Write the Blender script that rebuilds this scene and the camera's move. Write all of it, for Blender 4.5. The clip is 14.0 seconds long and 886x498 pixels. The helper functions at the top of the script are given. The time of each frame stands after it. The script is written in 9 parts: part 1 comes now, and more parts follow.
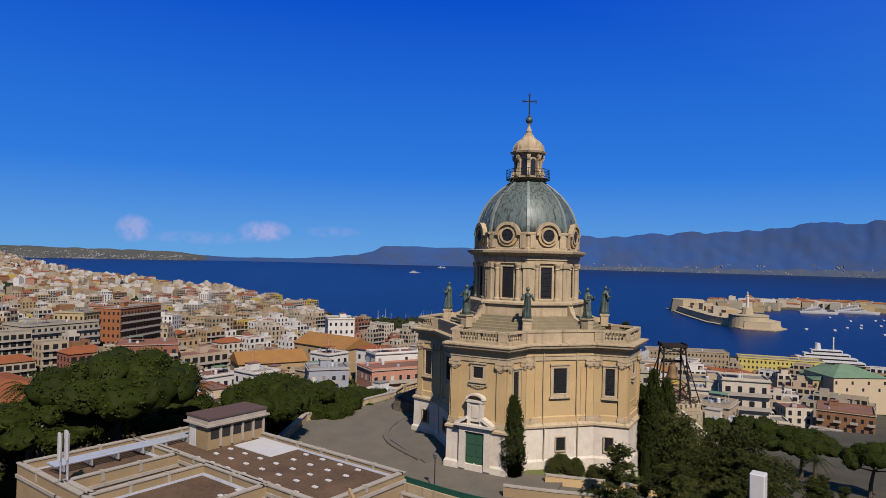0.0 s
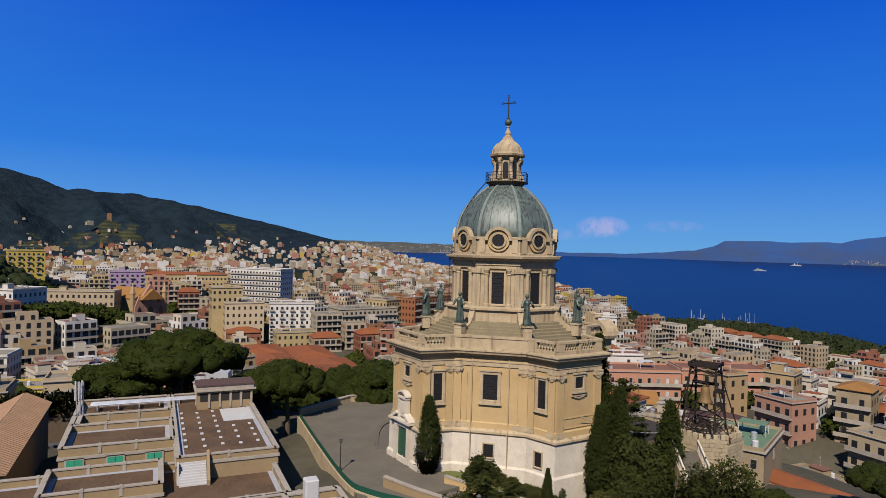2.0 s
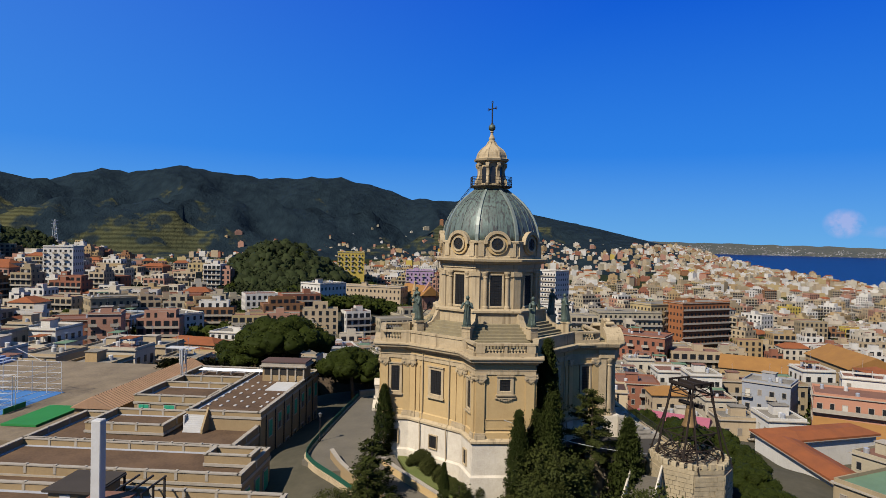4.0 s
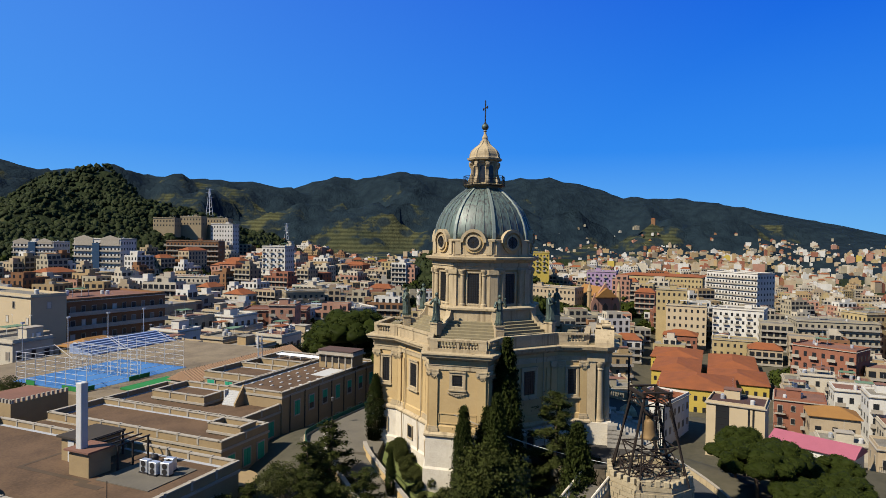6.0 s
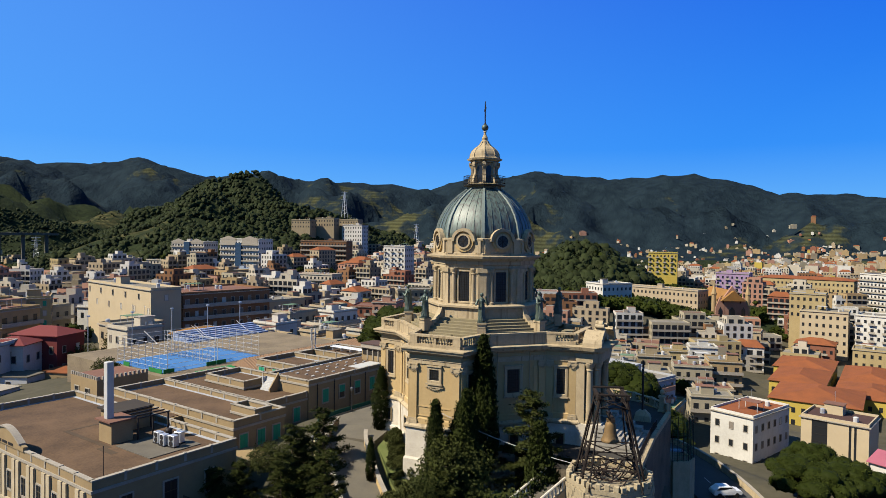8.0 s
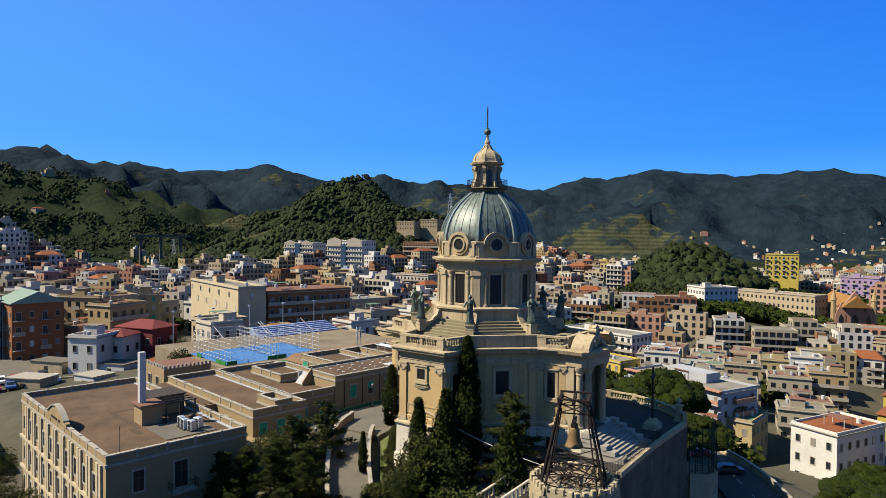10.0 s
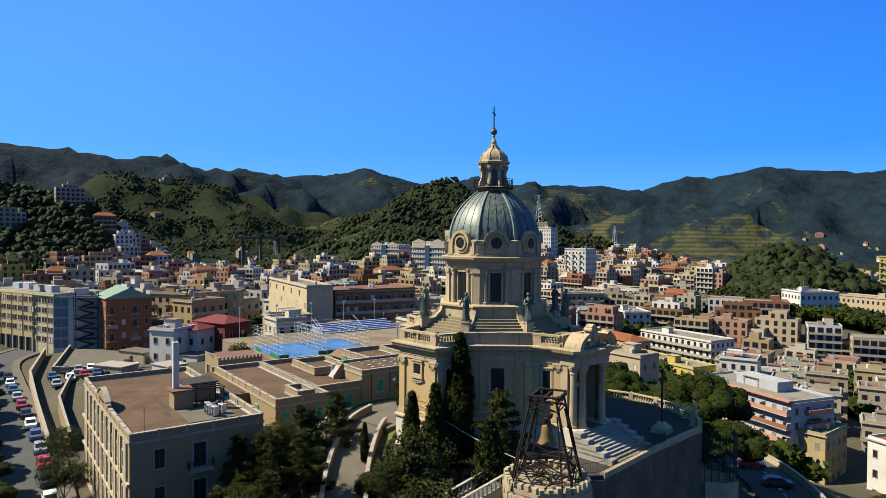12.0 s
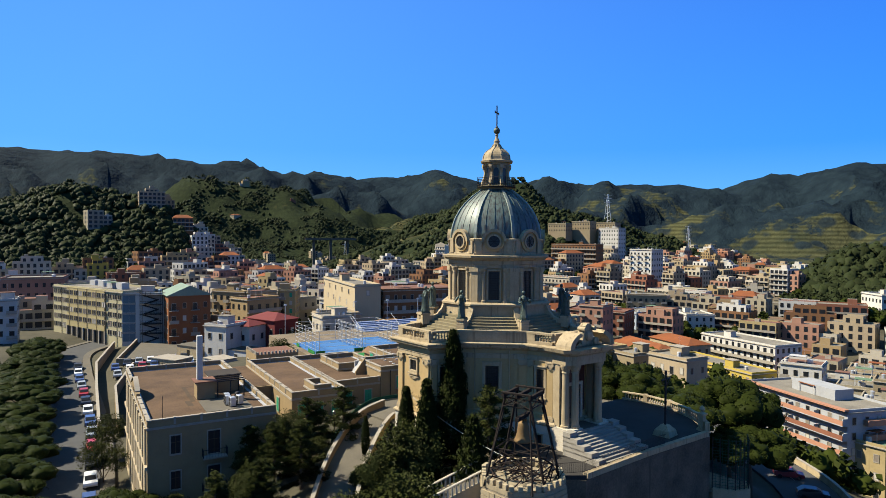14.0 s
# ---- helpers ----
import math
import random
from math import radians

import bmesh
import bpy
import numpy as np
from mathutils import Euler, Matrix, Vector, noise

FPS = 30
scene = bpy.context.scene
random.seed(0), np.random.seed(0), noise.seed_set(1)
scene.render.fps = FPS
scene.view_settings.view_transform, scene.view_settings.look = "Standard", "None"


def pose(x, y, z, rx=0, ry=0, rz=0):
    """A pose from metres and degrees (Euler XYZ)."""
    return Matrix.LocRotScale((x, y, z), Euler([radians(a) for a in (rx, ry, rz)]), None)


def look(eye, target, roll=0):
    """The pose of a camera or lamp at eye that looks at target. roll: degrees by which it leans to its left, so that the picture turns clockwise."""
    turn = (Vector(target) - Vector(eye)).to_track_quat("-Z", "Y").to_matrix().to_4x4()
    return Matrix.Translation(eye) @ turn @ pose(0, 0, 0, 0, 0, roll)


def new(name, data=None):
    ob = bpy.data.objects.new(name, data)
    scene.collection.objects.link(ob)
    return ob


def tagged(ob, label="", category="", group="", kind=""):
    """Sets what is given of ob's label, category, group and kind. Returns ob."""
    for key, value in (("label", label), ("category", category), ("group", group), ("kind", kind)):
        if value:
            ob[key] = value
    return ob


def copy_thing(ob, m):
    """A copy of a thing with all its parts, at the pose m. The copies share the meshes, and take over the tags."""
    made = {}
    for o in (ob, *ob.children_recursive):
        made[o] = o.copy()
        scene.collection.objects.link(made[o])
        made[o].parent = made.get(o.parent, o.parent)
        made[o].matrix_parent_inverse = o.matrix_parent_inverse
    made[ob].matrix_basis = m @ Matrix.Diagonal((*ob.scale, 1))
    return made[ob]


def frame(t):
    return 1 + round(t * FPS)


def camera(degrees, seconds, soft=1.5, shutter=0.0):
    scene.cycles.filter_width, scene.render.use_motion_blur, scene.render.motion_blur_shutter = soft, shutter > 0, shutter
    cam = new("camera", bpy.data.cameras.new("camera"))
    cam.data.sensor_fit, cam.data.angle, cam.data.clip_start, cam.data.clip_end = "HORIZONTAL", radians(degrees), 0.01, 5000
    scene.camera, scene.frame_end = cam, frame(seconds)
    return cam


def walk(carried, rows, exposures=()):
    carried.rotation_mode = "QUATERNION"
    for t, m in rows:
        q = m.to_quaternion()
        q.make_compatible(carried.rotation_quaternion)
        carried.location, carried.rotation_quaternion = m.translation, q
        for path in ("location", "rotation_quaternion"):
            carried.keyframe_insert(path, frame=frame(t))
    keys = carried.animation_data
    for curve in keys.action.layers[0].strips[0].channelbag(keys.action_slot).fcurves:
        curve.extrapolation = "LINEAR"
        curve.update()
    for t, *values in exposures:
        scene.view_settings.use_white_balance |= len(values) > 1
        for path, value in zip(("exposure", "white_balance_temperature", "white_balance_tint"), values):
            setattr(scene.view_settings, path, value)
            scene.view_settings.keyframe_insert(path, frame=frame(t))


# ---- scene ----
cam = camera(68.9, 14.0, soft=0.78)
METRES, EYE, TILT, LEAN, TURN = 144.0, 19.8, 0.0, 0.0, 36.7
START = (34.4, -61.2)  # where the flight begins, the church's axis being the origin
ROWS = [
    (0.0, 0.0, 0.0, 0.0, -0.02, 0.79, -1.36),
    (0.5, 0.0606, 0.002, 0.0011, 6.63, 0.71, -1.43),
    (1.0, 0.1233, 0.009, 0.0029, 13.76, 0.6, -1.48),
    (1.5, 0.1916, 0.023, 0.0058, 21.63, 0.33, -1.53),
    (2.0, 0.2566, 0.0434, 0.0129, 29.3, -0.35, -1.42),
    (2.5, 0.3183, 0.0716, 0.0163, 36.95, -0.63, -1.34),
    (3.0, 0.3736, 0.1069, 0.0168, 44.29, -0.71, -1.24),
    (3.5, 0.4183, 0.1467, 0.0184, 50.98, -0.74, -1.17),
    (4.0, 0.4558, 0.1899, 0.0193, 57.41, -0.8, -1.08),
    (6.5, 0.5446, 0.3634, 0.0208, 79.54, -1.12, -0.76),
    (7.0, 0.5528, 0.3888, 0.0208, 82.6, -1.14, -0.71),
    (7.5, 0.559, 0.4142, 0.021, 85.62, -1.19, -0.7),
    (8.0, 0.5633, 0.438, 0.0213, 88.41, -1.23, -0.68),
    (10.5, 0.5703, 0.5456, 0.0242, 100.98, -1.24, -0.5),
    (11.0, 0.5692, 0.5644, 0.0235, 103.28, -1.22, -0.48),
    (11.5, 0.5674, 0.5818, 0.0225, 105.35, -1.17, -0.44),
    (12.0, 0.565, 0.5967, 0.0219, 107.12, -1.14, -0.42),
    (12.5, 0.5621, 0.6108, 0.0212, 108.94, -1.12, -0.38),
    (13.0, 0.5587, 0.6252, 0.0209, 110.81, -1.1, -0.37),
    (13.5, 0.5554, 0.6393, 0.0207, 112.55, -1.09, -0.35),
    (14.0, 0.5522, 0.6507, 0.0205, 113.55, -1.1, -0.31),
]
walk(cam, [(t, pose(*START, EYE, TILT, LEAN, TURN) @ pose(METRES * x, METRES * y, METRES * z, 90 + pitch, roll, yaw)) for t, x, y, z, yaw, pitch, roll in ROWS],
     [(0.0, 0.44, 6450, 19), (3.0, 0.53, 6550, 15), (4.5, 0.67, 6600, 11), (7.5, 0.93, 6750, 9), (11.0, 1.13, 6900, 7), (14.0, 1.2, 6950, 6)])

# ---------------------------------------------------------------- light
SUN_AZ, SUN_EL = -39.0, 45.0     # degrees: the way to the sun, counted from +x, and its height
SKY_TURN = 90 - SUN_AZ
SEA = -62.0

world = bpy.data.worlds.new("sky")
scene.world = world
world.use_nodes = True
wn, wl = world.node_tree.nodes, world.node_tree.links
sky = wn.new("ShaderNodeTexSky")
sky.sky_type, sky.sun_disc = "NISHITA", False
sky.sun_elevation, sky.sun_rotation = radians(SUN_EL), radians(SKY_TURN)
sky.air_density, sky.dust_density, sky.ozone_density, sky.altitude = 1.0, 0.1, 5.0, 100
hue = wn.new("ShaderNodeHueSaturation")
hue.inputs["Saturation"].default_value = 1.45
wl.new(sky.outputs[0], hue.inputs["Color"])
tint = wn.new("ShaderNodeMix")
tint.data_type, tint.blend_type = "RGBA", "MULTIPLY"
tint.inputs["Factor"].default_value = 1.0
tint.inputs[7].default_value = (0.36, 0.62, 1.25, 1)
wl.new(hue.outputs[0], tint.inputs[6])
# a clear sky, pale at the horizon and deep blue above, laid over the sky model
way = wn.new("ShaderNodeTexCoord")
split = wn.new("ShaderNodeSeparateXYZ")
wl.new(way.outputs["Generated"], split.inputs[0])
fade = wn.new("ShaderNodeValToRGB")
steps = ((0.0, (1.25, 4.0, 7.8)), (0.13, (0.25, 2.2, 7.6)), (0.37, (0.02, 0.92, 6.4)), (0.6, (0.03, 0.3, 1.8)), (1.0, (0.04, 0.14, 0.5)))
while len(fade.color_ramp.elements) < len(steps):
    fade.color_ramp.elements.new(0.5)
for el, (at_, c) in zip(fade.color_ramp.elements, steps):
    el.position, el.color = at_, (*c, 1)
wl.new(split.outputs["Z"], fade.inputs[0])
both = wn.new("ShaderNodeMix")
both.data_type = "RGBA"
both.inputs["Factor"].default_value = 0.97
wl.new(tint.outputs[2], both.inputs[6])
# paler towards the sun
near = wn.new("ShaderNodeVectorMath")
near.operation = "DOT_PRODUCT"
near.inputs[1].default_value = (math.cos(radians(SUN_AZ)) * math.cos(radians(SUN_EL)), math.sin(radians(SUN_AZ)) * math.cos(radians(SUN_EL)), math.sin(radians(SUN_EL)))
wl.new(way.outputs["Generated"], near.inputs[0])
glow = wn.new("ShaderNodeMapRange")
glow.inputs["From Min"].default_value, glow.inputs["From Max"].default_value, glow.inputs["To Max"].default_value = -0.35, 0.55, 0.42
wl.new(near.outputs["Value"], glow.inputs["Value"])
pale = wn.new("ShaderNodeMix")
pale.data_type = "RGBA"
pale.inputs[7].default_value = (1.5, 4.4, 8.6, 1)
wl.new(glow.outputs[0], pale.inputs["Factor"])
wl.new(fade.outputs[0], pale.inputs[6])
wl.new(pale.outputs[2], both.inputs[7])


def cloud_maths(op, a, b):
    n = wn.new("ShaderNodeMath")
    n.operation = op
    for i, q in enumerate((a, b)):
        if isinstance(q, (int, float)):
            n.inputs[i].default_value = q
        else:
            wl.new(q, n.inputs[i])
    return n.outputs[0]


# small fair-weather clouds low over the strait: way, height, half width, half height (degrees), how dense
billow = wn.new("ShaderNodeTexNoise")
billow.inputs["Scale"].default_value, billow.inputs["Detail"].default_value, billow.inputs["Roughness"].default_value = 55.0, 6, 0.6
wl.new(way.outputs["Generated"], billow.inputs["Vector"])
puffs = None
for az, el, half_w, half_h, dense in ((152.3, 1.8, 1.5, 1.2, 0.42), (142.2, 1.9, 2.4, 1.0, 0.5), (136.4, 2.0, 2.6, 0.6, 0.14), (147.0, 1.2, 5.0, 0.6, 0.16)):
    across = wn.new("ShaderNodeVectorMath")
    across.operation = "DOT_PRODUCT"
    across.inputs[1].default_value = (-math.sin(radians(az)), math.cos(radians(az)), 0)
    wl.new(way.outputs["Generated"], across.inputs[0])
    ahead = wn.new("ShaderNodeVectorMath")
    ahead.operation = "DOT_PRODUCT"
    ahead.inputs[1].default_value = (math.cos(radians(az)), math.sin(radians(az)), 0)
    wl.new(way.outputs["Generated"], ahead.inputs[0])
    u = cloud_maths("DIVIDE", across.outputs["Value"], radians(half_w))
    v = cloud_maths("DIVIDE", cloud_maths("SUBTRACT", split.outputs["Z"], radians(el)), radians(half_h))
    d = cloud_maths("SUBTRACT", 1.0, cloud_maths("ADD", cloud_maths("MULTIPLY", u, u), cloud_maths("MULTIPLY", v, v)))
    inside = cloud_maths("MULTIPLY", cloud_maths("GREATER_THAN", ahead.outputs["Value"], 0.5), cloud_maths("GREATER_THAN", d, 0.0))
    d = cloud_maths("MULTIPLY", d, cloud_maths("ADD", 1.0, cloud_maths("MULTIPLY", cloud_maths("SUBTRACT", billow.outputs["Fac"], 0.52), 5.0)))
    d = cloud_maths("MULTIPLY", cloud_maths("MINIMUM", cloud_maths("MAXIMUM", d, 0.0), 1.0), cloud_maths("MULTIPLY", inside, dense))
    puffs = d if puffs is None else cloud_maths("MAXIMUM", puffs, d)
cloudy = wn.new("ShaderNodeMix")
cloudy.data_type = "RGBA"
cloudy.inputs[7].default_value = (6.0, 5.3, 7.8, 1)
wl.new(puffs, cloudy.inputs["Factor"])
wl.new(both.outputs[2], cloudy.inputs[6])
wl.new(cloudy.outputs[2], wn["Background"].inputs[0])
wn["Background"].inputs[1].default_value = 0.066
sun = new("sun", bpy.data.lights.new("sun", "SUN"))
sun.data.energy, sun.data.angle, sun.data.color = 5.0, radians(0.55), (1.0, 0.93, 0.80)
sun.matrix_world = look((0, 0, 0), (-math.cos(radians(SUN_AZ)) * math.cos(radians(SUN_EL)), -math.sin(radians(SUN_AZ)) * math.cos(radians(SUN_EL)), -math.sin(radians(SUN_EL))))

# ---------------------------------------------------------------- materials


ALBEDO_SHARE = 0.86      # share of every base colour that is kept; the cut deepens shade against the sun


def material(name, colour, second=None, rough=0.8, scale=0.6, fine=6.0, bump=0.15, spread=0.0, metallic=0.0, amount=0.6, streak=0.0, island=0.0, runs=(2.2, 0.52)):
    """Paint, plaster, stone: two colours mixed by coarse and fine noise, fine relief, a shift by object (spread) or by island, and upright streaks."""
    m = bpy.data.materials.new(name)
    m.use_nodes = True
    n, k = m.node_tree.nodes, m.node_tree.links
    bsdf = n["Principled BSDF"]
    bsdf.inputs["Roughness"].default_value, bsdf.inputs["Metallic"].default_value = rough, metallic
    bsdf.inputs["Specular IOR Level"].default_value = 0.5 if rough < 0.6 else 0.12
    second = tuple(c * ALBEDO_SHARE for c in second) if second else tuple(c * 0.72 * ALBEDO_SHARE for c in colour)
    colour = tuple(c * ALBEDO_SHARE for c in colour)
    geo = n.new("ShaderNodeTexCoord")
    where = n.new("ShaderNodeNewGeometry")
    coarse, small = n.new("ShaderNodeTexNoise"), n.new("ShaderNodeTexNoise")
    for tex, s, d in ((coarse, scale, 6), (small, fine, 4)):
        tex.inputs["Scale"].default_value, tex.inputs["Detail"].default_value, tex.inputs["Roughness"].default_value = s, d, 0.65
        k.new(where.outputs["Position"], tex.inputs["Vector"])
    add = n.new("ShaderNodeMath")
    add.operation = "MULTIPLY_ADD"
    k.new(small.outputs["Fac"], add.inputs[0])
    add.inputs[1].default_value = 0.5
    k.new(coarse.outputs["Fac"], add.inputs[2])
    ramp = n.new("ShaderNodeMapRange")
    ramp.inputs["From Min"].default_value, ramp.inputs["From Max"].default_value = 0.55, 0.98
    ramp.inputs["To Max"].default_value = amount
    k.new(add.outputs[0], ramp.inputs["Value"])
    last = ramp.outputs["Result"]
    if streak:
        stretch = n.new("ShaderNodeMapping")
        stretch.inputs["Scale"].default_value = (runs[0], runs[0], 0.12)
        k.new(where.outputs["Position"], stretch.inputs["Vector"])
        run = n.new("ShaderNodeTexNoise")
        run.inputs["Scale"].default_value, run.inputs["Detail"].default_value = 1.0, 5
        k.new(stretch.outputs[0], run.inputs["Vector"])
        cut = n.new("ShaderNodeMapRange")
        cut.inputs["From Min"].default_value, cut.inputs["From Max"].default_value, cut.inputs["To Max"].default_value = runs[1], runs[1] + 0.2, streak
        k.new(run.outputs["Fac"], cut.inputs["Value"])
        most = n.new("ShaderNodeMath")
        most.operation = "MAXIMUM"
        k.new(last, most.inputs[0])
        k.new(cut.outputs[0], most.inputs[1])
        last = most.outputs[0]
    mix = n.new("ShaderNodeMix")
    mix.data_type = "RGBA"
    mix.inputs[6].default_value, mix.inputs[7].default_value = (*colour, 1), (*second, 1)
    k.new(last, mix.inputs["Factor"])
    colour_out = mix.outputs[2]
    if spread or island:
        vary = n.new("ShaderNodeHueSaturation")
        source = n.new("ShaderNodeObjectInfo").outputs["Random"] if spread else where.outputs["Random Per Island"]
        rng = n.new("ShaderNodeMapRange")
        rng.inputs["To Min"].default_value, rng.inputs["To Max"].default_value = 1 - (spread or island), 1 + (spread or island)
        k.new(source, rng.inputs["Value"])
        k.new(rng.outputs[0], vary.inputs["Value"])
        k.new(colour_out, vary.inputs["Color"])
        colour_out = vary.outputs[0]
    k.new(colour_out, bsdf.inputs["Base Color"])
    if bump:
        b = n.new("ShaderNodeBump")
        b.inputs["Strength"].default_value, b.inputs["Distance"].default_value = bump, 0.1
        k.new(add.outputs[0], b.inputs["Height"])
        k.new(b.outputs[0], bsdf.inputs["Normal"])
    return m


PLASTER = material("ochre_plaster", (0.43, 0.308, 0.15), (0.29, 0.195, 0.09), 0.85, 0.35, 5, 0.1, streak=0.5)
STONE = material("pale_limestone", (0.41, 0.325, 0.205), (0.14, 0.104, 0.062), 0.8, 0.8, 9, 0.25, streak=0.75, amount=0.5, runs=(2.6, 0.5))
BASE_STONE = material("white_limestone", (0.56, 0.505, 0.41), (0.30, 0.25, 0.19), 0.8, 0.5, 7, 0.35, streak=0.5)
ROOF_STONE = material("weathered_stone_steps", (0.23, 0.19, 0.11), (0.122, 0.105, 0.0776), 0.85, 1.2, 9, 0.3)
COPPER = material("weathered_copper", (0.105, 0.150, 0.127), (0.038, 0.036, 0.034), 0.5, 0.5, 5, 0.06, metallic=0.1, amount=0.7, streak=0.95, runs=(4.0, 0.42))
COPPER_RIB = material("pale_copper_rib", (0.177, 0.213, 0.188), (0.089, 0.1, 0.089), 0.5, 1.0, 9, 0.05, metallic=0.1)
BRONZE = material("green_bronze", (0.078, 0.108, 0.086), (0.026, 0.033, 0.027), 0.55, 2.5, 14, 0.3, metallic=0.4)
IRON = material("black_iron", (0.03, 0.03, 0.032), (0.06, 0.05, 0.045), 0.6, 2, 20, 0.1, metallic=0.5)
BELL_METAL = material("bell_bronze", (0.19, 0.12, 0.055), (0.13, 0.085, 0.042), 0.62, 3, 18, 0.15, metallic=0.3, streak=0.5)
DARK_GLASS = material("dark_glass", (0.012, 0.013, 0.015), (0.02, 0.021, 0.023), 0.3, 3, 9, 0.0)
GRILLE = material("window_grille", (0.03, 0.027, 0.024), None, 0.6, 3, 9, 0.0)
GREEN_DOOR = material("green_painted_door", (0.025, 0.075, 0.04), (0.015, 0.05, 0.03), 0.5, 2, 15, 0.1)
PAVING = material("grey_paving", (0.125, 0.11, 0.088), (0.075, 0.068, 0.056), 0.85, 0.5, 5, 0.2)
ROAD = material("asphalt", (0.075, 0.075, 0.075), (0.05, 0.05, 0.052), 0.9, 0.4, 8, 0.2)
ROOFING = material("brown_roofing_felt", (0.125, 0.078, 0.047), (0.055, 0.036, 0.024), 0.92, 0.25, 4, 0.15, amount=0.9)
CONVENT = material("cream_convent_plaster", (0.275, 0.20, 0.108), (0.185, 0.13, 0.074), 0.85, 0.4, 6, 0.1, streak=0.4)
COPING = material("pale_coping", (0.32, 0.285, 0.235), (0.20, 0.17, 0.135), 0.8, 1.2, 8, 0.15)
WHITE = material("white_paint", (0.444, 0.438, 0.427), (0.344, 0.333, 0.316), 0.6, 0.8, 8, 0.05)
RUBBLE = material("castle_stone", (0.36, 0.295, 0.19), (0.19, 0.15, 0.092), 0.9, 0.9, 6, 0.5, island=0.15)
GRASS = material("grass", (0.085, 0.11, 0.032), (0.15, 0.14, 0.055), 0.95, 0.7, 12, 0.4)


def leaf_material(name, colour, second, lift=None, own_share=0.45, up=0.8, island=0.22):
    """Foliage whose sprays take part of their shading from the round of the crown."""
    m = material(name, colour, second, 0.55, 0.5, 3, 0.0, island=island)
    n, k = m.node_tree.nodes, m.node_tree.links
    geo = n.new("ShaderNodeNewGeometry")
    own = n.new("ShaderNodeVectorMath")
    own.operation = "SCALE"
    own.inputs["Scale"].default_value = own_share
    k.new(geo.outputs["Normal"], own.inputs[0])
    add = n.new("ShaderNodeVectorMath")
    add.operation = "ADD"
    if lift is None:
        add.inputs[1].default_value = (0, 0, up)
    else:
        at = n.new("ShaderNodeTexCoord")
        down = n.new("ShaderNodeVectorMath")
        down.operation = "SUBTRACT"
        down.inputs[1].default_value = (0, 0, lift)
        k.new(at.outputs["Object"], down.inputs[0])
        unit = n.new("ShaderNodeVectorMath")
        unit.operation = "NORMALIZE"
        k.new(down.outputs[0], unit.inputs[0])
        k.new(unit.outputs[0], add.inputs[1])
    k.new(own.outputs[0], add.inputs[0])
    flat = n.new("ShaderNodeVectorMath")
    flat.operation = "NORMALIZE"
    k.new(add.outputs[0], flat.inputs[0])
    k.new(flat.outputs[0], n["Principled BSDF"].inputs["Normal"])
    n["Principled BSDF"].inputs["Specular IOR Level"].default_value = 0.02
    return m


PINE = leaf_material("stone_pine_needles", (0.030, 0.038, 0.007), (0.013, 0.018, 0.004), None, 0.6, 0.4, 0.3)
# inner clumps in a darker green than the needle sprays
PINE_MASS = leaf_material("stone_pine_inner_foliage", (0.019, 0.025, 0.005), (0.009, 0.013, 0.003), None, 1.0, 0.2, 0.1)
CYPRESS = leaf_material("cypress_foliage", (0.026, 0.033, 0.008), (0.010, 0.014, 0.004), 3.0)
CEDAR = leaf_material("cedar_foliage", (0.040, 0.046, 0.012), (0.012, 0.016, 0.005), 2.5)
SHRUB = leaf_material("olive_green_shrub", (0.05, 0.054, 0.016), (0.018, 0.022, 0.007))
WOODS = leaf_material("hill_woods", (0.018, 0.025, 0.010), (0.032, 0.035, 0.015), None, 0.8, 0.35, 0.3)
BARK = material("bark", (0.11, 0.08, 0.055), (0.06, 0.045, 0.03), 0.95, 3, 15, 0.5)

WALLS = [material("house_plaster", c, tuple(q * 0.5 for q in c), 0.85, 0.12, 2.2, 0.05, amount=0.5, streak=0.4) for c in (
    (0.37, 0.29, 0.19), (0.46, 0.405, 0.315), (0.34, 0.24, 0.125), (0.53, 0.505, 0.455), (0.215, 0.11, 0.055), (0.34, 0.295, 0.21),
    (0.24, 0.10, 0.062), (0.37, 0.285, 0.145), (0.285, 0.225, 0.14), (0.34, 0.185, 0.13))]
YELLOW = material("yellow_plaster", (0.41, 0.305, 0.0665), None, 0.85, 0.3, 4, 0.05, amount=0.4)
PINK = material("salmon_plaster", (0.377, 0.188, 0.122), None, 0.85, 0.3, 4, 0.05, amount=0.4)
DARKRED = material("dark_red_plaster", (0.15, 0.035, 0.033), None, 0.8, 0.3, 4, 0.05, amount=0.4)
LILAC = material("lilac_plaster", (0.288, 0.2, 0.305), None, 0.8, 0.3, 4, 0.05, amount=0.4)
GREYBLUE = material("grey_plaster", (0.244, 0.255, 0.277), None, 0.8, 0.3, 4, 0.05, amount=0.4)
TILES = material("terracotta_tiles", (0.233, 0.0748, 0.0277), (0.133, 0.0499, 0.0249), 0.85, 0.25, 5, 0.3, amount=0.8)
TILES_OCHRE = material("ochre_tiles", (0.255, 0.128, 0.0388), (0.188, 0.0941, 0.0333), 0.85, 0.25, 5, 0.3, amount=0.8)
FLAT_ROOF = material("flat_roof_screed", (0.24, 0.215, 0.175), (0.10, 0.09, 0.075), 0.9, 0.15, 3, 0.1, amount=0.9)
FLAT_RED = material("red_roof_screed", (0.188, 0.0941, 0.0665), (0.122, 0.0665, 0.0499), 0.9, 0.15, 3, 0.1, amount=0.9)
SHUTTER = material("green_shutter", (0.03, 0.27, 0.16), None, 0.6, 2, 9, 0.05)
BLUE_COURT = material("blue_sports_court", (0.055, 0.16, 0.36), (0.04, 0.11, 0.26), 0.7, 0.4, 5, 0.05)
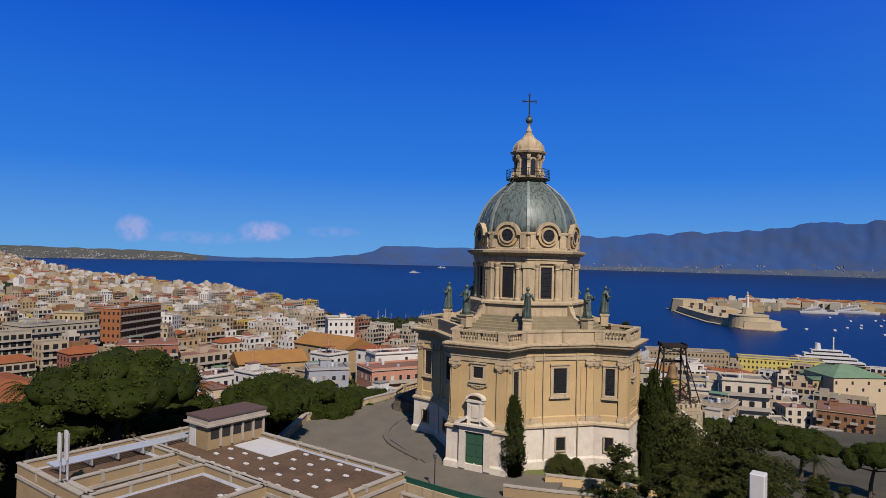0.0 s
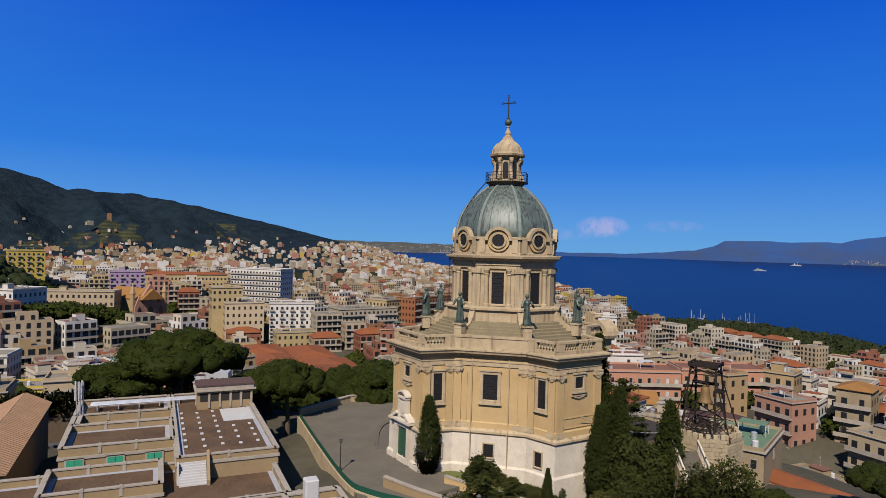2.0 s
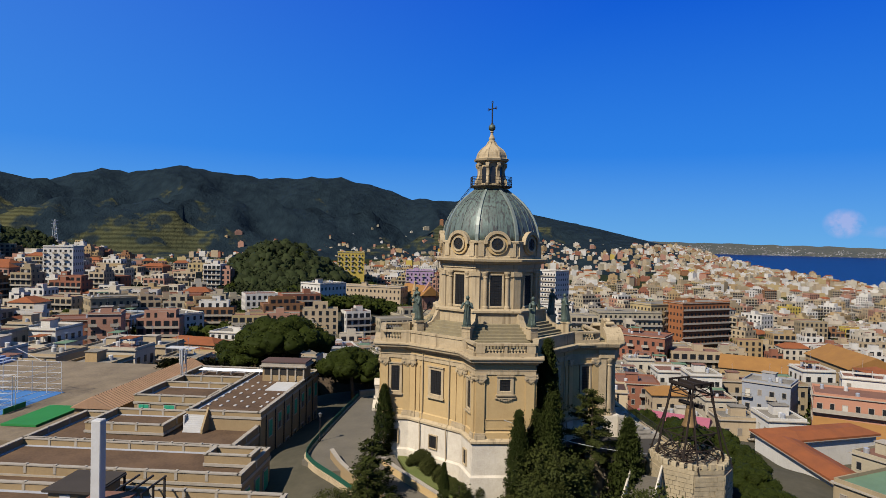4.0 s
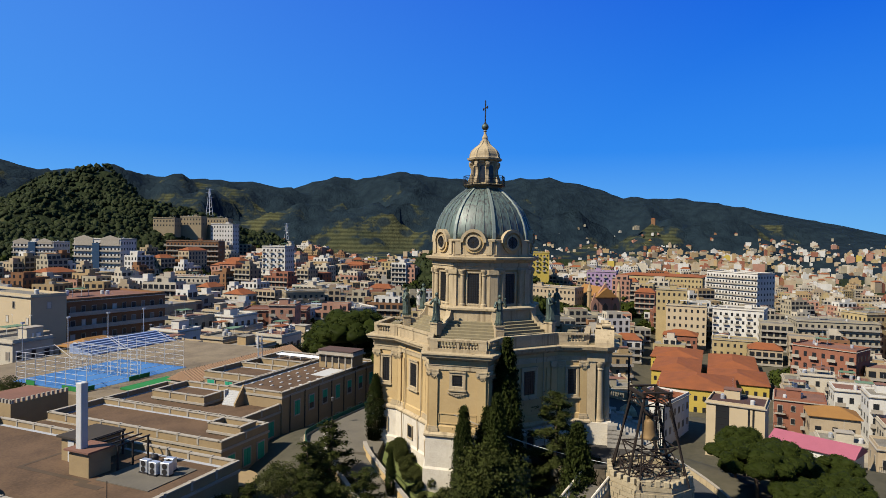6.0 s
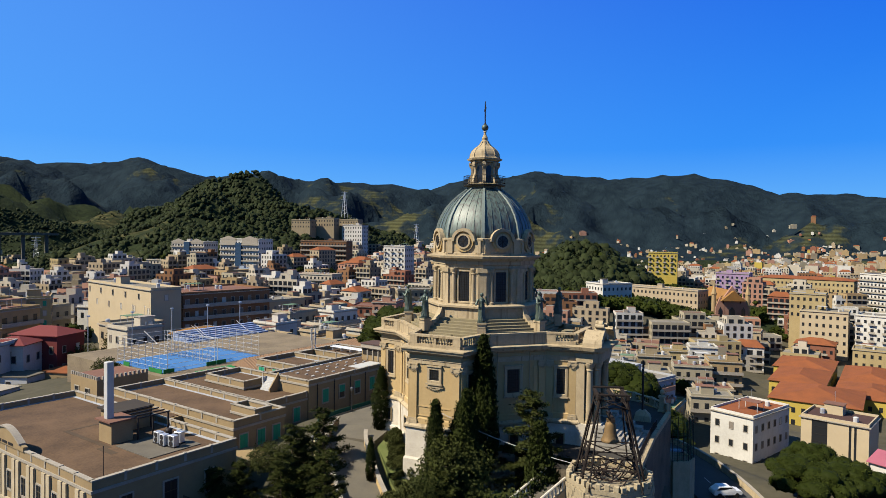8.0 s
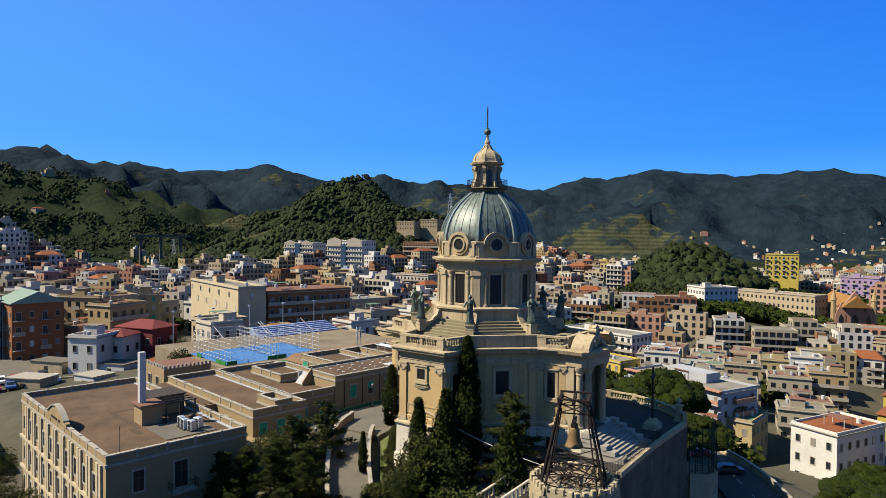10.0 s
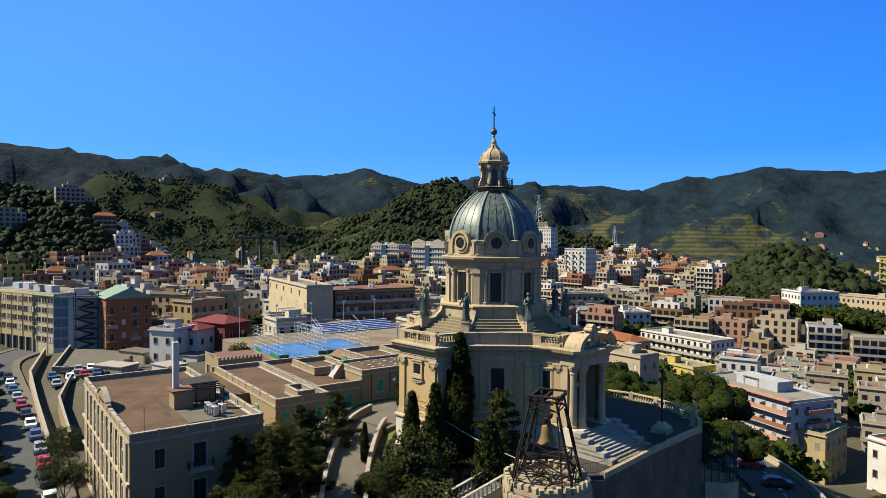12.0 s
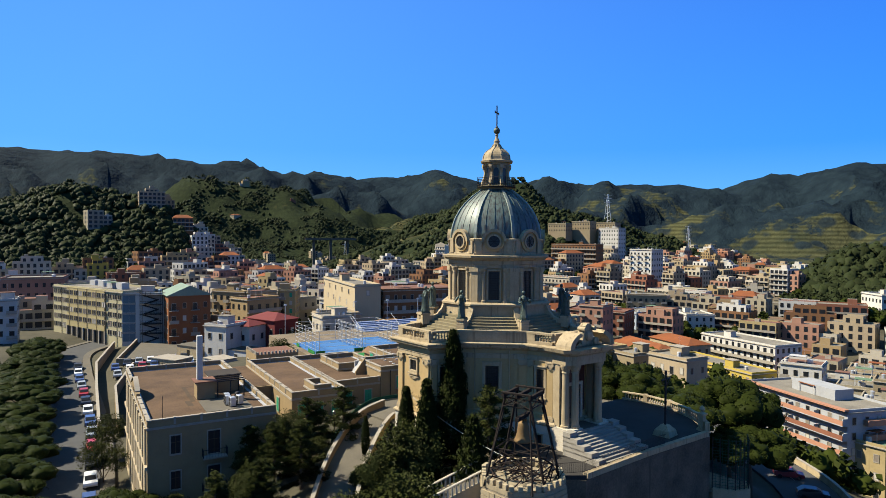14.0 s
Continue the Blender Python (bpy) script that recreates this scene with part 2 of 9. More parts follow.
YARD = material("tan_screed_yard", (0.21, 0.165, 0.11), (0.11, 0.085, 0.06), 0.92, 0.2, 3, 0.1, amount=0.9)
GREEN_COURT = material("green_sports_mat", (0.025, 0.17, 0.045), None, 0.7, 0.4, 5, 0.05)
METAL = material("pale_galvanised_steel", (0.55, 0.57, 0.6), None, 0.4, 2, 9, 0.0, metallic=0.6)
# blue of the strait's haze painted into the base colour
FARLAND = material("haze_blue_mountains", (0.020, 0.060, 0.175), (0.034, 0.052, 0.10), 1.0, 0.004, 0.02, 0.6, amount=0.9)

# water: dark blue, small waves
WATER = bpy.data.materials.new("sea_water")
WATER.use_nodes = True
_n, _k = WATER.node_tree.nodes, WATER.node_tree.links
_b = _n["Principled BSDF"]
_b.inputs["Roughness"].default_value = 0.35
_b.inputs["Specular IOR Level"].default_value = 0.12
_g = _n.new("ShaderNodeNewGeometry")
_t = _n.new("ShaderNodeTexNoise")
_t.inputs["Scale"].default_value, _t.inputs["Detail"].default_value = 0.004, 8
_k.new(_g.outputs["Position"], _t.inputs["Vector"])
_m = _n.new("ShaderNodeMix")
_m.data_type = "RGBA"
_m.inputs[6].default_value, _m.inputs[7].default_value = (0.0010, 0.008, 0.040, 1), (0.002, 0.014, 0.062, 1)
_k.new(_t.outputs["Fac"], _m.inputs["Factor"])
_k.new(_m.outputs[2], _b.inputs["Base Color"])
_w = _n.new("ShaderNodeTexNoise")
_w.inputs["Scale"].default_value, _w.inputs["Detail"].default_value = 0.12, 6
_k.new(_g.outputs["Position"], _w.inputs["Vector"])
_u = _n.new("ShaderNodeBump")
_u.inputs["Strength"].default_value, _u.inputs["Distance"].default_value = 0.35, 1.0
_k.new(_w.outputs["Fac"], _u.inputs["Height"])
_k.new(_u.outputs[0], _b.inputs["Normal"])

# ---------------------------------------------------------------- building blocks


def mesh_of(bm, *mats, smooth=False):
    me = bpy.data.meshes.new("mesh")
    bm.normal_update()
    bm.to_mesh(me)
    bm.free()
    for m in mats:
        me.materials.append(m)
    if smooth:
        me.shade_smooth()
    return me


def part(name, bm, mat, parent, label="", smooth=False):
    ob = new(name, mesh_of(bm, *(mat if isinstance(mat, (list, tuple)) else [mat]), smooth=smooth))
    ob.parent = parent
    return tagged(ob, label)


def thing(name, label, category, m=None, group="", kind=""):
    ob = new(name)
    if m is not None:
        ob.matrix_world = m
    return tagged(ob, label, category, group, kind)


def box(bm, x0, x1, y0, y1, z0, z1, m=None, mi=0):
    vs = [bm.verts.new(Vector(p) if m is None else m @ Vector(p)) for p in (
        (x0, y0, z0), (x1, y0, z0), (x1, y1, z0), (x0, y1, z0), (x0, y0, z1), (x1, y0, z1), (x1, y1, z1), (x0, y1, z1))]
    for f in ((3, 2, 1, 0), (4, 5, 6, 7), (0, 1, 5, 4), (1, 2, 6, 5), (2, 3, 7, 6), (3, 0, 4, 7)):
        bm.faces.new([vs[i] for i in f]).material_index = mi
    return bm


def boxed(x0, x1, y0, y1, z0, z1, m=None, bevel=0.0):
    bm = box(bmesh.new(), x0, x1, y0, y1, z0, z1, m)
    if bevel:
        bmesh.ops.bevel(bm, geom=bm.edges[:], offset=bevel, segments=1, affect="EDGES")
    return bm


def offset(poly, d):
    """The plan, counter-clockwise, with each side moved outwards by d."""
    out, n = [], len(poly)
    for i in range(n):
        a, b, c = (Vector(poly[j % n]) for j in (i - 1, i, i + 1))
        u, v = (b - a).normalized(), (c - b).normalized()
        nu, nv = Vector((u.y, -u.x)), Vector((v.y, -v.x))
        out.append(tuple(b + (nu + nv) * (d / max(0.2, 1 + nu.dot(nv)))))
    return out


def loft(bm, rings, cap=True, mi=0):
    """Rings of equal count, each a list of points, joined into one skin."""
    made = [[bm.verts.new(p) for p in r] for r in rings]
    for a, b in zip(made, made[1:]):
        for i in range(len(a)):
            j = (i + 1) % len(a)
            bm.faces.new((a[i], a[j], b[j], b[i])).material_index = mi
    if cap:
        bm.faces.new(made[0][::-1]).material_index = mi
        bm.faces.new(made[-1]).material_index = mi
    return bm


def storeys(poly, steps):
    """A moulded wall over a plan: steps of (height, offset)."""
    return loft(bmesh.new(), [[(x, y, z) for x, y in offset(poly, d)] for z, d in steps])


def ngon(n, r, turn=0.0):
    return [(r * math.cos(radians(turn) + i * 2 * math.pi / n), r * math.sin(radians(turn) + i * 2 * math.pi / n)) for i in range(n)]


def turned(profile, n=24, turn=0.0, bm=None, m=None):
    """A turned or n-sided body from (height, radius)."""
    bm = bm or bmesh.new()
    m = m or Matrix()
    return loft(bm, [[m @ Vector((x, y, z)) for x, y in ngon(n, max(r, 0.003), turn)] for z, r in profile])


def rod(bm, a, b, r, n=6, r2=None):
    a, b = Vector(a), Vector(b)
    q = (b - a).to_track_quat("Z", "Y").to_matrix().to_4x4()
    length = (b - a).length
    return loft(bm, [[Matrix.Translation(a) @ q @ Vector((x, y, z)) for x, y in ngon(n, rr)] for z, rr in ((0, r), (length, r if r2 is None else r2))])


def arrays(name, verts, faces, mats, parent=None, index=None, smooth=False):
    me = bpy.data.meshes.new("mesh")
    me.from_pydata([tuple(v) for v in verts], [], [tuple(f) for f in faces])
    for m in mats:
        me.materials.append(m)
    if index is not None:
        me.polygons.foreach_set("material_index", np.asarray(index, dtype=np.int32))
    if smooth:
        me.shade_smooth()
    ob = new(name, me)
    ob.parent = parent
    return ob


# ---------------------------------------------------------------- ground, sea, hills
def smooth_line(pts, n=6):
    """A smooth line through points."""
    P = [Vector(p) for p in pts]
    out = []
    for i in range(len(P) - 1):
        a, b, c, d = P[max(0, i - 1)], P[i], P[i + 1], P[min(len(P) - 1, i + 2)]
        for k in range(n):
            t = k / n
            out.append(0.5 * ((2 * b) + (c - a) * t + (2 * a - 5 * b + 4 * c - d) * t * t + (3 * b - a - 3 * c + d) * t ** 3))
    return out + [P[-1]]


RAMP = smooth_line([(6, -13.6, 0.5), (10, -11.2, 0.2), (14, -6.8, -0.6), (18.5, -0.5, -2.2), (22.5, 7, -4.4), (25, 16, -7)])
EAST_ROAD = smooth_line([(46, 30, -15), (45, 0, -12.5), (43.8, -30, -11.5), (42.8, -60, -11.2), (43.5, -90, -11), (44.5, -120, -11), (43, -150, -11), (30, -172, -11)])
HILL_ROAD = smooth_line([(-4, 34, -15.5), (-20, 27, -15), (-36, 19, -14.2), (-49, 8, -13.8), (-58, -6, -14), (-66, -24, -14), (-70, -46, -14), (-66, -70, -13)])
WAYS = np.array([(p.x, p.y, p.z, w) for line, w in ((RAMP, 3.4), (EAST_ROAD, 7.0), (HILL_ROAD, 5.5)) for p in smooth_line([tuple(q) for q in line], 3)])


SPOTS = [(0, 0, -0.2), (-12, -12, -0.2), (5, -16, -0.2), (14, -12, -0.6), (-16, 4, -0.6), (0, 14, -2), (-14, 10, -2), (17, -4, -1.2), (18, 6, -4), (24, 0, -4.5), (26, 12, -8),
         (14, 14, -7), (10, 22, -13), (-4, 24, -14.5), (-24, 22, -15.5), (30, -14, -9), (40, -18, -11), (42, -50, -11), (10, -40, -5), (-24, -36, -4), (-30, -20, -2.5), (-34, 6, -9), (50, 20, -15),
         (-55, -4, -20), (-50, -45, -12), (-75, 25, -26), (-100, -10, -29), (-170, -42, -29), (-264, -82, -14), (-386, -53, -13), (-31, -118, -9), (21, -142, -10), (-90, -110, -16), (-10, -75, -5),
         (-231, -419, -14), (-290, 60, -29), (-318, 100, -41), (-258, 115, -49), (-213, 205, -52), (-140, 190, -50), (-103, 70, -33), (-205, 332, -58), (-106, 386, -60), (-30, 90, -36), (0, 200, -52),
         (-700, 150, -45), (-1200, 300, -48), (-150, -250, -16), (100, -300, -8), (-450, -250, -10), (60, -100, -9), (80, 60, -26), (70, 350, -60), (-500, 350, -57), (-900, 560, -58), (-40, 45, -16), (-62, 50, -19), (-20, 48, -16), (0, 50, -14), (-66, 70, -21), (-20, 70, -17), (-160, 20, -33.5), (-200, 20, -34.5), (-250, 20, -34.5), (-290, 20, -34), (-92, 15, -26), (-98, 95, -27), (-45, 430, -59), (-110, 430, -59), (0, 320, -53), (-30, 380, -57)]
SP = np.array(SPOTS, float)
# ridge: the skyline's height in degrees above the eye, by the way (degrees counted from +x)
RIDGE = np.array([(125, -3), (150, -1.9), (158, -1.3), (162, -0.7), (165, 0.0), (168, 0.7), (172, 1.6), (178, 2.85), (183, 3.45), (187, 3.5), (190, 4.5), (194, 5.2), (198, 5.2), (201, 5.1), (204, 5.4), (206.8, 5.8), (209, 5.4), (211, 4.9), (212.8, 5.2), (216.5, 4.1), (220, 4.5), (227, 4.65), (231, 5.0), (236, 4.6),
                  (238, 4.95), (241, 5.7), (244, 5.3), (247, 5.1), (249.4, 5.2), (252, 5.3), (254.7, 5.4), (258, 6.2), (260, 5.9), (263.6, 5.9), (266, 6.1), (269, 6.4), (275, 6.4), (290, 6.0), (320, 4.0), (360, 2.5)], float)
# coast: distance of the shore by the way
COAST = np.array([(60, 560), (92, 565), (107, 530), (115, 560), (125, 640), (131, 680), (136, 690), (142, 980), (147, 1400), (152, 1850), (157, 2200), (160, 2600), (163, 3500), (166, 5200), (400, 6000)], float)


def fbm(x, y, s, o=4):
    return noise.fractal(Vector((x / s, y / s, 3.7)), 1.0, 2.1, o, noise_basis="PERLIN_ORIGINAL")


def land(x, y):
    r, a = math.hypot(x, y), math.degrees(math.atan2(y, x)) % 360
    if a < 60:
        a += 360
    d2 = (SP[:, 0] - x) ** 2 + (SP[:, 1] - y) ** 2
    w = 1 / (d2 + 4) ** 1.6
    z = float((w * SP[:, 2]).sum() / w.sum())
    if r > 320:
        far = min(1, (r - 320) / 500)
        z = z * (1 - far) + far * (-30 if a > 175 else -52)
        e = np.interp(a, RIDGE[:, 0], RIDGE[:, 1])
        top = 21 + 2900 * math.tan(radians(e))
        foot = np.interp(a, [160, 172, 213, 226, 240], [650, 1350, 1350, 900, 650])
        k = min(1, max(0, (r - foot) / (2900 - foot)))
        k = (k * k * (3 - 2 * k)) ** 1.25
        z += k * (top - z) + (0 if k <= 0 else (fbm(x, y, 520) * 120 + (0.22 - abs(fbm(x + 300, y, 330))) * 290 + fbm(x, y, 90) * 24 + (np.interp(a, [195, 215], [0.2, 0.02]) - abs(fbm(x, y + 900, 170))) * 110) * (k * max(0, 1.003 - k)) ** 0.8 * 1.6 * min(1, max(0, e / 4)) + (fbm(x + 50, y, 70) * 11 - np.interp(a, [195, 225], [0, 9])) * k * min(1, max(0, e / 4)))
        # the wooded spur south-west of the town and the knoll behind the square
        for cx, cy, rx, ry, turn, h in ((-440, -650, 140, 250, 144, 98), (-378, -145, 48, 38, 20, 43), (150, -640, 130, 200, 0, 92), (-640, -560, 200, 120, 30, 45), (0, -525, 70, 105, 0, 48),
                                        (-150, -1290, 420, 210, -8, 92), (-545, -1610, 170, 130, -20, 105), (-1678, -892, 300, 170, -62, 58), (-1950, -590, 240, 160, -73, 52)):
            c, s = math.cos(radians(turn)), math.sin(radians(turn))
            u, v = ((x - cx) * c + (y - cy) * s) / rx, (-(x - cx) * s + (y - cy) * c) / ry
            q = math.exp(-(u * u + v * v))
            z += h * q * (1 + 0.35 * fbm(x, y, 90))
    if r < 200:
        away = np.hypot(WAYS[:, 0] - x, WAYS[:, 1] - y) - WAYS[:, 3]
        q = int(away.argmin())
        t = min(1, max(0, away[q] / 7))
        z = (WAYS[q, 2] - 0.35) * (1 - t) + z * t
    shore = np.interp(a, COAST[:, 0], COAST[:, 1])
    if r > shore - 60:
        z = max(SEA - 6, min(z, SEA + 2.0 - (r - shore) * 0.09)) if r > shore else z + ((SEA + 2.0) - z) * (r - shore + 60) / 60
    return z


def woody(x, y):
    """Above zero where woods grow, below it on the terraced meadows."""
    r = math.hypot(x, y)
    v = fbm(x - 500, y, 300, 3) + 0.5 * fbm(x, y + 700, 75, 2) + 0.33
    way = math.degrees(math.atan2(y, x)) % 360
    if 196 < way < 280:
        v -= 0.17 * min(1, (way - 196) / 12, (280 - way) / 12) * min(1, max(0, (r - 800) / 300))
    if r > 2100:
        v += (r - 2100) / 900
    spur = ((x + 440) / 230) ** 2 + ((y + 650) / 230) ** 2
    south = ((x - 120) / 240) ** 2 + ((y + 640) / 260) ** 2
    knoll_ = ((x + 380) / 62) ** 2 + ((y + 143) / 48) ** 2
    return v + 0.25 * max(0, 1.6 - spur) + max(0, 1.5 - south) + 2 * max(0, 1.3 - knoll_)


def hill_material(name, wood, wood_dark, meadow, meadow_dark, coarse, fine, deep, terraces):
    """Slopes of woodland and terraced meadow, divided by the woods' own outline and broken up by noise."""
    m = material(name, meadow, meadow_dark, 0.95, coarse, fine, 1.0, amount=1.0)
    n, k = m.node_tree.nodes, m.node_tree.links
    bsdf = n["Principled BSDF"]
    bsdf.inputs["Specular IOR Level"].default_value = 0.03
    relief = [q for q in n if q.bl_idname == "ShaderNodeBump"][0]
    relief.inputs["Distance"].default_value = deep
    where = n.new("ShaderNodeNewGeometry")
    field = n.new("ShaderNodeAttribute")
    field.attribute_name = "woods"
    ragged = n.new("ShaderNodeTexNoise")
    ragged.inputs["Scale"].default_value, ragged.inputs["Detail"].default_value, ragged.inputs["Roughness"].default_value = 0.02, 8, 0.7
    k.new(where.outputs["Position"], ragged.inputs["Vector"])
    sum_ = n.new("ShaderNodeMath")
    sum_.operation = "MULTIPLY_ADD"
    k.new(ragged.outputs["Fac"], sum_.inputs[0])
    sum_.inputs[1].default_value = 1.6
    k.new(field.outputs["Fac"], sum_.inputs[2])
    edge = n.new("ShaderNodeMapRange")
    edge.inputs["From Min"].default_value, edge.inputs["From Max"].default_value = 0.54, 0.74
    k.new(sum_.outputs[0], edge.inputs["Value"])
    crowns = n.new("ShaderNodeTexVoronoi")
    crowns.inputs["Scale"].default_value = fine
    k.new(where.outputs["Position"], crowns.inputs["Vector"])
    dark = n.new("ShaderNodeMix")
    dark.data_type = "RGBA"
    dark.inputs[6].default_value, dark.inputs[7].default_value = (*wood, 1), (*wood_dark, 1)
    k.new(crowns.outputs["Distance"], dark.inputs["Factor"])
    wave = n.new("ShaderNodeTexWave")
    wave.bands_direction = "Z"
    wave.inputs["Scale"].default_value, wave.inputs["Distortion"].default_value, wave.inputs["Detail"].default_value, wave.inputs["Detail Scale"].default_value = terraces, 4.0, 3, 0.3
    k.new(where.outputs["Position"], wave.inputs["Vector"])
    ledge = n.new("ShaderNodeMix")
    ledge.data_type = "RGBA"
    ledge.blend_type = "MULTIPLY"
    ledge.inputs["Factor"].default_value = 0.45
    base = bsdf.inputs["Base Color"].links[0].from_socket
    k.new(base, ledge.inputs[6])
    k.new(wave.outputs["Color"], ledge.inputs[7])
    hedge_ = n.new("ShaderNodeTexVoronoi")
    hedge_.inputs["Scale"].default_value = fine * 0.55
    k.new(where.outputs["Position"], hedge_.inputs["Vector"])
    dots = n.new("ShaderNodeMapRange")
    dots.inputs["From Min"].default_value, dots.inputs["From Max"].default_value, dots.inputs["To Min"].default_value, dots.inputs["To Max"].default_value = 0.28, 0.42, 0.85, 0.0
    k.new(hedge_.outputs["Distance"], dots.inputs["Value"])
    cover = n.new("ShaderNodeMath")
    cover.operation = "MAXIMUM"
    k.new(dots.outputs[0], cover.inputs[0])
    k.new(edge.outputs[0], cover.inputs[1])
    mix = n.new("ShaderNodeMix")
    mix.data_type = "RGBA"
    k.new(cover.outputs[0], mix.inputs["Factor"])
    k.new(ledge.outputs[2], mix.inputs[6])
    k.new(dark.outputs[2], mix.inputs[7])
    k.new(mix.outputs[2], bsdf.inputs["Base Color"])
    return m


HILLS = hill_material("wooded_and_terraced_slopes", (0.021, 0.028, 0.012), (0.010, 0.014, 0.007), (0.098, 0.088, 0.038), (0.045, 0.047, 0.019), 0.011, 0.11, 4.0, 0.055)
# wood colours pushed towards blue, painting distance haze onto the far slopes
FAR_HILLS = hill_material("far_haze_tinted_slopes", (0.012, 0.021, 0.027), (0.006, 0.011, 0.016), (0.074, 0.073, 0.034), (0.030, 0.037, 0.022), 0.007, 0.03, 16.0, 0.03)
GROUND = material("town_earth", (0.085, 0.075, 0.052), (0.045, 0.042, 0.028), 0.95, 0.05, 0.7, 0.4, amount=1.0)
radii = [0] + list(np.geomspace(4, 4700, 240))
verts, faces, index, field, N = [], [], [], [], 560
for r in radii:
    for i in range(N):
        a = 2 * math.pi * i / N
        x, y = r * math.cos(a), r * math.sin(a)
        verts.append((x, y, land(x, y) - 0.05))
        field.append(woody(x, y) if r > 250 else 0.0)
for j in range(len(radii) - 1):
    for i in range(N):
        faces.append((j * N + i, (j + 1) * N + i, (j + 1) * N + (i + 1) % N, j * N + (i + 1) % N))
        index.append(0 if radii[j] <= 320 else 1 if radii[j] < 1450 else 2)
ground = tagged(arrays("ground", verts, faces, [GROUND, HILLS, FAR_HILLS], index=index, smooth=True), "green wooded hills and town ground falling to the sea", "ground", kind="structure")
ground.data.attributes.new("woods", "FLOAT", "POINT").data.foreach_set("value", np.asarray(field, dtype=np.float32))

rings = [0, 300, 900, 1800, 3000, 3800, 4400, 4900]
verts, faces = [], []
for r in rings:
    for i in range(96):
        a = 2 * math.pi * i / 96
        verts.append((r * math.cos(a), r * math.sin(a), SEA + 30 * max(0, (r - 3000) / 1900) ** 1.5))
for j in range(len(rings) - 1):
    for i in range(96):
        faces.append((j * 96 + i, (j + 1) * 96 + i, (j + 1) * 96 + (i + 1) % 96, j * 96 + (i + 1) % 96))
tagged(arrays("water", verts, faces, [WATER], smooth=True), "deep blue sea of a wide strait", "sea", kind="structure")

# mountains beyond the strait: skyline in degrees by the way
FAR = np.array([(60, 3.6), (88, 3.6), (92, 3.5), (96, 3.4), (100, 2.9), (106, 2.6), (111, 2.3), (115, 2.1), (118, 1.85), (121, 1.5), (123, 1.2), (124, 0.93), (128, 0.95), (132.2, 0.95), (133, 0.5), (134.6, 0.1), (139, -0.3), (144, -0.35), (147.5, -0.3), (149, -0.02), (152, 0.05), (157, 0.12), (163, 0.2), (172, 0.25)], float)
verts, faces, index, n, UP = [], [], [], 420, 16
for i in range(n + 1):
    a = 60 + 112 * i / n
    e = np.interp(a, FAR[:, 0], FAR[:, 1]) + 0.25 * fbm(a * 60, 0, 100) * (1 if a < 122 else 0.3)
    for k in range(UP + 1):
        f = k / UP
        r = 4520 + 330 * f
        gully = abs(fbm(a * 78, f * 900, 130)) - 0.22 + 0.5 * fbm(a * 78, f * 900, 45)
        zz = SEA - 2 + 18 * f ** 0.5 + (20 + r * math.tan(radians(e)) - SEA - 16) * f ** 1.6 * (1 + 0.6 * f ** 0.3 * (1 - f) * gully)
        verts.append((r * math.cos(radians(a)), r * math.sin(radians(a)), zz))
for i in range(n):
    a = 60 + 112 * i / n
    for k in range(UP):
        faces.append((i * (UP + 1) + k, i * (UP + 1) + k + 1, (i + 1) * (UP + 1) + k + 1, (i + 1) * (UP + 1) + k))
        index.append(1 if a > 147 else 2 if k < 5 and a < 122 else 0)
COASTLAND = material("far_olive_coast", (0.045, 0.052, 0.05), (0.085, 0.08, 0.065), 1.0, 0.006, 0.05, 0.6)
# foothills tinted blue-grey, the haze being part of their colour
SHORELAND = material("far_haze_tinted_foothills", (0.035, 0.06, 0.105), (0.07, 0.075, 0.085), 1.0, 0.007, 0.05, 0.6, amount=0.9)
tagged(arrays("backdrop", verts, faces, [FARLAND, COASTLAND, SHORELAND], index=index, smooth=True), "mountains across the strait, painted haze blue", "mountains", kind="structure")

# ---------------------------------------------------------------- the church
TURN_CHURCH = 8.3
church = thing("church", "domed ochre octagonal church with pale stone trim on a hilltop", "church", pose(0, 0, 0, 0, 0, TURN_CHURCH))
PLAN = []
for k in range(4):
    c, s = math.cos(k * math.pi / 2), math.sin(k * math.pi / 2)
    PLAN += [(x * c - y * s, x * s + y * c) for x, y in ((8.5, -3.4), (11.5, -2.75), (11.5, 2.75), (8.5, 3.4))]


def side(k, r=0.0, across=0.0, z=0.0):
    """A pose on the church: turned to the way k degrees, r out, across to its left; y points inwards... x along the wall."""
    return pose(0, 0, 0, 0, 0, k) @ pose(r, across, z)


def moulding(steps, name, mat, label=""):
    return part(name, storeys(PLAN, steps), mat, church, label)


moulding([(-6, 0.55), (1.0, 0.5), (1.2, 0.34), (4.0, 0.30)], "base", BASE_STONE, "weathered white limestone base")
moulding([(4.0, 0.36), (4.12, 0.48), (4.3, 0.48), (4.5, 0.2)], "string_course", STONE)
moulding([(4.5, 0.14), (5.0, 0.12), (5.1, 0.0), (10.35, 0.0)], "wall", PLASTER, "ochre plaster walls")
moulding([(10.35, 0.1), (10.75, 0.1), (10.75, 0.16), (10.85, 0.16)], "architrave", STONE)
moulding([(10.85, 0.06), (11.25, 0.06)], "frieze", PLASTER)
moulding([(11.25, 0.16), (11.4, 0.3), (11.5, 0.34), (11.55, 0.66), (11.75, 0.72), (11.82, 0.82), (11.95, 0.82), (12.02, 0.2)], "cornice", STONE, "projecting stone cornice with dark weathering")

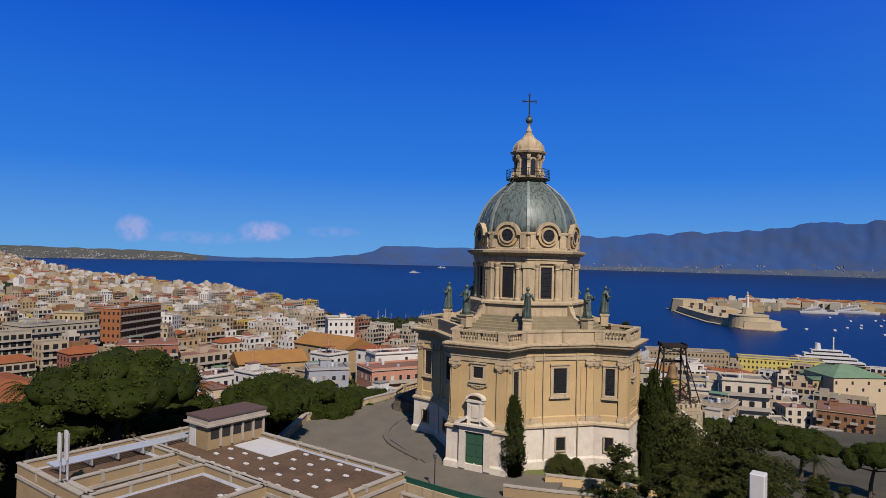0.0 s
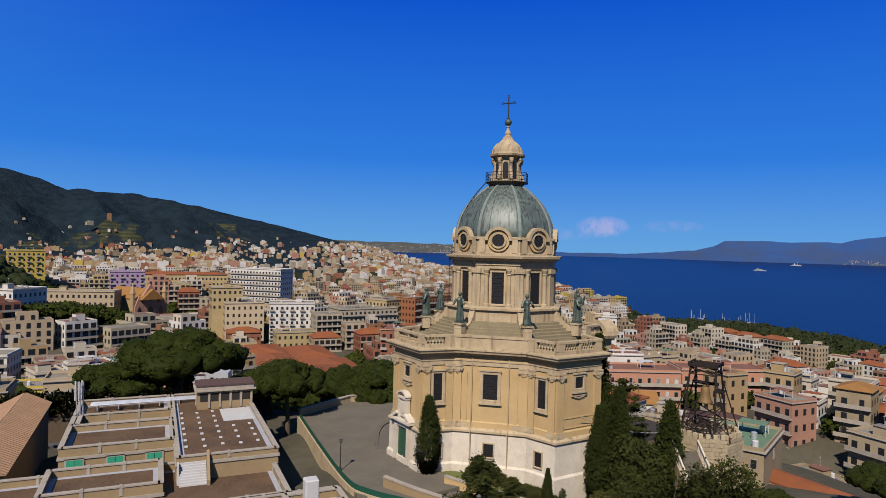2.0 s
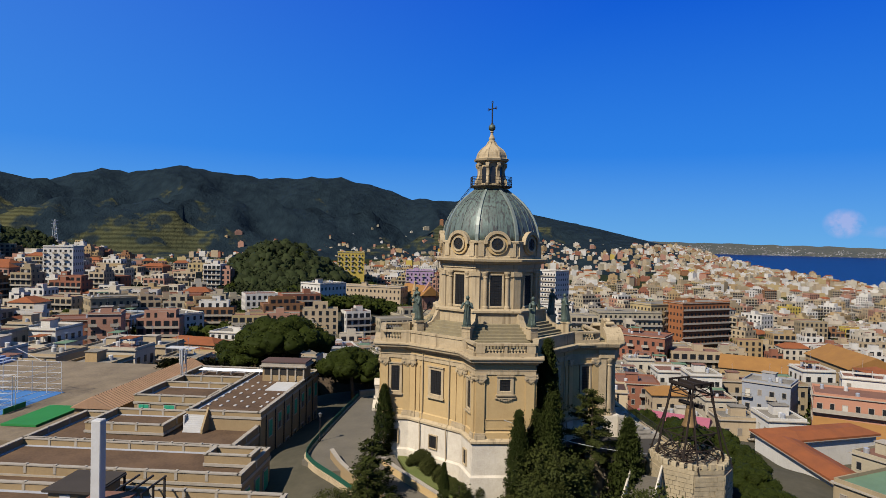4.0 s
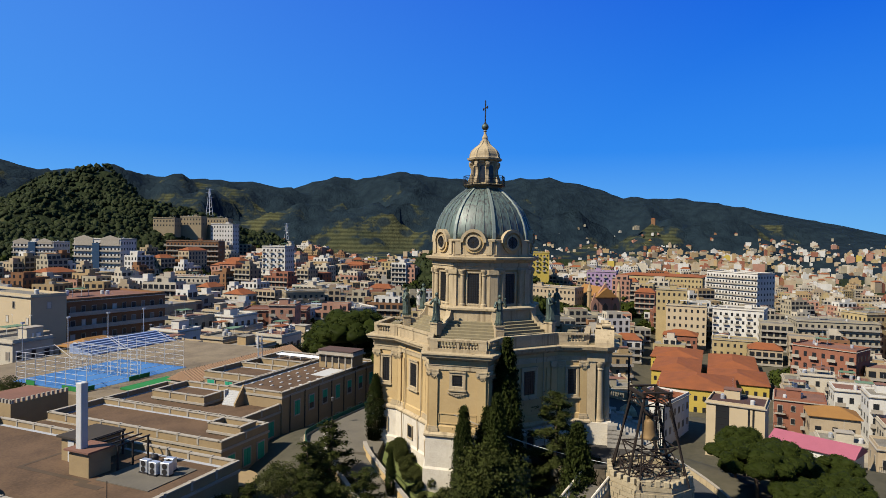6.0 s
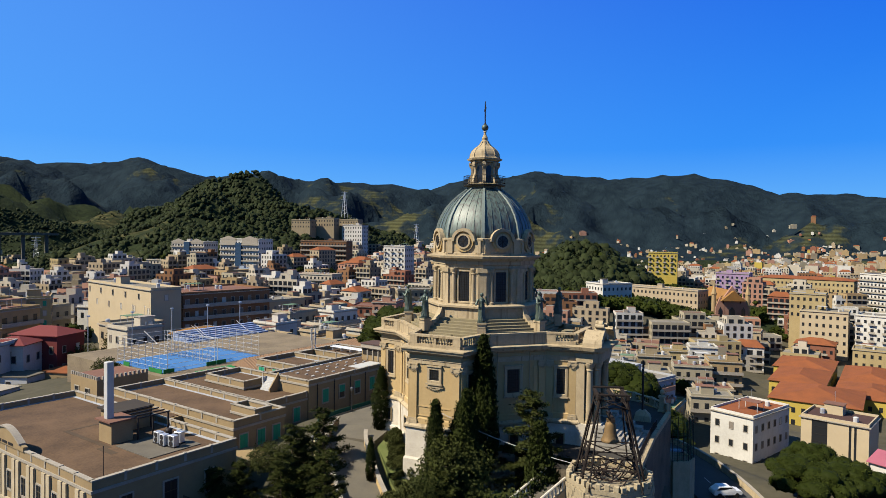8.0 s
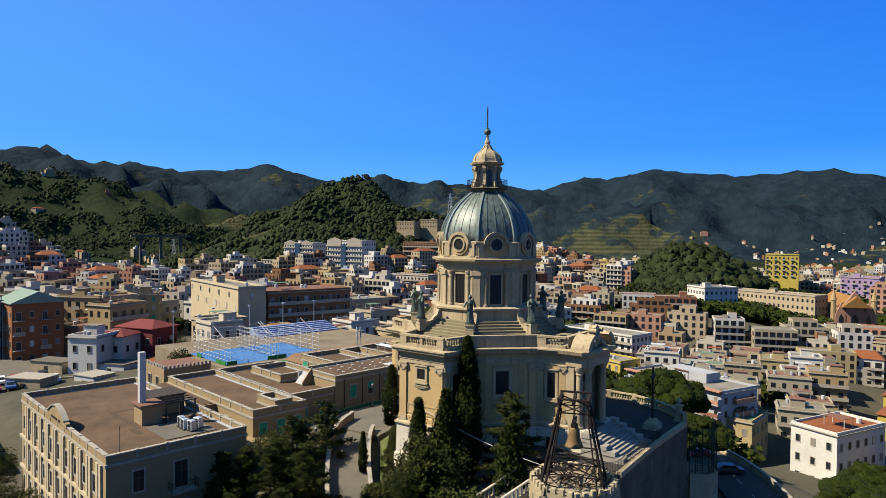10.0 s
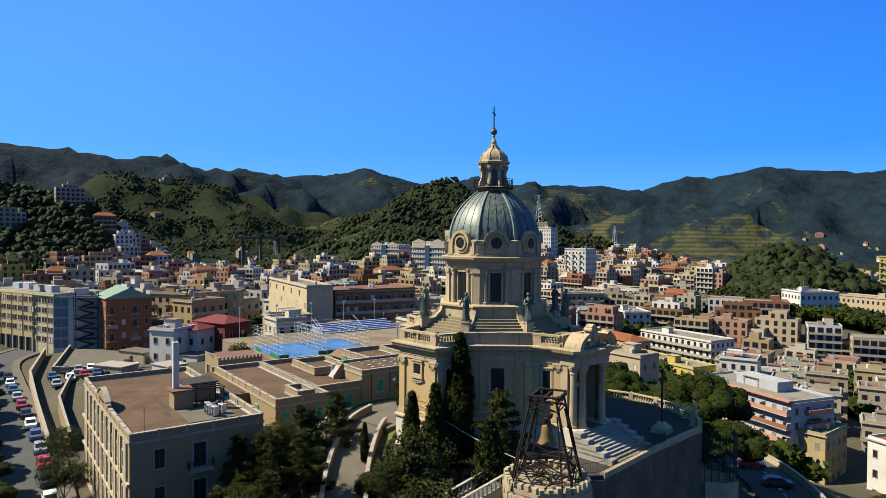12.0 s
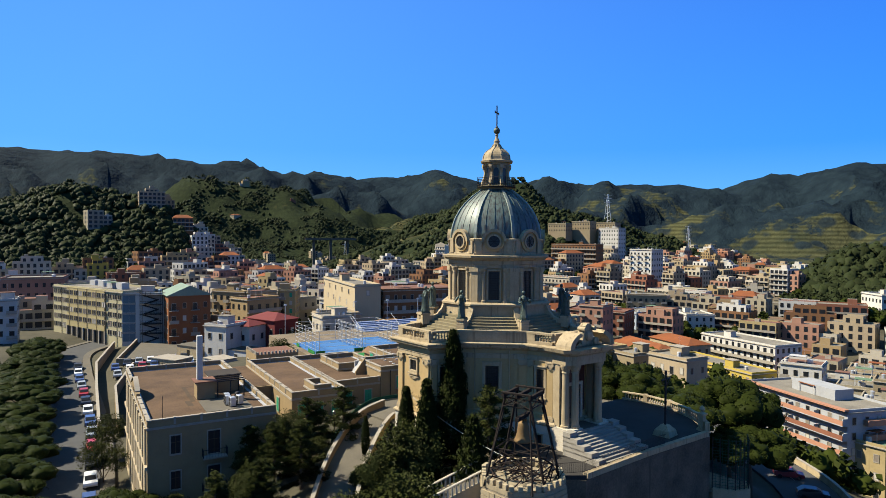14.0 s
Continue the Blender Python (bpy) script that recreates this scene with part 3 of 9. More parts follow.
# parapets: solid over the slanting walls, balusters over the four arms


def baluster_mesh():
    return mesh_of(turned([(0, 0.1), (0.06, 0.1), (0.08, 0.06), (0.22, 0.105), (0.34, 0.085), (0.52, 0.045), (0.6, 0.06), (0.62, 0.09), (0.68, 0.09)], 8), STONE)


BALUSTER = baluster_mesh()


def baluster_row(parent, m, a, b, step=0.27, mesh=BALUSTER):
    n = max(2, int((b - a) / step))
    for i in range(n):
        ob = new("baluster", mesh)
        ob.parent = parent
        ob.matrix_local = m @ Matrix.Translation((0, a + (b - a) * (i + 0.5) / n, 0))


for k in range(4):
    face = side(90 * k)
    par = part("parapet", box(box(boxed(11.12, 11.62, -2.7, 2.7, 12.02, 12.32, face), 11.1, 11.66, -2.72, 2.72, 13.0, 13.2, face), 11.1, 11.64, -2.75, -1.95, 12.32, 13.0, face), STONE, church)
    part("pier", boxed(11.1, 11.64, 1.95, 2.75, 12.32, 13.0, face), STONE, church)
    part("pier", boxed(11.14, 11.6, -0.12, 0.12, 12.32, 13.0, face), STONE, church)
    baluster_row(par, face @ pose(11.37, 0, 12.32), -1.95, -0.12)
    baluster_row(par, face @ pose(11.37, 0, 12.32), 0.12, 1.95)
    for s in (-1, 1):
        a, b = Vector((11.4, 2.75 * s, 0)), Vector((8.55, 3.45 * s, 0))
        d = (b - a).normalized()
        ang = math.degrees(math.atan2(d.y, d.x))
        m = face @ Matrix.Translation(a) @ pose(0, 0, 0, 0, 0, ang)
        length = (b - a).length
        sp = part("parapet", box(box(boxed(0.0, length, -0.24, 0.24, 12.02, 12.32, m), 0, length, -0.27, 0.27, 13.0, 13.19, m), 2.0, length, -0.25, 0.25, 12.32, 13.0, m), STONE, church)
        baluster_row(sp, m @ pose(0, 0, 12.32, 0, 0, -90), 0.4, 2.0)
    m = side(90 * k + 45)
    part("parapet", box(boxed(8.25, 8.62, -3.75, 3.75, 12.02, 13.0, m), 8.2, 8.7, -3.8, 3.8, 13.0, 13.2, m), STONE, church)
    # roof of the arm behind its balustrade
    part("arm_roof", boxed(6.0, 11.12, -2.9, 2.9, 12.0, 12.35, face), ROOF_STONE, church)
    part("roof_hatch", boxed(9.3, 10.4, -0.8, 0.8, 12.35, 13.0, face), ROOF_STONE, church)

# stepped roof up to the drum
OCT = ngon(8, 1 / math.cos(math.pi / 8), 22.5)
for i in range(7):
    r = 8.25 - i * 0.33
    part("roof_step", storeys([(x * r, y * r) for x, y in OCT], [(12.3 + i * 0.27, 0), (12.6 + i * 0.27, 0), (12.63 + i * 0.27, -0.05)]), ROOF_STONE, church, "weathered stone roof steps")


def octa(steps, name, mat, label="", n=8, turn=22.5):
    k = 1 / math.cos(math.pi / n)
    bm = loft(bmesh.new(), [[(x, y, z) for x, y in ngon(n, r * k, turn)] for z, r in steps])
    return part(name, bm, mat, church, label)


octa([(13.6, 5.75), (14.9, 5.7), (15.3, 5.7), (15.35, 5.95), (15.55, 5.95), (15.7, 5.6)], "drum_base", STONE)
octa([(15.6, 4.95), (19.5, 4.95)], "drum", PLASTER, "ochre octagonal drum")
octa([(19.45, 5.15), (19.75, 5.15), (19.8, 5.25), (20.2, 5.25), (20.25, 5.5), (20.42, 5.62), (20.5, 5.85), (20.72, 5.9), (20.8, 5.3)], "drum_cornice", STONE)
octa([(20.75, 5.2), (21.0, 5.2), (21.05, 5.1), (22.3, 5.1), (22.35, 5.28), (22.52, 5.3), (22.6, 5.0)], "attic", STONE)


def window(w, h, z, m, name="window", surround=0.28, grid=(4, 6), sill=True, shape="square"):
    """A barred window with a moulded surround, centred on the pose m, whose x points out of the wall."""
    rings = []
    for x, o in ((-0.05, 0.0), (0.1, 0.0), (0.14, 0.05), (0.14, surround), (-0.05, surround)):
        rings.append([m @ Vector((x, y, q)) for y, q in ((-w / 2 - o, z - o), (w / 2 + o, z - o), (w / 2 + o, z + h + o), (-w / 2 - o, z + h + o))])
    fr = loft(bmesh.new(), rings, False)
    win = part(name, fr, STONE, church)
    if sill:
        part("sill", boxed(-0.05, 0.26, -w / 2 - surround - 0.1, w / 2 + surround + 0.1, z - surround - 0.14, z - surround, m), STONE, win)
        part("hood", boxed(-0.05, 0.24, -w / 2 - surround - 0.05, w / 2 + surround + 0.05, z + h + surround, z + h + surround + 0.12, m), STONE, win)
    part("pane", boxed(-0.04, 0.015, -w / 2 + 0.001, w / 2 - 0.001, z + 0.001, z + h - 0.001, m), DARK_GLASS, win)
    bars = bmesh.new()
    for i in range(1, grid[0]):
        y = -w / 2 + w * i / grid[0]
        box(bars, 0.02, 0.05, y - 0.014, y + 0.014, z, z + h, m)
    for i in range(1, grid[1]):
        q = z + h * i / grid[1]
        box(bars, 0.05, 0.07, -w / 2, w / 2, q - 0.014, q + 0.014, m)
    part("grille", bars, GRILLE, win)
    return win


def pilaster(m, w, z0, z1, deep=0.16, capital=True, mat=PLASTER):
    bm = boxed(-0.05, deep, -w / 2, w / 2, z0 + 0.5, z1 - 0.6, m)
    p = part("pilaster", bm, mat, church)
    foot = box(boxed(-0.05, deep + 0.12, -w / 2 - 0.1, w / 2 + 0.1, z0, z0 + 0.3, m), -0.05, deep + 0.06, -w / 2 - 0.05, w / 2 + 0.05, z0 + 0.3, z0 + 0.5, m)
    part("pilaster_base", foot, STONE, p)
    if capital:
        cap = boxed(-0.05, deep + 0.05, -w / 2 - 0.02, w / 2 + 0.02, z1 - 0.62, z1 - 0.52, m)
        box(cap, -0.05, deep + 0.12, -w / 2 - 0.12, w / 2 + 0.12, z1 - 0.14, z1, m)
        for s in (-1, 1):       # the scrolls
            for t, r in ((0.0, 0.2), (0.06, 0.12)):
                ring = m @ pose(deep + 0.02 + t, s * (w / 2 - 0.02), z1 - 0.34, 0, 90, 0)
                turned([(-0.08, r), (0.08, r)], 10, 0, cap, ring)
        box(cap, -0.05, deep + 0.08, -w / 2 + 0.1, w / 2 - 0.1, z1 - 0.5, z1 - 0.14, m)
        for i in range(5):      # hanging festoon
            t = (i - 2) / 2
            turned([(-0.05, 0.05), (0.05, 0.05)], 6, 0, cap, m @ pose(deep + 0.07, t * w * 0.34, z1 - 0.58 - 0.14 * (1 - t * t), 0, 90, 0))
        part("capital", cap, STONE, p, "carved scroll capital")
    return p


for k in range(4):
    arm = side(90 * k, 11.5)
    for s in (-1, 1):
        pilaster(side(90 * k, 11.5, 2.3 * s), 0.8, 4.5, 10.35)
        a, b = Vector((11.5, 2.75 * s, 0)), Vector((8.5, 3.4 * s, 0))
        d = (b - a).normalized()
        nrm = Vector((d.y, -d.x, 0)) * (-1 if s > 0 else 1)
        if nrm.y * s < 0:
            nrm = -nrm
        flank = pose(0, 0, 0, 0, 0, 90 * k) @ Matrix.Translation((a + b) / 2) @ pose(0, 0, 0, 0, 0, math.degrees(math.atan2(nrm.y, nrm.x)))
        pilaster(flank @ pose(0, 1.15 * (-s if s > 0 else 1) * (1 if s > 0 else 1), 0), 0.7, 4.5, 10.35)
        pilaster(flank @ pose(0, -1.15 * (-s if s > 0 else 1), 0), 0.7, 4.5, 10.35)
        window(0.85, 2.55, 6.95, flank, "window", 0.26, (3, 8))
        window(0.75, 1.3, 1.7, flank @ pose(0.34, 0, 0), "cellar_window", 0.12, (3, 4), False)
    slant = side(90 * k + 45, 8.41)
    for s in (-1, 1):
        pilaster(slant @ pose(0, 3.15 * s, 0), 0.75, 4.5, 10.35)
        pilaster(slant @ pose(0, 2.4 * s, 0), 0.4, 4.5, 10.35, 0.08, False)
    window(1.35, 2.35, 7.2, slant, "window", 0.32, (6, 9))
    window(0.9, 1.2, 1.9, slant @ pose(0.34, 0, 0), "cellar_window", 0.12, (4, 4), False)
    # rain pipes
    for s in (-1, 1):
        bm = rod(bmesh.new(), (0.14, 1.75 * s, 4.6), (0.14, 1.75 * s, 11.6), 0.055, 8)
        rod(bm, (0.14, 1.75 * s, 4.6), (0.55, 1.75 * s, 4.25), 0.055, 8)
        rod(bm, (0.55, 1.75 * s, 4.25), (0.42, 1.75 * s, 0.2), 0.055, 8)
        bmesh.ops.transform(bm, matrix=slant, verts=bm.verts)
        part("rain_pipe", bm, STONE, church, "cream painted rain pipe")
    if k in (0, 2, 3):
        win = window(0.95, 1.0, 8.85, arm, "window", 0.3, (4, 4))
        box_bm = boxed(-0.05, 0.16, -0.95, 0.95, 8.15, 8.25, arm)
        for i in range(6):
            t = (i - 2.5) / 2.5
            turned([(-0.05, 0.09), (0.1, 0.09)], 8, 0, box_bm, arm @ pose(0.06, t * 0.55, 8.1 - 0.14 * (1 - abs(t)), 0, 90, 0))
        part("apron_ornament", box_bm, STONE, win)
    if k in (0, 2):
        panel = bmesh.new()
        for a, b, c, d in ((-1.85, 1.85, 6.15, 6.25), (-1.85, 1.85, 5.25, 5.35), (-1.85, -1.75, 5.25, 6.25), (1.75, 1.85, 5.25, 6.25)):
            box(panel, -0.05, 0.06, a, b, c, d, arm)
        part("wall_panel", panel, PLASTER, church)

# drum: windows on eight sides between column pairs, blind panels above them
for k in range(8):
    m = side(45 * k, 4.95)
    window(1.2, 3.1, 15.95, m, "drum_window", 0.2, (6, 12), False)
    for s in (-1, 1):
        col = turned([(15.7, 0.32), (15.9, 0.32), (15.95, 0.25), (16.0, 0.23), (18.8, 0.2), (18.85, 0.26), (19.0, 0.22), (19.2, 0.3), (19.3, 0.34), (19.45, 0.34)], 14, 0, None, m @ pose(0.2, 1.12 * s, 0))
        part("drum_column", col, STONE, church, smooth=False)
        pl = boxed(-0.05, 0.22, 1.5 * s - 0.22, 1.5 * s + 0.22, 15.7, 18.95, m)
        box(pl, -0.05, 0.34, 1.5 * s - 0.34, 1.5 * s + 0.34, 18.95, 19.45, m)
        part("drum_pilaster", pl, STONE, church)
    corner = side(45 * k + 22.5, 5.36)
    part("drum_corner_pier", box(boxed(-0.3, 0.22, -0.42, 0.42, 15.7, 19.0, corner), -0.3, 0.34, -0.52, 0.52, 19.0, 19.45, corner), STONE, church)
    # round window in its raised arch, over the attic
    oc = side(45 * k, 5.1, 0, 22.25)
    ring = bmesh.new()
    steps = 24
    for r0, r1, x0, x1 in ((0.62, 0.8, -0.1, 0.34), (1.05, 1.36, -0.5, 0.42)):
        lo, hi = (0, steps) if r0 < 1 else (0, steps // 2)
        for i in range(lo, hi):
            a, b = 2 * math.pi * i / steps, 2 * math.pi * (i + 1) / steps
            pts = [(x, r * math.cos(t), r * math.sin(t)) for x in (x0, x1) for r, t in ((r0, a), (r1, a), (r1, b), (r0, b))]
            v = [ring.verts.new(oc @ Vector(p)) for p in pts]
            for f in ((4, 5, 6, 7), (0, 3, 2, 1), (0, 1, 5, 4), (1, 2, 6, 5), (2, 3, 7, 6), (3, 0, 4, 7)):
                ring.faces.new([v[q] for q in f])
    ow = part("oculus", ring, STONE, church, "round window in a raised stone arch")
    disc = bmesh.new()
    turned([(-0.6, 1.1), (0.2, 1.1)], 28, 0, disc, oc @ pose(0, 0, 0, 0, 90, 0))
    part("arch_wall", disc, PLASTER, ow)
    part("pane", turned([(0.1, 0.62), (0.24, 0.62)], 24, 0, None, oc @ pose(0, 0, 0, 0, 90, 0)), DARK_GLASS, ow)
    star = bmesh.new()
    for i in range(4):
        box(star, 0.24, 0.28, -0.62, 0.62, -0.03, 0.03, oc @ pose(0, 0, 0, 45 * i, 0, 0))
    part("tracery", star, GRILLE, ow)
    for s in (-1, 1):
        part("attic_pier", boxed(-0.1, 0.16, 1.62 * s - 0.3, 1.62 * s + 0.3, 21.0, 22.4, side(45 * k, 5.1)), STONE, church)
    # scroll buttress with the statue's pedestal
    m = side(45 * k + 22.5)
    prof = [(5.9, 13.4), (8.6, 13.4), (8.75, 13.75), (8.6, 14.15), (8.2, 14.2), (7.9, 13.95), (7.6, 13.85), (7.0, 14.1), (6.5, 14.7), (6.25, 15.3), (5.9, 15.4)]
    sc = bmesh.new()
    loft(sc, [[m @ Vector((x, w, z)) for x, z in prof] for w in (0.3, -0.3)])
    turned([(-0.36, 0.42), (0.36, 0.42)], 16, 0, sc, m @ pose(8.35, 0, 13.75, 90, 0, 0))
    bmesh.ops.recalc_face_normals(sc, faces=sc.faces)
    part("scroll_buttress", sc, STONE, church)
    part("statue_pedestal", box(boxed(7.95, 8.75, -0.42, 0.42, 13.0, 14.1, m), 7.85, 8.85, -0.5, 0.5, 14.1, 14.25, m), STONE, church)

# dome: sixteen gores with standing seams, eight pale ribs
DOME = [(22.45, 4.95), (23.2, 4.93), (24.1, 4.75), (25.0, 4.42), (25.9, 3.92), (26.7, 3.28), (27.4, 2.55), (27.9, 1.9), (28.15, 1.6)]


def dome_skin(scale=1.0):
    rows = []
    n = 64
    for z, r in DOME:
        rows.append([])
        for i in range(n):
            a = 2 * math.pi * i / n
            u = ((a + math.pi / 8) % (math.pi / 4)) - math.pi / 8
            rr = r * (1.02 / max(0.9, math.cos(u)) * 0.5 + 0.52)     # nearly octagonal
            rows[-1].append((rr * math.cos(a), rr * math.sin(a), z))
    return rows


bm = loft(bmesh.new(), dome_skin())
part("dome", bm, COPPER, church, "grey-green weathered copper dome", smooth=True)


def along(z):
    return float(np.interp(z, [p[0] for p in DOME], [p[1] for p in DOME]))


for i in range(32):
    a = 360 * i / 32 + 22.5
    rib = i % 4 == 0
    w, up = (0.2, 0.13) if rib else (0.03, 0.045)
    m = side(a)
    u = ((radians(a) + math.pi / 8) % (math.pi / 4)) - math.pi / 8
    f = 1.02 / max(0.9, math.cos(u)) * 0.5 + 0.52
    rows = []
    for z, r in DOME:
        q = w * (0.55 + 0.45 * r / 4.95)
        rows.append([m @ Vector(p) for p in ((r * f - 0.1, -q, z), (r * f + up, -q * 0.8, z + up * 0.3), (r * f + up, q * 0.8, z + up * 0.3), (r * f - 0.1, q, z))])
    part("rib" if rib else "seam", loft(bmesh.new(), rows), COPPER_RIB if rib else COPPER, church, "pale copper rib" if rib else "")

# lantern
octa([(28.0, 1.7), (28.3, 1.75), (28.35, 2.05), (28.5, 2.1), (28.6, 1.6)], "lantern_platform", ROOF_STONE)
octa([(28.5, 1.25), (31.0, 1.25)], "lantern", STONE)
octa([(30.95, 1.4), (31.1, 1.45), (31.2, 1.75), (31.4, 1.82), (31.5, 1.5)], "lantern_cornice", STONE)
for k in range(8):
    m = side(45 * k, 1.25)
    arch = bmesh.new()
    loft(arch, [[m @ Vector((x, y, z)) for y, z in [(-0.29, 28.8), (0.29, 28.8)] + [(0.29 * math.cos(t), 30.3 + 0.29 * math.sin(t)) for t in np.linspace(0, math.pi, 9)]] for x in (-0.05, 0.02)])
    part("lantern_opening", arch, DARK_GLASS, church)
    m = side(45 * k + 22.5, 1.3)
    scroll = [(-0.2, 28.6), (0.44, 28.6), (0.52, 28.72), (0.52, 28.9), (0.44, 29.15), (0.3, 29.45), (0.2, 29.8), (0.19, 30.1), (0.26, 30.35), (0.38, 30.5), (0.43, 30.68), (0.4, 30.86), (0.3, 30.98), (-0.2, 30.98)]
    part("lantern_volute", loft(bmesh.new(), [[m @ Vector((px, y, pz)) for px, pz in scroll] for y in (-0.16, 0.16)]), STONE, church)
    part("volute_cap", boxed(-0.1, 0.42, -0.21, 0.21, 30.72, 30.97, m, 0.03), STONE, church)
cap = []
for z, r in ((31.45, 1.62), (31.6, 1.58), (31.85, 1.55), (32.1, 1.46), (32.35, 1.3), (32.6, 1.05), (32.78, 0.8), (32.95, 0.6), (33.15, 0.46), (33.3, 0.42), (33.4, 0.4)):
    cap.append((z, r * 0.98))
octa(cap, "lantern_dome", STONE, "small stone dome of the lantern")
for k in range(8):
    m = side(45 * k + 22.5)
    rows = [[m @ Vector(p) for p in ((r * 1.06 - 0.05, -0.09, z), (r * 1.06 + 0.06, -0.07, z), (r * 1.06 + 0.06, 0.07, z), (r * 1.06 - 0.05, 0.09, z))] for z, r in cap[:10]]
    part("lantern_rib", loft(bmesh.new(), rows), STONE, church)
part("finial", turned([(33.3, 0.42), (33.5, 0.3), (33.7, 0.34), (33.8, 0.3), (34.1, 0.16), (34.35, 0.13), (34.42, 0.22), (34.5, 0.16)], 16), STONE, church)
part("ball", turned([(34.9 + 0.38 * math.sin(t), 0.38 * math.cos(t)) for t in np.linspace(-1.5, 1.5, 13)], 20), BRONZE, church, "bronze ball", smooth=True)
CROSS_TURN = 30.0
cm = pose(0, 0, 0, 0, 0, CROSS_TURN)
cross = rod(bmesh.new(), (0, 0, 35.2), (0, 0, 37.6), 0.07, 8)
rod(cross, (-0.62, 0, 36.95), (0.62, 0, 36.95), 0.06, 8)
for p in ((-0.66, 0, 36.95), (0.66, 0, 36.95), (0, 0, 37.66)):
    for i in range(10):
        a, b = (2 * math.pi * (i + d) / 10 for d in (0, 1))
        rod(cross, (p[0] + 0.13 * math.cos(a), 0, p[2] + 0.13 * math.sin(a)), (p[0] + 0.13 * math.cos(b), 0, p[2] + 0.13 * math.sin(b)), 0.035, 5)
turned([(35.2, 0.16), (35.3, 0.16), (35.4, 0.1)], 10, 0, cross)
bmesh.ops.transform(cross, matrix=cm, verts=cross.verts)
part("cross", cross, IRON, church, "black iron cross with ring ends")
# railing round the lantern
rail = bmesh.new()
for k in range(8):
    a, b = ngon(8, 2.3, 22.5)[k], ngon(8, 2.3, 22.5)[(k + 1) % 8]
    for z in (28.7, 29.1, 29.45):
        rod(rail, (*a, z), (*b, z), 0.025, 4)
    for i in range(6):
        t = i / 6
        p = (a[0] + (b[0] - a[0]) * t, a[1] + (b[1] - a[1]) * t)
        rod(rail, (*p, 28.45), (*p, 29.5), 0.03 if i == 0 else 0.014, 4)
part("lantern_railing", rail, IRON, church, "dark iron railing")
part("lantern_gallery", storeys(ngon(8, 2.3, 22.5), [(28.34, 0), (28.46, 0.06)]), IRON, church)

# iron ladder up the drum, the dome and its hoops
lad = bmesh.new()
m = side(-112.5)
pts = [(8.0, 14.0), (6.3, 15.4), (5.95, 16), (5.95, 20.7), (5.6, 21), (5.5, 22.4), (5.2, 23.2), (4.9, 24.6), (4.2, 26), (3.3, 27.2), (2.3, 28.4)]
for s in (-0.25, 0.25):
    for a, b in zip(pts, pts[1:]):
        rod(lad, m @ Vector((a[0], s, a[1])), m @ Vector((b[0], s, b[1])), 0.03, 4)
for a, b in zip(pts, pts[1:]):
    n = max(1, int(math.dist(a, b) / 0.4))
    for i in range(n):
        p = [a[0] + (b[0] - a[0]) * i / n, a[1] + (b[1] - a[1]) * i / n]
        rod(lad, m @ Vector((p[0], -0.25, p[1])), m @ Vector((p[0], 0.25, p[1])), 0.02, 4)
part("ladder", lad, IRON, church, "thin iron ladder up drum and dome")

# side door with its broken pediment and niche, on the arm towards the town road
arm = side(270, 11.5 + 0.34)
fr = bmesh.new()
for a, b, c, d in ((-1.55, -0.95, 0.6, 4.0), (0.95, 1.55, 0.6, 4.0), (-1.55, 1.55, 4.0, 4.5)):
    box(fr, -0.2, 0.28, a, b, c, d, arm)
box(fr, -0.2, 0.6, -1.9, 1.9, 4.5, 4.72, arm)
door_case = part("door_surround", fr, BASE_STONE, church, "pale carved stone door surround")
part("door", boxed(-0.2, 0.06, -0.93, 0.93, 0.5, 3.95, arm), GREEN_DOOR, door_case, "dark green panelled door")
for s in (-1, 1):
    for z0, z1 in ((0.75, 1.6), (1.75, 2.7), (2.85, 3.75)):
        part("door_panel", boxed(0.06, 0.1, min(0.1 * s, 0.8 * s), max(0.1 * s, 0.8 * s), z0, z1, arm), GREEN_DOOR, door_case)
ped = bmesh.new()
for s in (-1, 1):
    box(ped, -0.2, 0.5, -0.1, 1.15, -0.14, 0.14, arm @ pose(0, 1.3 * s, 4.98) @ pose(0, 0, 0, -30 * s, 0, 0) @ pose(0, -0.5, 0))
    box(ped, -0.2, 0.3, 0.62 * s - 0.14, 0.62 * s + 0.14, 4.72, 6.7, arm)
box(ped, -0.2, 0.36, -0.85, 0.85, 6.7, 6.9, arm)
for i in range(10):
    a, b = math.pi * i / 10, math.pi * (i + 1) / 10
    v = [ped.verts.new(arm @ Vector((x, 0.95 * r * math.cos(t), 6.95 + 0.55 * r * math.sin(t)))) for x in (-0.2, 0.42) for r, t in ((0.75, a), (1.0, a), (1.0, b), (0.75, b))]
    for f in ((4, 5, 6, 7), (0, 3, 2, 1), (0, 1, 5, 4), (1, 2, 6, 5), (2, 3, 7, 6), (3, 0, 4, 7)):
        ped.faces.new([v[q] for q in f])
box(ped, -0.2, 0.2, -0.5, 0.5, 4.95, 6.7, arm)
box(ped, 0.2, 0.26, -0.32, 0.32, 5.3, 6.4, arm)
part("pediment", ped, BASE_STONE, door_case, "carved niche under a curved pediment")

# portico on the arm towards the terrace: an open loggia under a broken curved gable
arm = side(90)
part("portico_inner_wall", boxed(11.5, 11.58, -1.75, 1.75, 4.05, 10.0, arm), material("dark_red_marble", (0.10, 0.022, 0.016), (0.055, 0.016, 0.012), 0.4, 1.5, 9, 0.05), church)
part("portico_door", boxed(11.58, 11.66, -0.95, 0.95, 4.05, 7.8, arm), DARK_GLASS, church)
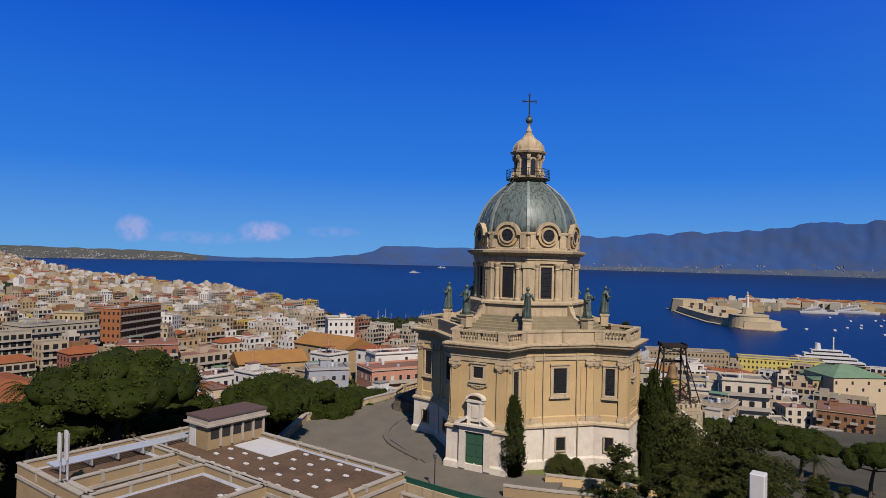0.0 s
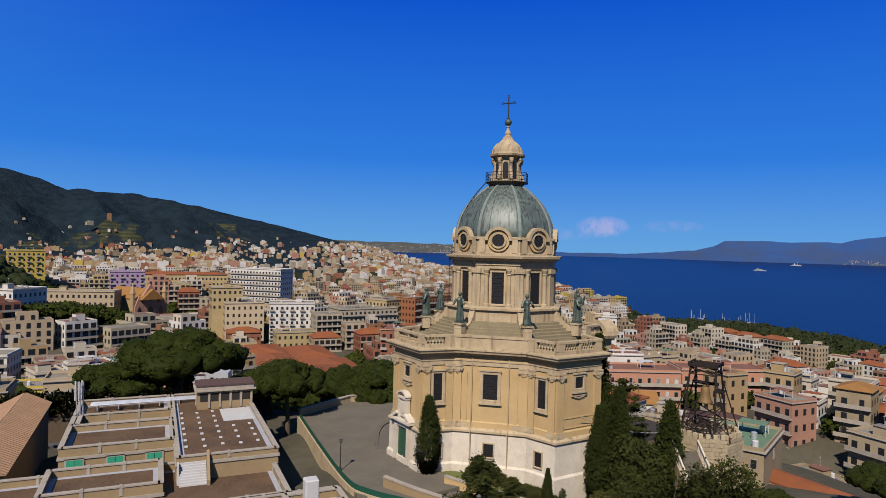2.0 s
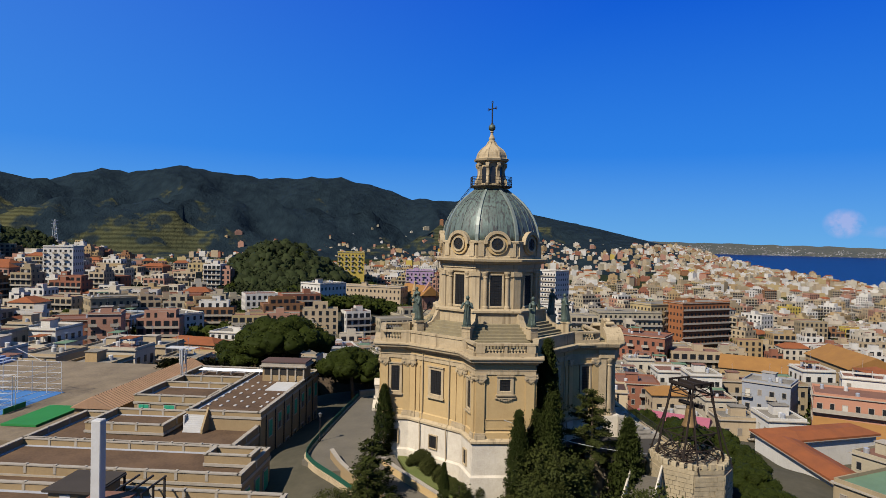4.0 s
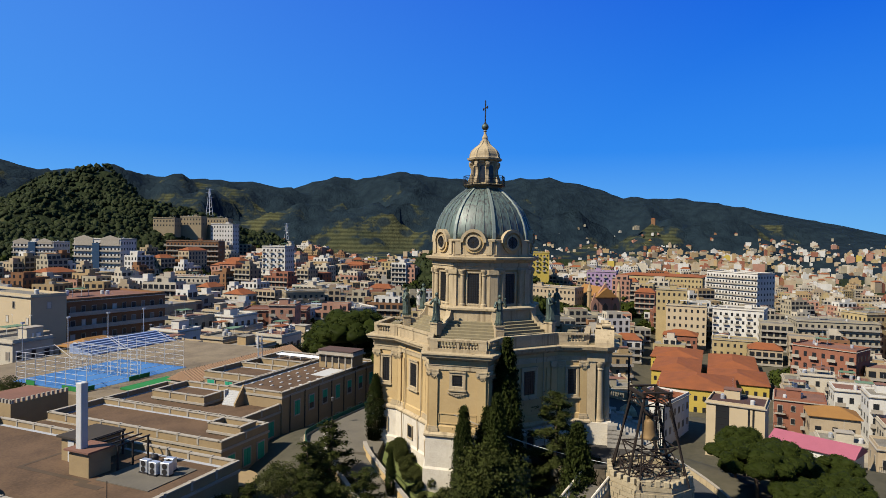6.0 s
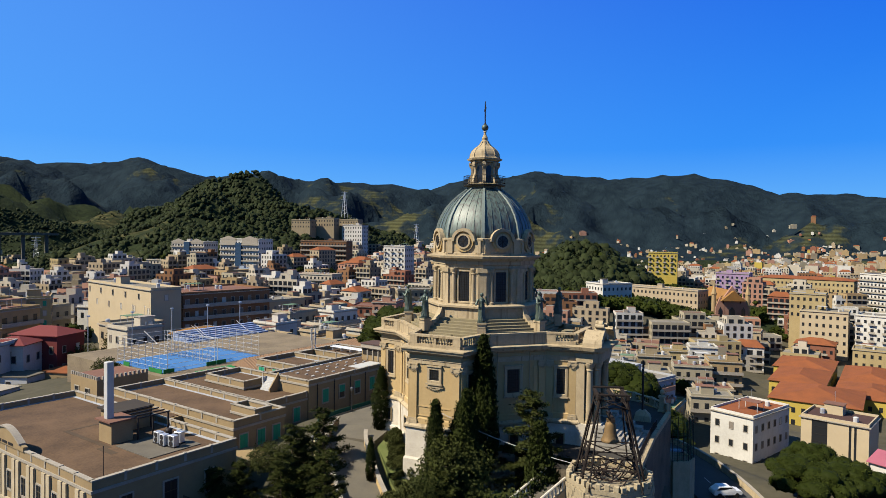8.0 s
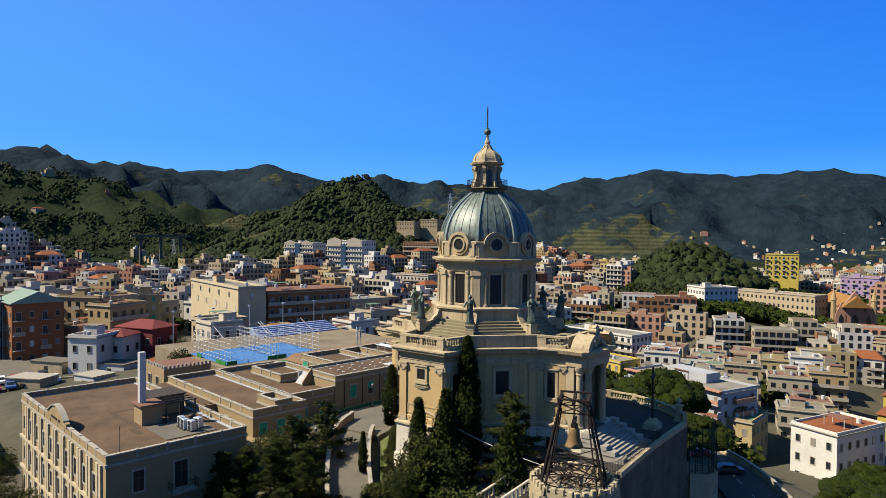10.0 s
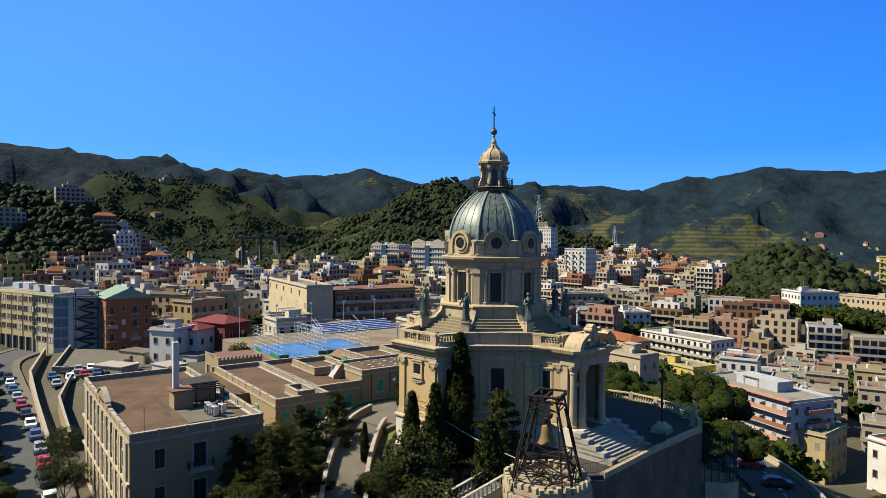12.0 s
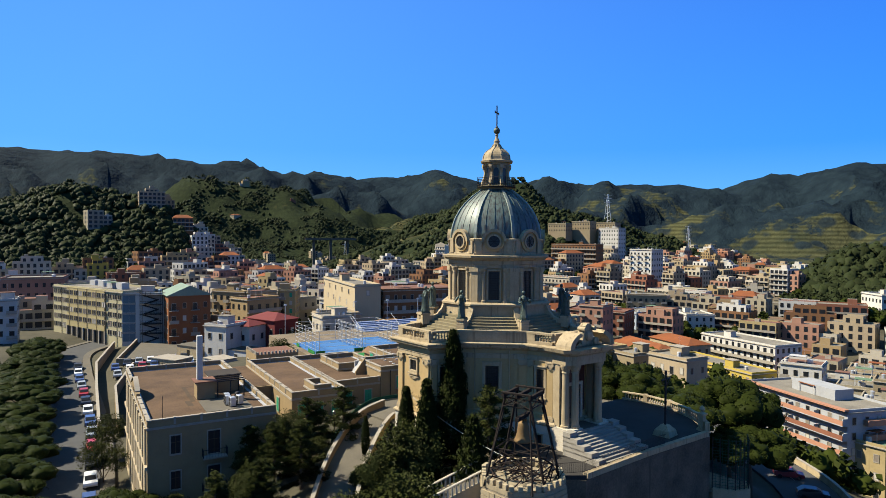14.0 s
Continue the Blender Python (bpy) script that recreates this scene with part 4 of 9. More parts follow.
part("door_frame", box(box(boxed(11.56, 11.8, -1.25, -0.95, 4.05, 8.1, arm), 11.56, 11.8, 0.95, 1.25, 4.05, 8.1, arm), 11.56, 11.8, -0.95, 0.95, 7.8, 8.1, arm), BASE_STONE, church)
for s in (-1, 1):
    for y, r in ((2.45, 12.75), (1.75, 13.35)):
        col = turned([(4.2, 0.5), (4.4, 0.5), (4.45, 0.42), (4.62, 0.4), (9.5, 0.33), (9.55, 0.42), (9.7, 0.36), (10.0, 0.5), (10.2, 0.56), (10.35, 0.56)], 20, 0, None, arm @ pose(r, y * s, 0))
        part("portico_column", col, STONE, church)
    part("portico_pier", boxed(11.45, 12.35, 2.45 * s - 0.45, 2.45 * s + 0.45, 4.2, 10.35, arm), STONE, church)
    part("portico_plinth", boxed(11.6, 13.95, 2.2 * s - 0.95, 2.2 * s + 0.95, 1.0, 4.2, arm), BASE_STONE, church)
part("portico_floor", boxed(11.6, 13.9, -1.25, 1.25, 1.0, 4.05, arm), PAVING, church)
loggia = [(11.5, -3.0), (13.2, -3.0), (13.9, -2.2), (13.9, 2.2), (13.2, 3.0), (11.5, 3.0)]
part("portico_entablature", loft(bmesh.new(), [[arm @ Vector((x, y, z)) for x, y in offset(loggia, d)] for z, d in ((10.35, 0), (10.85, 0), (10.85, 0.05), (11.25, 0.05), (11.4, 0.3), (11.55, 0.34), (11.6, 0.6), (11.95, 0.72), (12.0, 0.2))]), STONE, church)
for i in range(16):
    a, b = math.pi * i / 16, math.pi * (i + 1) / 16
    if 5 <= i <= 10:
        continue
    gb = bmesh.new()
    v = [gb.verts.new(arm @ Vector((x, r * 3.15 * math.cos(t), 11.98 + r * 1.75 * math.sin(t)))) for x in (12.2, 14.1) for r, t in ((0.86, a), (1.06, a), (1.06, b), (0.86, b))]
    for f in ((4, 5, 6, 7), (0, 3, 2, 1), (0, 1, 5, 4), (1, 2, 6, 5), (2, 3, 7, 6), (3, 0, 4, 7)):
        gb.faces.new([v[q] for q in f])
    part("gable_moulding", gb, STONE, church)
crest = bmesh.new()
shield = [(-0.75, 12.0), (0.75, 12.0), (0.9, 12.7), (0.8, 13.35), (0.45, 13.75), (0.5, 14.0), (0.2, 14.25), (-0.2, 14.25), (-0.5, 14.0), (-0.45, 13.75), (-0.8, 13.35), (-0.9, 12.7)]
loft(crest, [[arm @ Vector((x, y * k, z)) for y, z in shield] for x, k in ((12.75, 1.0), (13.35, 1.0), (13.5, 0.9))])
turned([(-0.4, 0.55), (0.3, 0.5), (0.42, 0.28)], 16, 0, crest, arm @ pose(13.35, 0, 13.0, 0, 90, 0))
for s in (-1, 1):
    turned([(-0.45, 0.34), (0.45, 0.34)], 12, 0, crest, arm @ pose(13.3, 0.95 * s, 12.5, 0, 90, 0))
    turned([(-0.45, 0.22), (0.45, 0.22)], 12, 0, crest, arm @ pose(13.3, 0.72 * s, 13.75, 0, 90, 0))
    rod(crest, arm @ Vector((13.5, 1.0 * s, 12.3)), arm @ Vector((13.6, 1.9 * s, 12.1)), 0.22, 8, 0.1)
bmesh.ops.recalc_face_normals(crest, faces=crest.faces)
part("gable_crest", crest, STONE, church, "carved stone crest on the gable")
part("portico_roof", boxed(11.6, 13.5, -2.6, 2.6, 11.98, 12.2, arm), ROOF_STONE, church)
GREY_STEP = material("grey_stone_step", (0.30, 0.275, 0.235), (0.17, 0.15, 0.125), 0.85, 0.9, 8, 0.2)
for i in range(11):
    part("portico_step", boxed(13.9, 14.25 + 0.36 * (10 - i), -2.75, 2.75, 2.0 + 0.185 * i, 2.0 + 0.185 * (i + 1), arm), GREY_STEP, church, "pale stone entrance steps")
for s in (-1, 1):
    for i in range(5):
        part("stair_block", boxed(13.6, 14.5 + 0.85 * (4 - i), 3.25 * s - 0.5, 3.25 * s + 0.5, 2.0 + 0.42 * i, 2.55 + 0.42 * i, arm), GREY_STEP, church, "stepped pale stone stair cheek")


# ---------------------------------------------------------------- statues


def statue(seed):
    rng = random.Random(seed)
    bm = bmesh.new()
    lean = rng.uniform(-0.06, 0.06)
    prof = [(0, 0.46), (0.12, 0.48), (0.5, 0.42), (1.0, 0.38), (1.4, 0.36), (1.75, 0.33), (2.05, 0.37), (2.25, 0.3), (2.36, 0.14), (2.44, 0.11)]
    rows = []
    for z, r in prof:
        row = []
        for i in range(18):
            a = 2 * math.pi * i / 18
            fold = 1 + (0.1 * math.sin(a * 5 + z * 1.4 + seed) + 0.07 * math.sin(a * 9 + z)) * (1 if z < 2 else 0.2)
            row.append((r * fold * math.cos(a) * 1.0 + lean * z, r * fold * math.sin(a) * 0.8, z))
        rows.append(row)
    loft(bm, rows)
    head = [(2.42 + 0.22 + 0.22 * math.sin(t), 0.19 * math.cos(t)) for t in np.linspace(-1.4, 1.5, 8)]
    turned(head, 12, 0, bm, Matrix.Translation((lean * 2.4, 0, 0)))
    up = rng.choice((0.3, 0.9, -0.2))
    for s in (-1, 1):
        sh = Vector((0.05 + lean * 2.2, 0.36 * s, 2.15))
        elbow = sh + Vector((0.2, 0.22 * s, -0.5))
        hand_at = elbow + Vector((0.3, -0.2 * s, up if s > 0 else 0.1))
        rod(bm, sh, elbow, 0.13, 8, 0.11)
        rod(bm, elbow, hand_at, 0.11, 8, 0.07)
    box(bm, -0.45, 0.45, -0.42, 0.42, -0.12, 0.0)
    bmesh.ops.recalc_face_normals(bm, faces=bm.faces)
    return mesh_of(bm, BRONZE, smooth=False)


for k in range(8):
    ob = new("statue", statue(k))
    ob.matrix_world = pose(0, 0, 0, 0, 0, TURN_CHURCH + 45 * k + 22.5) @ pose(8.35, 0, 14.37)
    tagged(ob, "green weathered bronze robed statue on a stone pedestal", "statue", "statues round the drum")

# ---------------------------------------------------------------- forecourt, ramp, terrace, roads


def slab(name, pts, z, thick, mat, label, category, tops=None):
    bm = bmesh.new()
    n = len(pts)
    hi = tops or [z] * n
    loft(bm, [[(x, y, h - thick) for (x, y), h in zip(pts, hi)], [(x, y, h) for (x, y), h in zip(pts, hi)]])
    bmesh.ops.recalc_face_normals(bm, faces=bm.faces)
    return tagged(new(name, mesh_of(bm, mat)), label, category, kind="structure")


COBBLE = material("cobbled_yard", (0.135, 0.118, 0.09), (0.075, 0.068, 0.055), 0.9, 0.35, 8, 0.35)
slab("forecourt", [(-24, 8), (-23, -10), (-18, -17.5), (8, -18.2), (10.5, -14.5), (9, -8), (4.5, -9.6), (0, -12.2), (-9, -9), (-13, -4), (-14, 6)], 0.45, 1.6, COBBLE, "grey cobbled forecourt beside the church", "courtyard")


def ribbon(name, line, width, thick, mat, label, category, kind="structure"):
    """A road along a line of (x, y, z)."""
    P = [Vector(p) for p in line]
    L, R = [], []
    for i, p in enumerate(P):
        d = (P[min(i + 1, len(P) - 1)] - P[max(i - 1, 0)])
        nrm = Vector((-d.y, d.x, 0)).normalized() * width / 2
        L.append(p + nrm)
        R.append(p - nrm)
    bm = bmesh.new()
    rows = [[bm.verts.new(q) for q in (l, r, r - Vector((0, 0, thick)), l - Vector((0, 0, thick)))] for l, r in zip(L, R)]
    for a, b in zip(rows, rows[1:]):
        for i in range(4):
            bm.faces.new((a[i], a[(i + 1) % 4], b[(i + 1) % 4], b[i]))
    bm.faces.new(rows[0])
    bm.faces.new(rows[-1][::-1])
    bmesh.ops.recalc_face_normals(bm, faces=bm.faces)
    ob = new(name, mesh_of(bm, mat))
    return tagged(ob, label, category, kind=kind)


ribbon("ramp", RAMP, 4.0, 2.5, COBBLE, "cobbled ramp going down between garden walls", "road")


def wall_along(name, line, height, thick, mat, label, cap=None, category="wall", kind="structure", below=2.0):
    P = [Vector(p) for p in line]
    bm = bmesh.new()
    rows = []
    for i, p in enumerate(P):
        d = (P[min(i + 1, len(P) - 1)] - P[max(i - 1, 0)])
        nrm = Vector((-d.y, d.x, 0)).normalized() * thick / 2
        up, dn = Vector((0, 0, height)), Vector((0, 0, -below))
        rows.append([bm.verts.new(q) for q in (p + nrm + dn, p - nrm + dn, p - nrm + up, p + nrm + up)])
    for a, b in zip(rows, rows[1:]):
        for i in range(4):
            bm.faces.new((a[i], a[(i + 1) % 4], b[(i + 1) % 4], b[i]))
    bm.faces.new(rows[0])
    bm.faces.new(rows[-1][::-1])
    bmesh.ops.recalc_face_normals(bm, faces=bm.faces)
    ob = new(name, mesh_of(bm, mat))
    tagged(ob, label, category, kind=kind)
    if cap:
        cp = bmesh.new()
        for a, b in zip(P, P[1:]):
            d = b - a
            m = Matrix.Translation(a + Vector((0, 0, height))) @ d.to_track_quat("X", "Z").to_matrix().to_4x4()
            box(cp, 0, d.length + 0.02, -thick / 2 - 0.06, thick / 2 + 0.06, 0.0, 0.12, m)
        part("coping", cp, cap, ob)
    return ob


def beside(line, off, lift=0.0):
    P = [Vector(p) for p in line]
    out = []
    for i, p in enumerate(P):
        d = (P[min(i + 1, len(P) - 1)] - P[max(i - 1, 0)])
        out.append(p + Vector((-d.y, d.x, 0)).normalized() * off + Vector((0, 0, lift)))
    return out


wall_along("garden_wall", beside(RAMP[5:], 2.1), 0.75, 0.3, PLASTER, "low ochre garden wall beside the ramp", COPING)
wall_along("ramp_wall", beside(RAMP, -2.1), 0.8, 0.3, CONVENT, "cream wall along the ramp", COPING, below=7)
wall_along("forecourt_wall", [(-24.2, 9, 0.3), (-23.2, -10, 0.4), (-18.2, -17.7, 0.4)], 0.8, 0.4, STONE, "pale stone parapet round the forecourt", COPING, below=5)
FENCE_LINE = smooth_line([(-18, -17.8, 0.45), (-6, -18.2, 0.45), (5, -18.3, 0.45), (8.5, -17.2, 0.4), (12.5, -13.4, 0.1), (16.8, -8.3, -0.9)])
GREEN_MESH = material("green_fence_mesh", (0.012, 0.065, 0.043), None, 0.7, 3, 20, 0.1)
wall_along("green_fence", FENCE_LINE, 0.6, 0.05, GREEN_MESH, "dark green mesh fence along the yard's edge", None, "fence", "structure", 0.0)
wall_along("yard_kerb", FENCE_LINE, 0.12, 0.4, STONE, "pale kerb under the fence", None, "kerb", below=6)
# raised pale pavement round the foot of the church
wall_along("church_kerb", smooth_line([(-15.5, 5, 0.45), (-15, -3, 0.45), (-11, -9.5, 0.45), (-4, -12.6, 0.45)]), 0.15, 0.5, PAVING, "pale curved stone kerb round the church", None, "kerb", below=1)
slab("church_pavement", [(-15.3, 6), (-14.8, -3), (-10.8, -9.3), (-3, -13.0), (-1, -8), (-8, 0), (-8, 6)], 0.55, 1.2, PAVING, "pale pavement at the foot of the church", "pavement")
slab("planting_bed", [(4.6, -9.2), (9.4, -7.2), (14, -1.5), (17.5, 4.5), (13, 9), (8, 3), (4, -6)], 0.2, 4.0, GRASS, "grassy planting bed at the church's foot", "lawn", [0.35, 0.1, -1.0, -2.6, -3.0, -0.8, 0.4])

TERRACE = [(3.6, 19.2), (-6, 17.5), (-16.4, 16.2), (-19.6, 11), (-20.8, 6.7), (-19, 1), (-8, 2), (5, 7.0), (7.5, 12), (7.0, 17.2)][::-1]
slab("terrace", [p for p in TERRACE], 2.0, 0.35, material("worn_asphalt_paving", (0.05, 0.046, 0.042), (0.028, 0.026, 0.025), 0.9, 0.4, 5, 0.2), "dark paved terrace before the church porch", "terrace")
slab("terrace_wall", offset(TERRACE, -0.12), 1.65, 19.0, material("terrace_plaster", (0.15, 0.122, 0.088), (0.042, 0.036, 0.028), 0.9, 0.3, 5, 0.3, streak=0.8, amount=0.9), "high stained retaining wall under the terrace", "retaining wall")
wall_along("terrace_edge", [(3.5, 19.1, 2.0), (-6, 17.4, 2.0), (-16.3, 16.1, 2.0)], 0.22, 0.5, STONE, "pale stone edge of the terrace", None, "kerb", below=0.3)


def railing(line, height, name, label, step=0.16):
    ob = thing(name, label, "railing")
    P = [Vector(p) for p in line]
    top = bmesh.new()
    for a, b in zip(P, P[1:]):
        for z in (0.08, height):
            rod(top, a + Vector((0, 0, z)), b + Vector((0, 0, z)), 0.025, 5)
    part("rail", top, IRON, ob)
    bar = mesh_of(rod(bmesh.new(), (0, 0, 0.05), (0, 0, height), 0.014, 4), IRON)
    for a, b in zip(P, P[1:]):
        n = int((b - a).length / step)
        for i in range(n):
            o = new("baluster", bar)
            o.parent = ob
            o.location = a + (b - a) * i / n
    return ob


railing([(6.9, 17.3, 2.0), (3.5, 18.95, 2.2), (-6, 17.25, 2.2), (-9, 16.9, 2.2)], 0.95, "iron_railing", "black iron railing on the terrace edge")


def stone_balustrade(line, label):
    ob = thing("stone_balustrade", label, "balustrade")
    P = [Vector(p) for p in line]
    for a, b in zip(P, P[1:]):
        d = b - a
        m = Matrix.Translation(a) @ pose(0, 0, 0, 0, 0, math.degrees(math.atan2(d.y, d.x)))
        part("plinth", boxed(0, d.length, -0.2, 0.2, 0, 0.2, m), STONE, ob)
        part("handrail", boxed(0, d.length, -0.22, 0.22, 0.88, 1.02, m), STONE, ob)
        part("post", boxed(-0.25, 0.25, -0.25, 0.25, 0, 1.08, m), STONE, ob)
        n = int(d.length / 0.34)
        for i in range(1, n):
            o = new("baluster", BALUSTER)
            o.parent = ob
            o.matrix_local = m @ pose(d.length * i / n, 0, 0.2)
    return ob


stone_balustrade([(-16.5, 15.9, 2.0), (-18.6, 13.4, 2.0), (-19.7, 10.8, 2.0), (-20.5, 7.5, 2.0), (-20.2, 4, 2.0), (-19, 1.2, 2.0)], "pale stone balustrade along the terrace")
NET = [(-16.7, 16.5, -4.0), (-18.6, 17.9, -4.2), (-20.8, 17.9, -4.4), (-22.6, 16.4, -4.4)]
wall_along("yard_wall", NET, 0.2, 0.4, RUBBLE, "rough stone wall below the terrace corner", None, "wall", below=8)
slab("yard", [(-16.4, 14.6), (-16.7, 16.3), (-18.6, 17.7), (-20.8, 17.7), (-22.4, 16.2), (-21.6, 12), (-19.8, 12.6)], -4.35, 6, YARD, "tan paved yard below the terrace corner", "yard")
net = thing("net_fence", "green netting on tall steel posts beside the terrace", "fence")
for a, b in zip(NET, NET[1:]):
    a, b = Vector(a), Vector(b)
    for i in range(3):
        part("post", rod(bmesh.new(), a.lerp(b, i / 3) + Vector((0, 0, 0.2)), a.lerp(b, i / 3) + Vector((0, 0, 5.6)), 0.05, 6), IRON, net)
    mesh_ = bmesh.new()
    n = int((b - a).length / 0.3)
    for i in range(n):
        rod(mesh_, a.lerp(b, i / n) + Vector((0, 0, 0.25)), a.lerp(b, i / n) + Vector((0, 0, 5.5)), 0.018, 4)
    for i in range(18):
        z = 0.3 + 0.3 * i
        rod(mesh_, a + Vector((0, 0, z)), b + Vector((0, 0, z)), 0.018, 4)
    part("netting", mesh_, GREEN_MESH, net, "green plastic netting")
# wrought iron cross on a stone foot, and a little pillar
mon = thing("iron_cross_monument", "tall black iron cross on a stone block", "monument", pose(-11.8, 14.4, 2.0, 0, 0, 15))
part("foot", loft(bmesh.new(), [[(x * s, y * s, z) for x, y in ((-1, -1), (1, -1), (1, 1), (-1, 1))] for z, s in ((0, 0.95), (0.6, 0.8), (0.9, 0.5), (1.1, 0.35))]), STONE, mon, "pale stone block")
bm = rod(bmesh.new(), (0, 0, 1.0), (0, 0, 6.8), 0.12, 8)
rod(bm, (-0.95, 0, 5.9), (0.95, 0, 5.9), 0.1, 8)
for s in (-1, 1):
    for i in range(6):
        a, b = math.pi * i / 12, math.pi * (i + 1) / 12
        rod(bm, (s * 0.7 * math.sin(a) * 1.0, 0, 5.2 + 0.6 * (1 - math.cos(a))), (s * 0.7 * math.sin(b), 0, 5.2 + 0.6 * (1 - math.cos(b))), 0.04, 5)
part("cross", bm, IRON, mon, "black iron cross")
pil = thing("stone_pillar", "small pale stone pillar at the terrace corner", "pillar", pose(-16.6, 15.2, 2.0))
part("shaft", box(box(boxed(-0.4, 0.4, -0.4, 0.4, 0, 0.25), -0.28, 0.28, -0.28, 0.28, 0.25, 1.7), -0.4, 0.4, -0.4, 0.4, 1.7, 1.9), STONE, pil)
part("urn", turned([(1.9, 0.15), (2.0, 0.12), (2.3, 0.3), (2.5, 0.26), (2.7, 0.05)], 12), STONE, pil)

# ---------------------------------------------------------------- the old tower with the bell
TOWER = (10.0, 18.7)
tower = thing("castle_tower", "weathered octagonal castle tower of pale rubble stone", "tower", pose(*TOWER, 0, 0, 0, 12))
part("tower_core", storeys(ngon(8, 3.62, 22.5), [(-16, 0.35), (-6, 0.12), (1.9, 0.0), (2.75, 0.0)]), material("mortar", (0.29, 0.24, 0.165), (0.18, 0.145, 0.1), 0.95, 1.2, 7, 0.5), tower)
RND = random.Random(5)
stones_v, stones_f = [], []
oct_pts = ngon(8, 3.68, 22.5)
count_stones = 0
blocks = []
for e in range(8):
    a, b = Vector(oct_pts[e]), Vector(oct_pts[(e + 1) % 8])
    d = (b - a)
    length = d.length
    ang = math.degrees(math.atan2(d.y, d.x))
    z = -9.0
    while z < 2.4:
        h = RND.uniform(0.3, 0.46)
        s = RND.uniform(-0.4, 0)
        while s < length:
            w = RND.uniform(0.4, 0.95)
            s0, s1 = max(0.0, s), min(length, s + w)
            if s1 - s0 > 0.15:
                grow = 0.34 * max(0, -z) / 14
                blocks.append((a, ang, s0, s1, z, min(z + h, 2.6), grow + RND.uniform(-0.03, 0.045)))
            s += w
        z += h
for a, ang, s0, s1, z0, z1, g in sorted(blocks, key=lambda q: -q[4]):
    bm = boxed(s0 + 0.015, s1 - 0.015, -0.07 - g, 0.25, z0 + 0.015, z1 - 0.015, Matrix.Translation((a.x, a.y, 0)) @ pose(0, 0, 0, 0, 0, ang))
    if count_stones < 300:
        part("stone", bm, RUBBLE, tower)
    else:
        k = len(stones_v)
        bm.verts.index_update()
        stones_v += [v.co.copy() for v in bm.verts]
        stones_f += [[k + v.index for v in f.verts] for f in bm.faces]
        bm.free()
    count_stones += 1
if stones_v:
    tagged(arrays("stonework", stones_v, stones_f, [RUBBLE], tower), kind="stuff")
for e in range(8):
    a, b = Vector(ngon(8, 3.66, 22.5)[e]), Vector(ngon(8, 3.66, 22.5)[(e + 1) % 8])
    d = b - a
    m = Matrix.Translation((a.x, a.y, 0)) @ pose(0, 0, 0, 0, 0, math.degrees(math.atan2(d.y, d.x)))
    part("parapet", boxed(0.0, d.length, 0.0, 0.4, 2.6, 2.95, m), RUBBLE, tower)
    for i in range(4):
        q = d.length * (i + 0.15) / 4
        part("merlon", boxed(q, q + 0.42, 0.01 + 0.02 * RND.random(), 0.38, 2.95, 3.35 + 0.14 * RND.random(), m, 0.03), RUBBLE, tower)
wall_along("ruined_wall", [(6.6, 15.6, -1), (6.4, 12.2, -0.4), (7.6, 9.8, -0.2)], 2.2, 0.9, RUBBLE, "ruined stub of castle wall beside the tower", None, "wall", below=8)

frame_ob = thing("bell_trestle", "rusty dark iron trestle carrying a bell on the tower", "bell frame", pose(*TOWER, 2.7, 0, 0, 30))
TOPZ = 7.1
RUSTED = material("dark_rusted_iron", (0.016, 0.013, 0.012), (0.032, 0.021, 0.015), 0.85, 2, 14, 0.2)
for sx in (-1, 1):
    for sy in (-1, 1):
        part("leg", rod(bmesh.new(), (sx * 1.6, sy * 2.6, 0), (sx * 1.25, sy * 1.05, TOPZ), 0.11, 6), RUSTED, frame_ob)
        part("leg", rod(bmesh.new(), (sx * 3.0, sy * 2.1, 0), (sx * 1.3, sy * 1.15, TOPZ - 1.2), 0.07, 6), RUSTED, frame_ob)
        part("brace", rod(bmesh.new(), (sx * 1.42, sy * 2.1, 1.3), (sx * 2.45, sy * 1.6, 1.3), 0.045, 5), RUSTED, frame_ob)
    for z in (1.2, 2.7, 6.25):
        k, q = 2.3 - 1.25 * z / TOPZ, 1.45 - 0.2 * z / TOPZ
        part("cross_beam", rod(bmesh.new(), (sx * q, -k, z), (sx * q, k, z), 0.06, 5), RUSTED, frame_ob)
    for z0, z1 in ((1.2, 2.7), (6.25, 7.0)):
        k0, k1 = 2.3 - 1.25 * z0 / TOPZ, 2.3 - 1.25 * z1 / TOPZ
        part("brace", rod(bmesh.new(), (sx * 1.38, -k0, z0), (sx * 1.35, k1, z1), 0.045, 5), RUSTED, frame_ob)
        part("brace", rod(bmesh.new(), (sx * 1.38, k0, z0), (sx * 1.35, -k1, z1), 0.06, 5), RUSTED, frame_ob)
for sy in (-1, 1):
    for z in (1.2, 2.7, 6.25):
        k = 2.3 - 1.25 * z / TOPZ
        part("cross_beam", rod(bmesh.new(), (-1.4, sy * k, z), (1.4, sy * k, z), 0.06, 5), RUSTED, frame_ob)
    for z0, z1 in ((0.1, 1.2), (1.2, 2.7), (6.25, 7.0)):
        k0, k1 = 2.3 - 1.25 * z0 / TOPZ, 2.3 - 1.25 * z1 / TOPZ
        part("brace", rod(bmesh.new(), (-1.38, sy * k0, z0), (1.35, sy * k1, z1), 0.045, 5), RUSTED, frame_ob)
        part("brace", rod(bmesh.new(), (1.38, sy * k0, z0), (-1.35, sy * k1, z1), 0.06, 5), RUSTED, frame_ob)
for q in (-1.15, 0.0, 1.15):
    part("top_beam", boxed(-1.5, 1.5, q - 0.13, q + 0.13, TOPZ - 0.1, TOPZ + 0.2, None, 0.03), RUSTED, frame_ob)
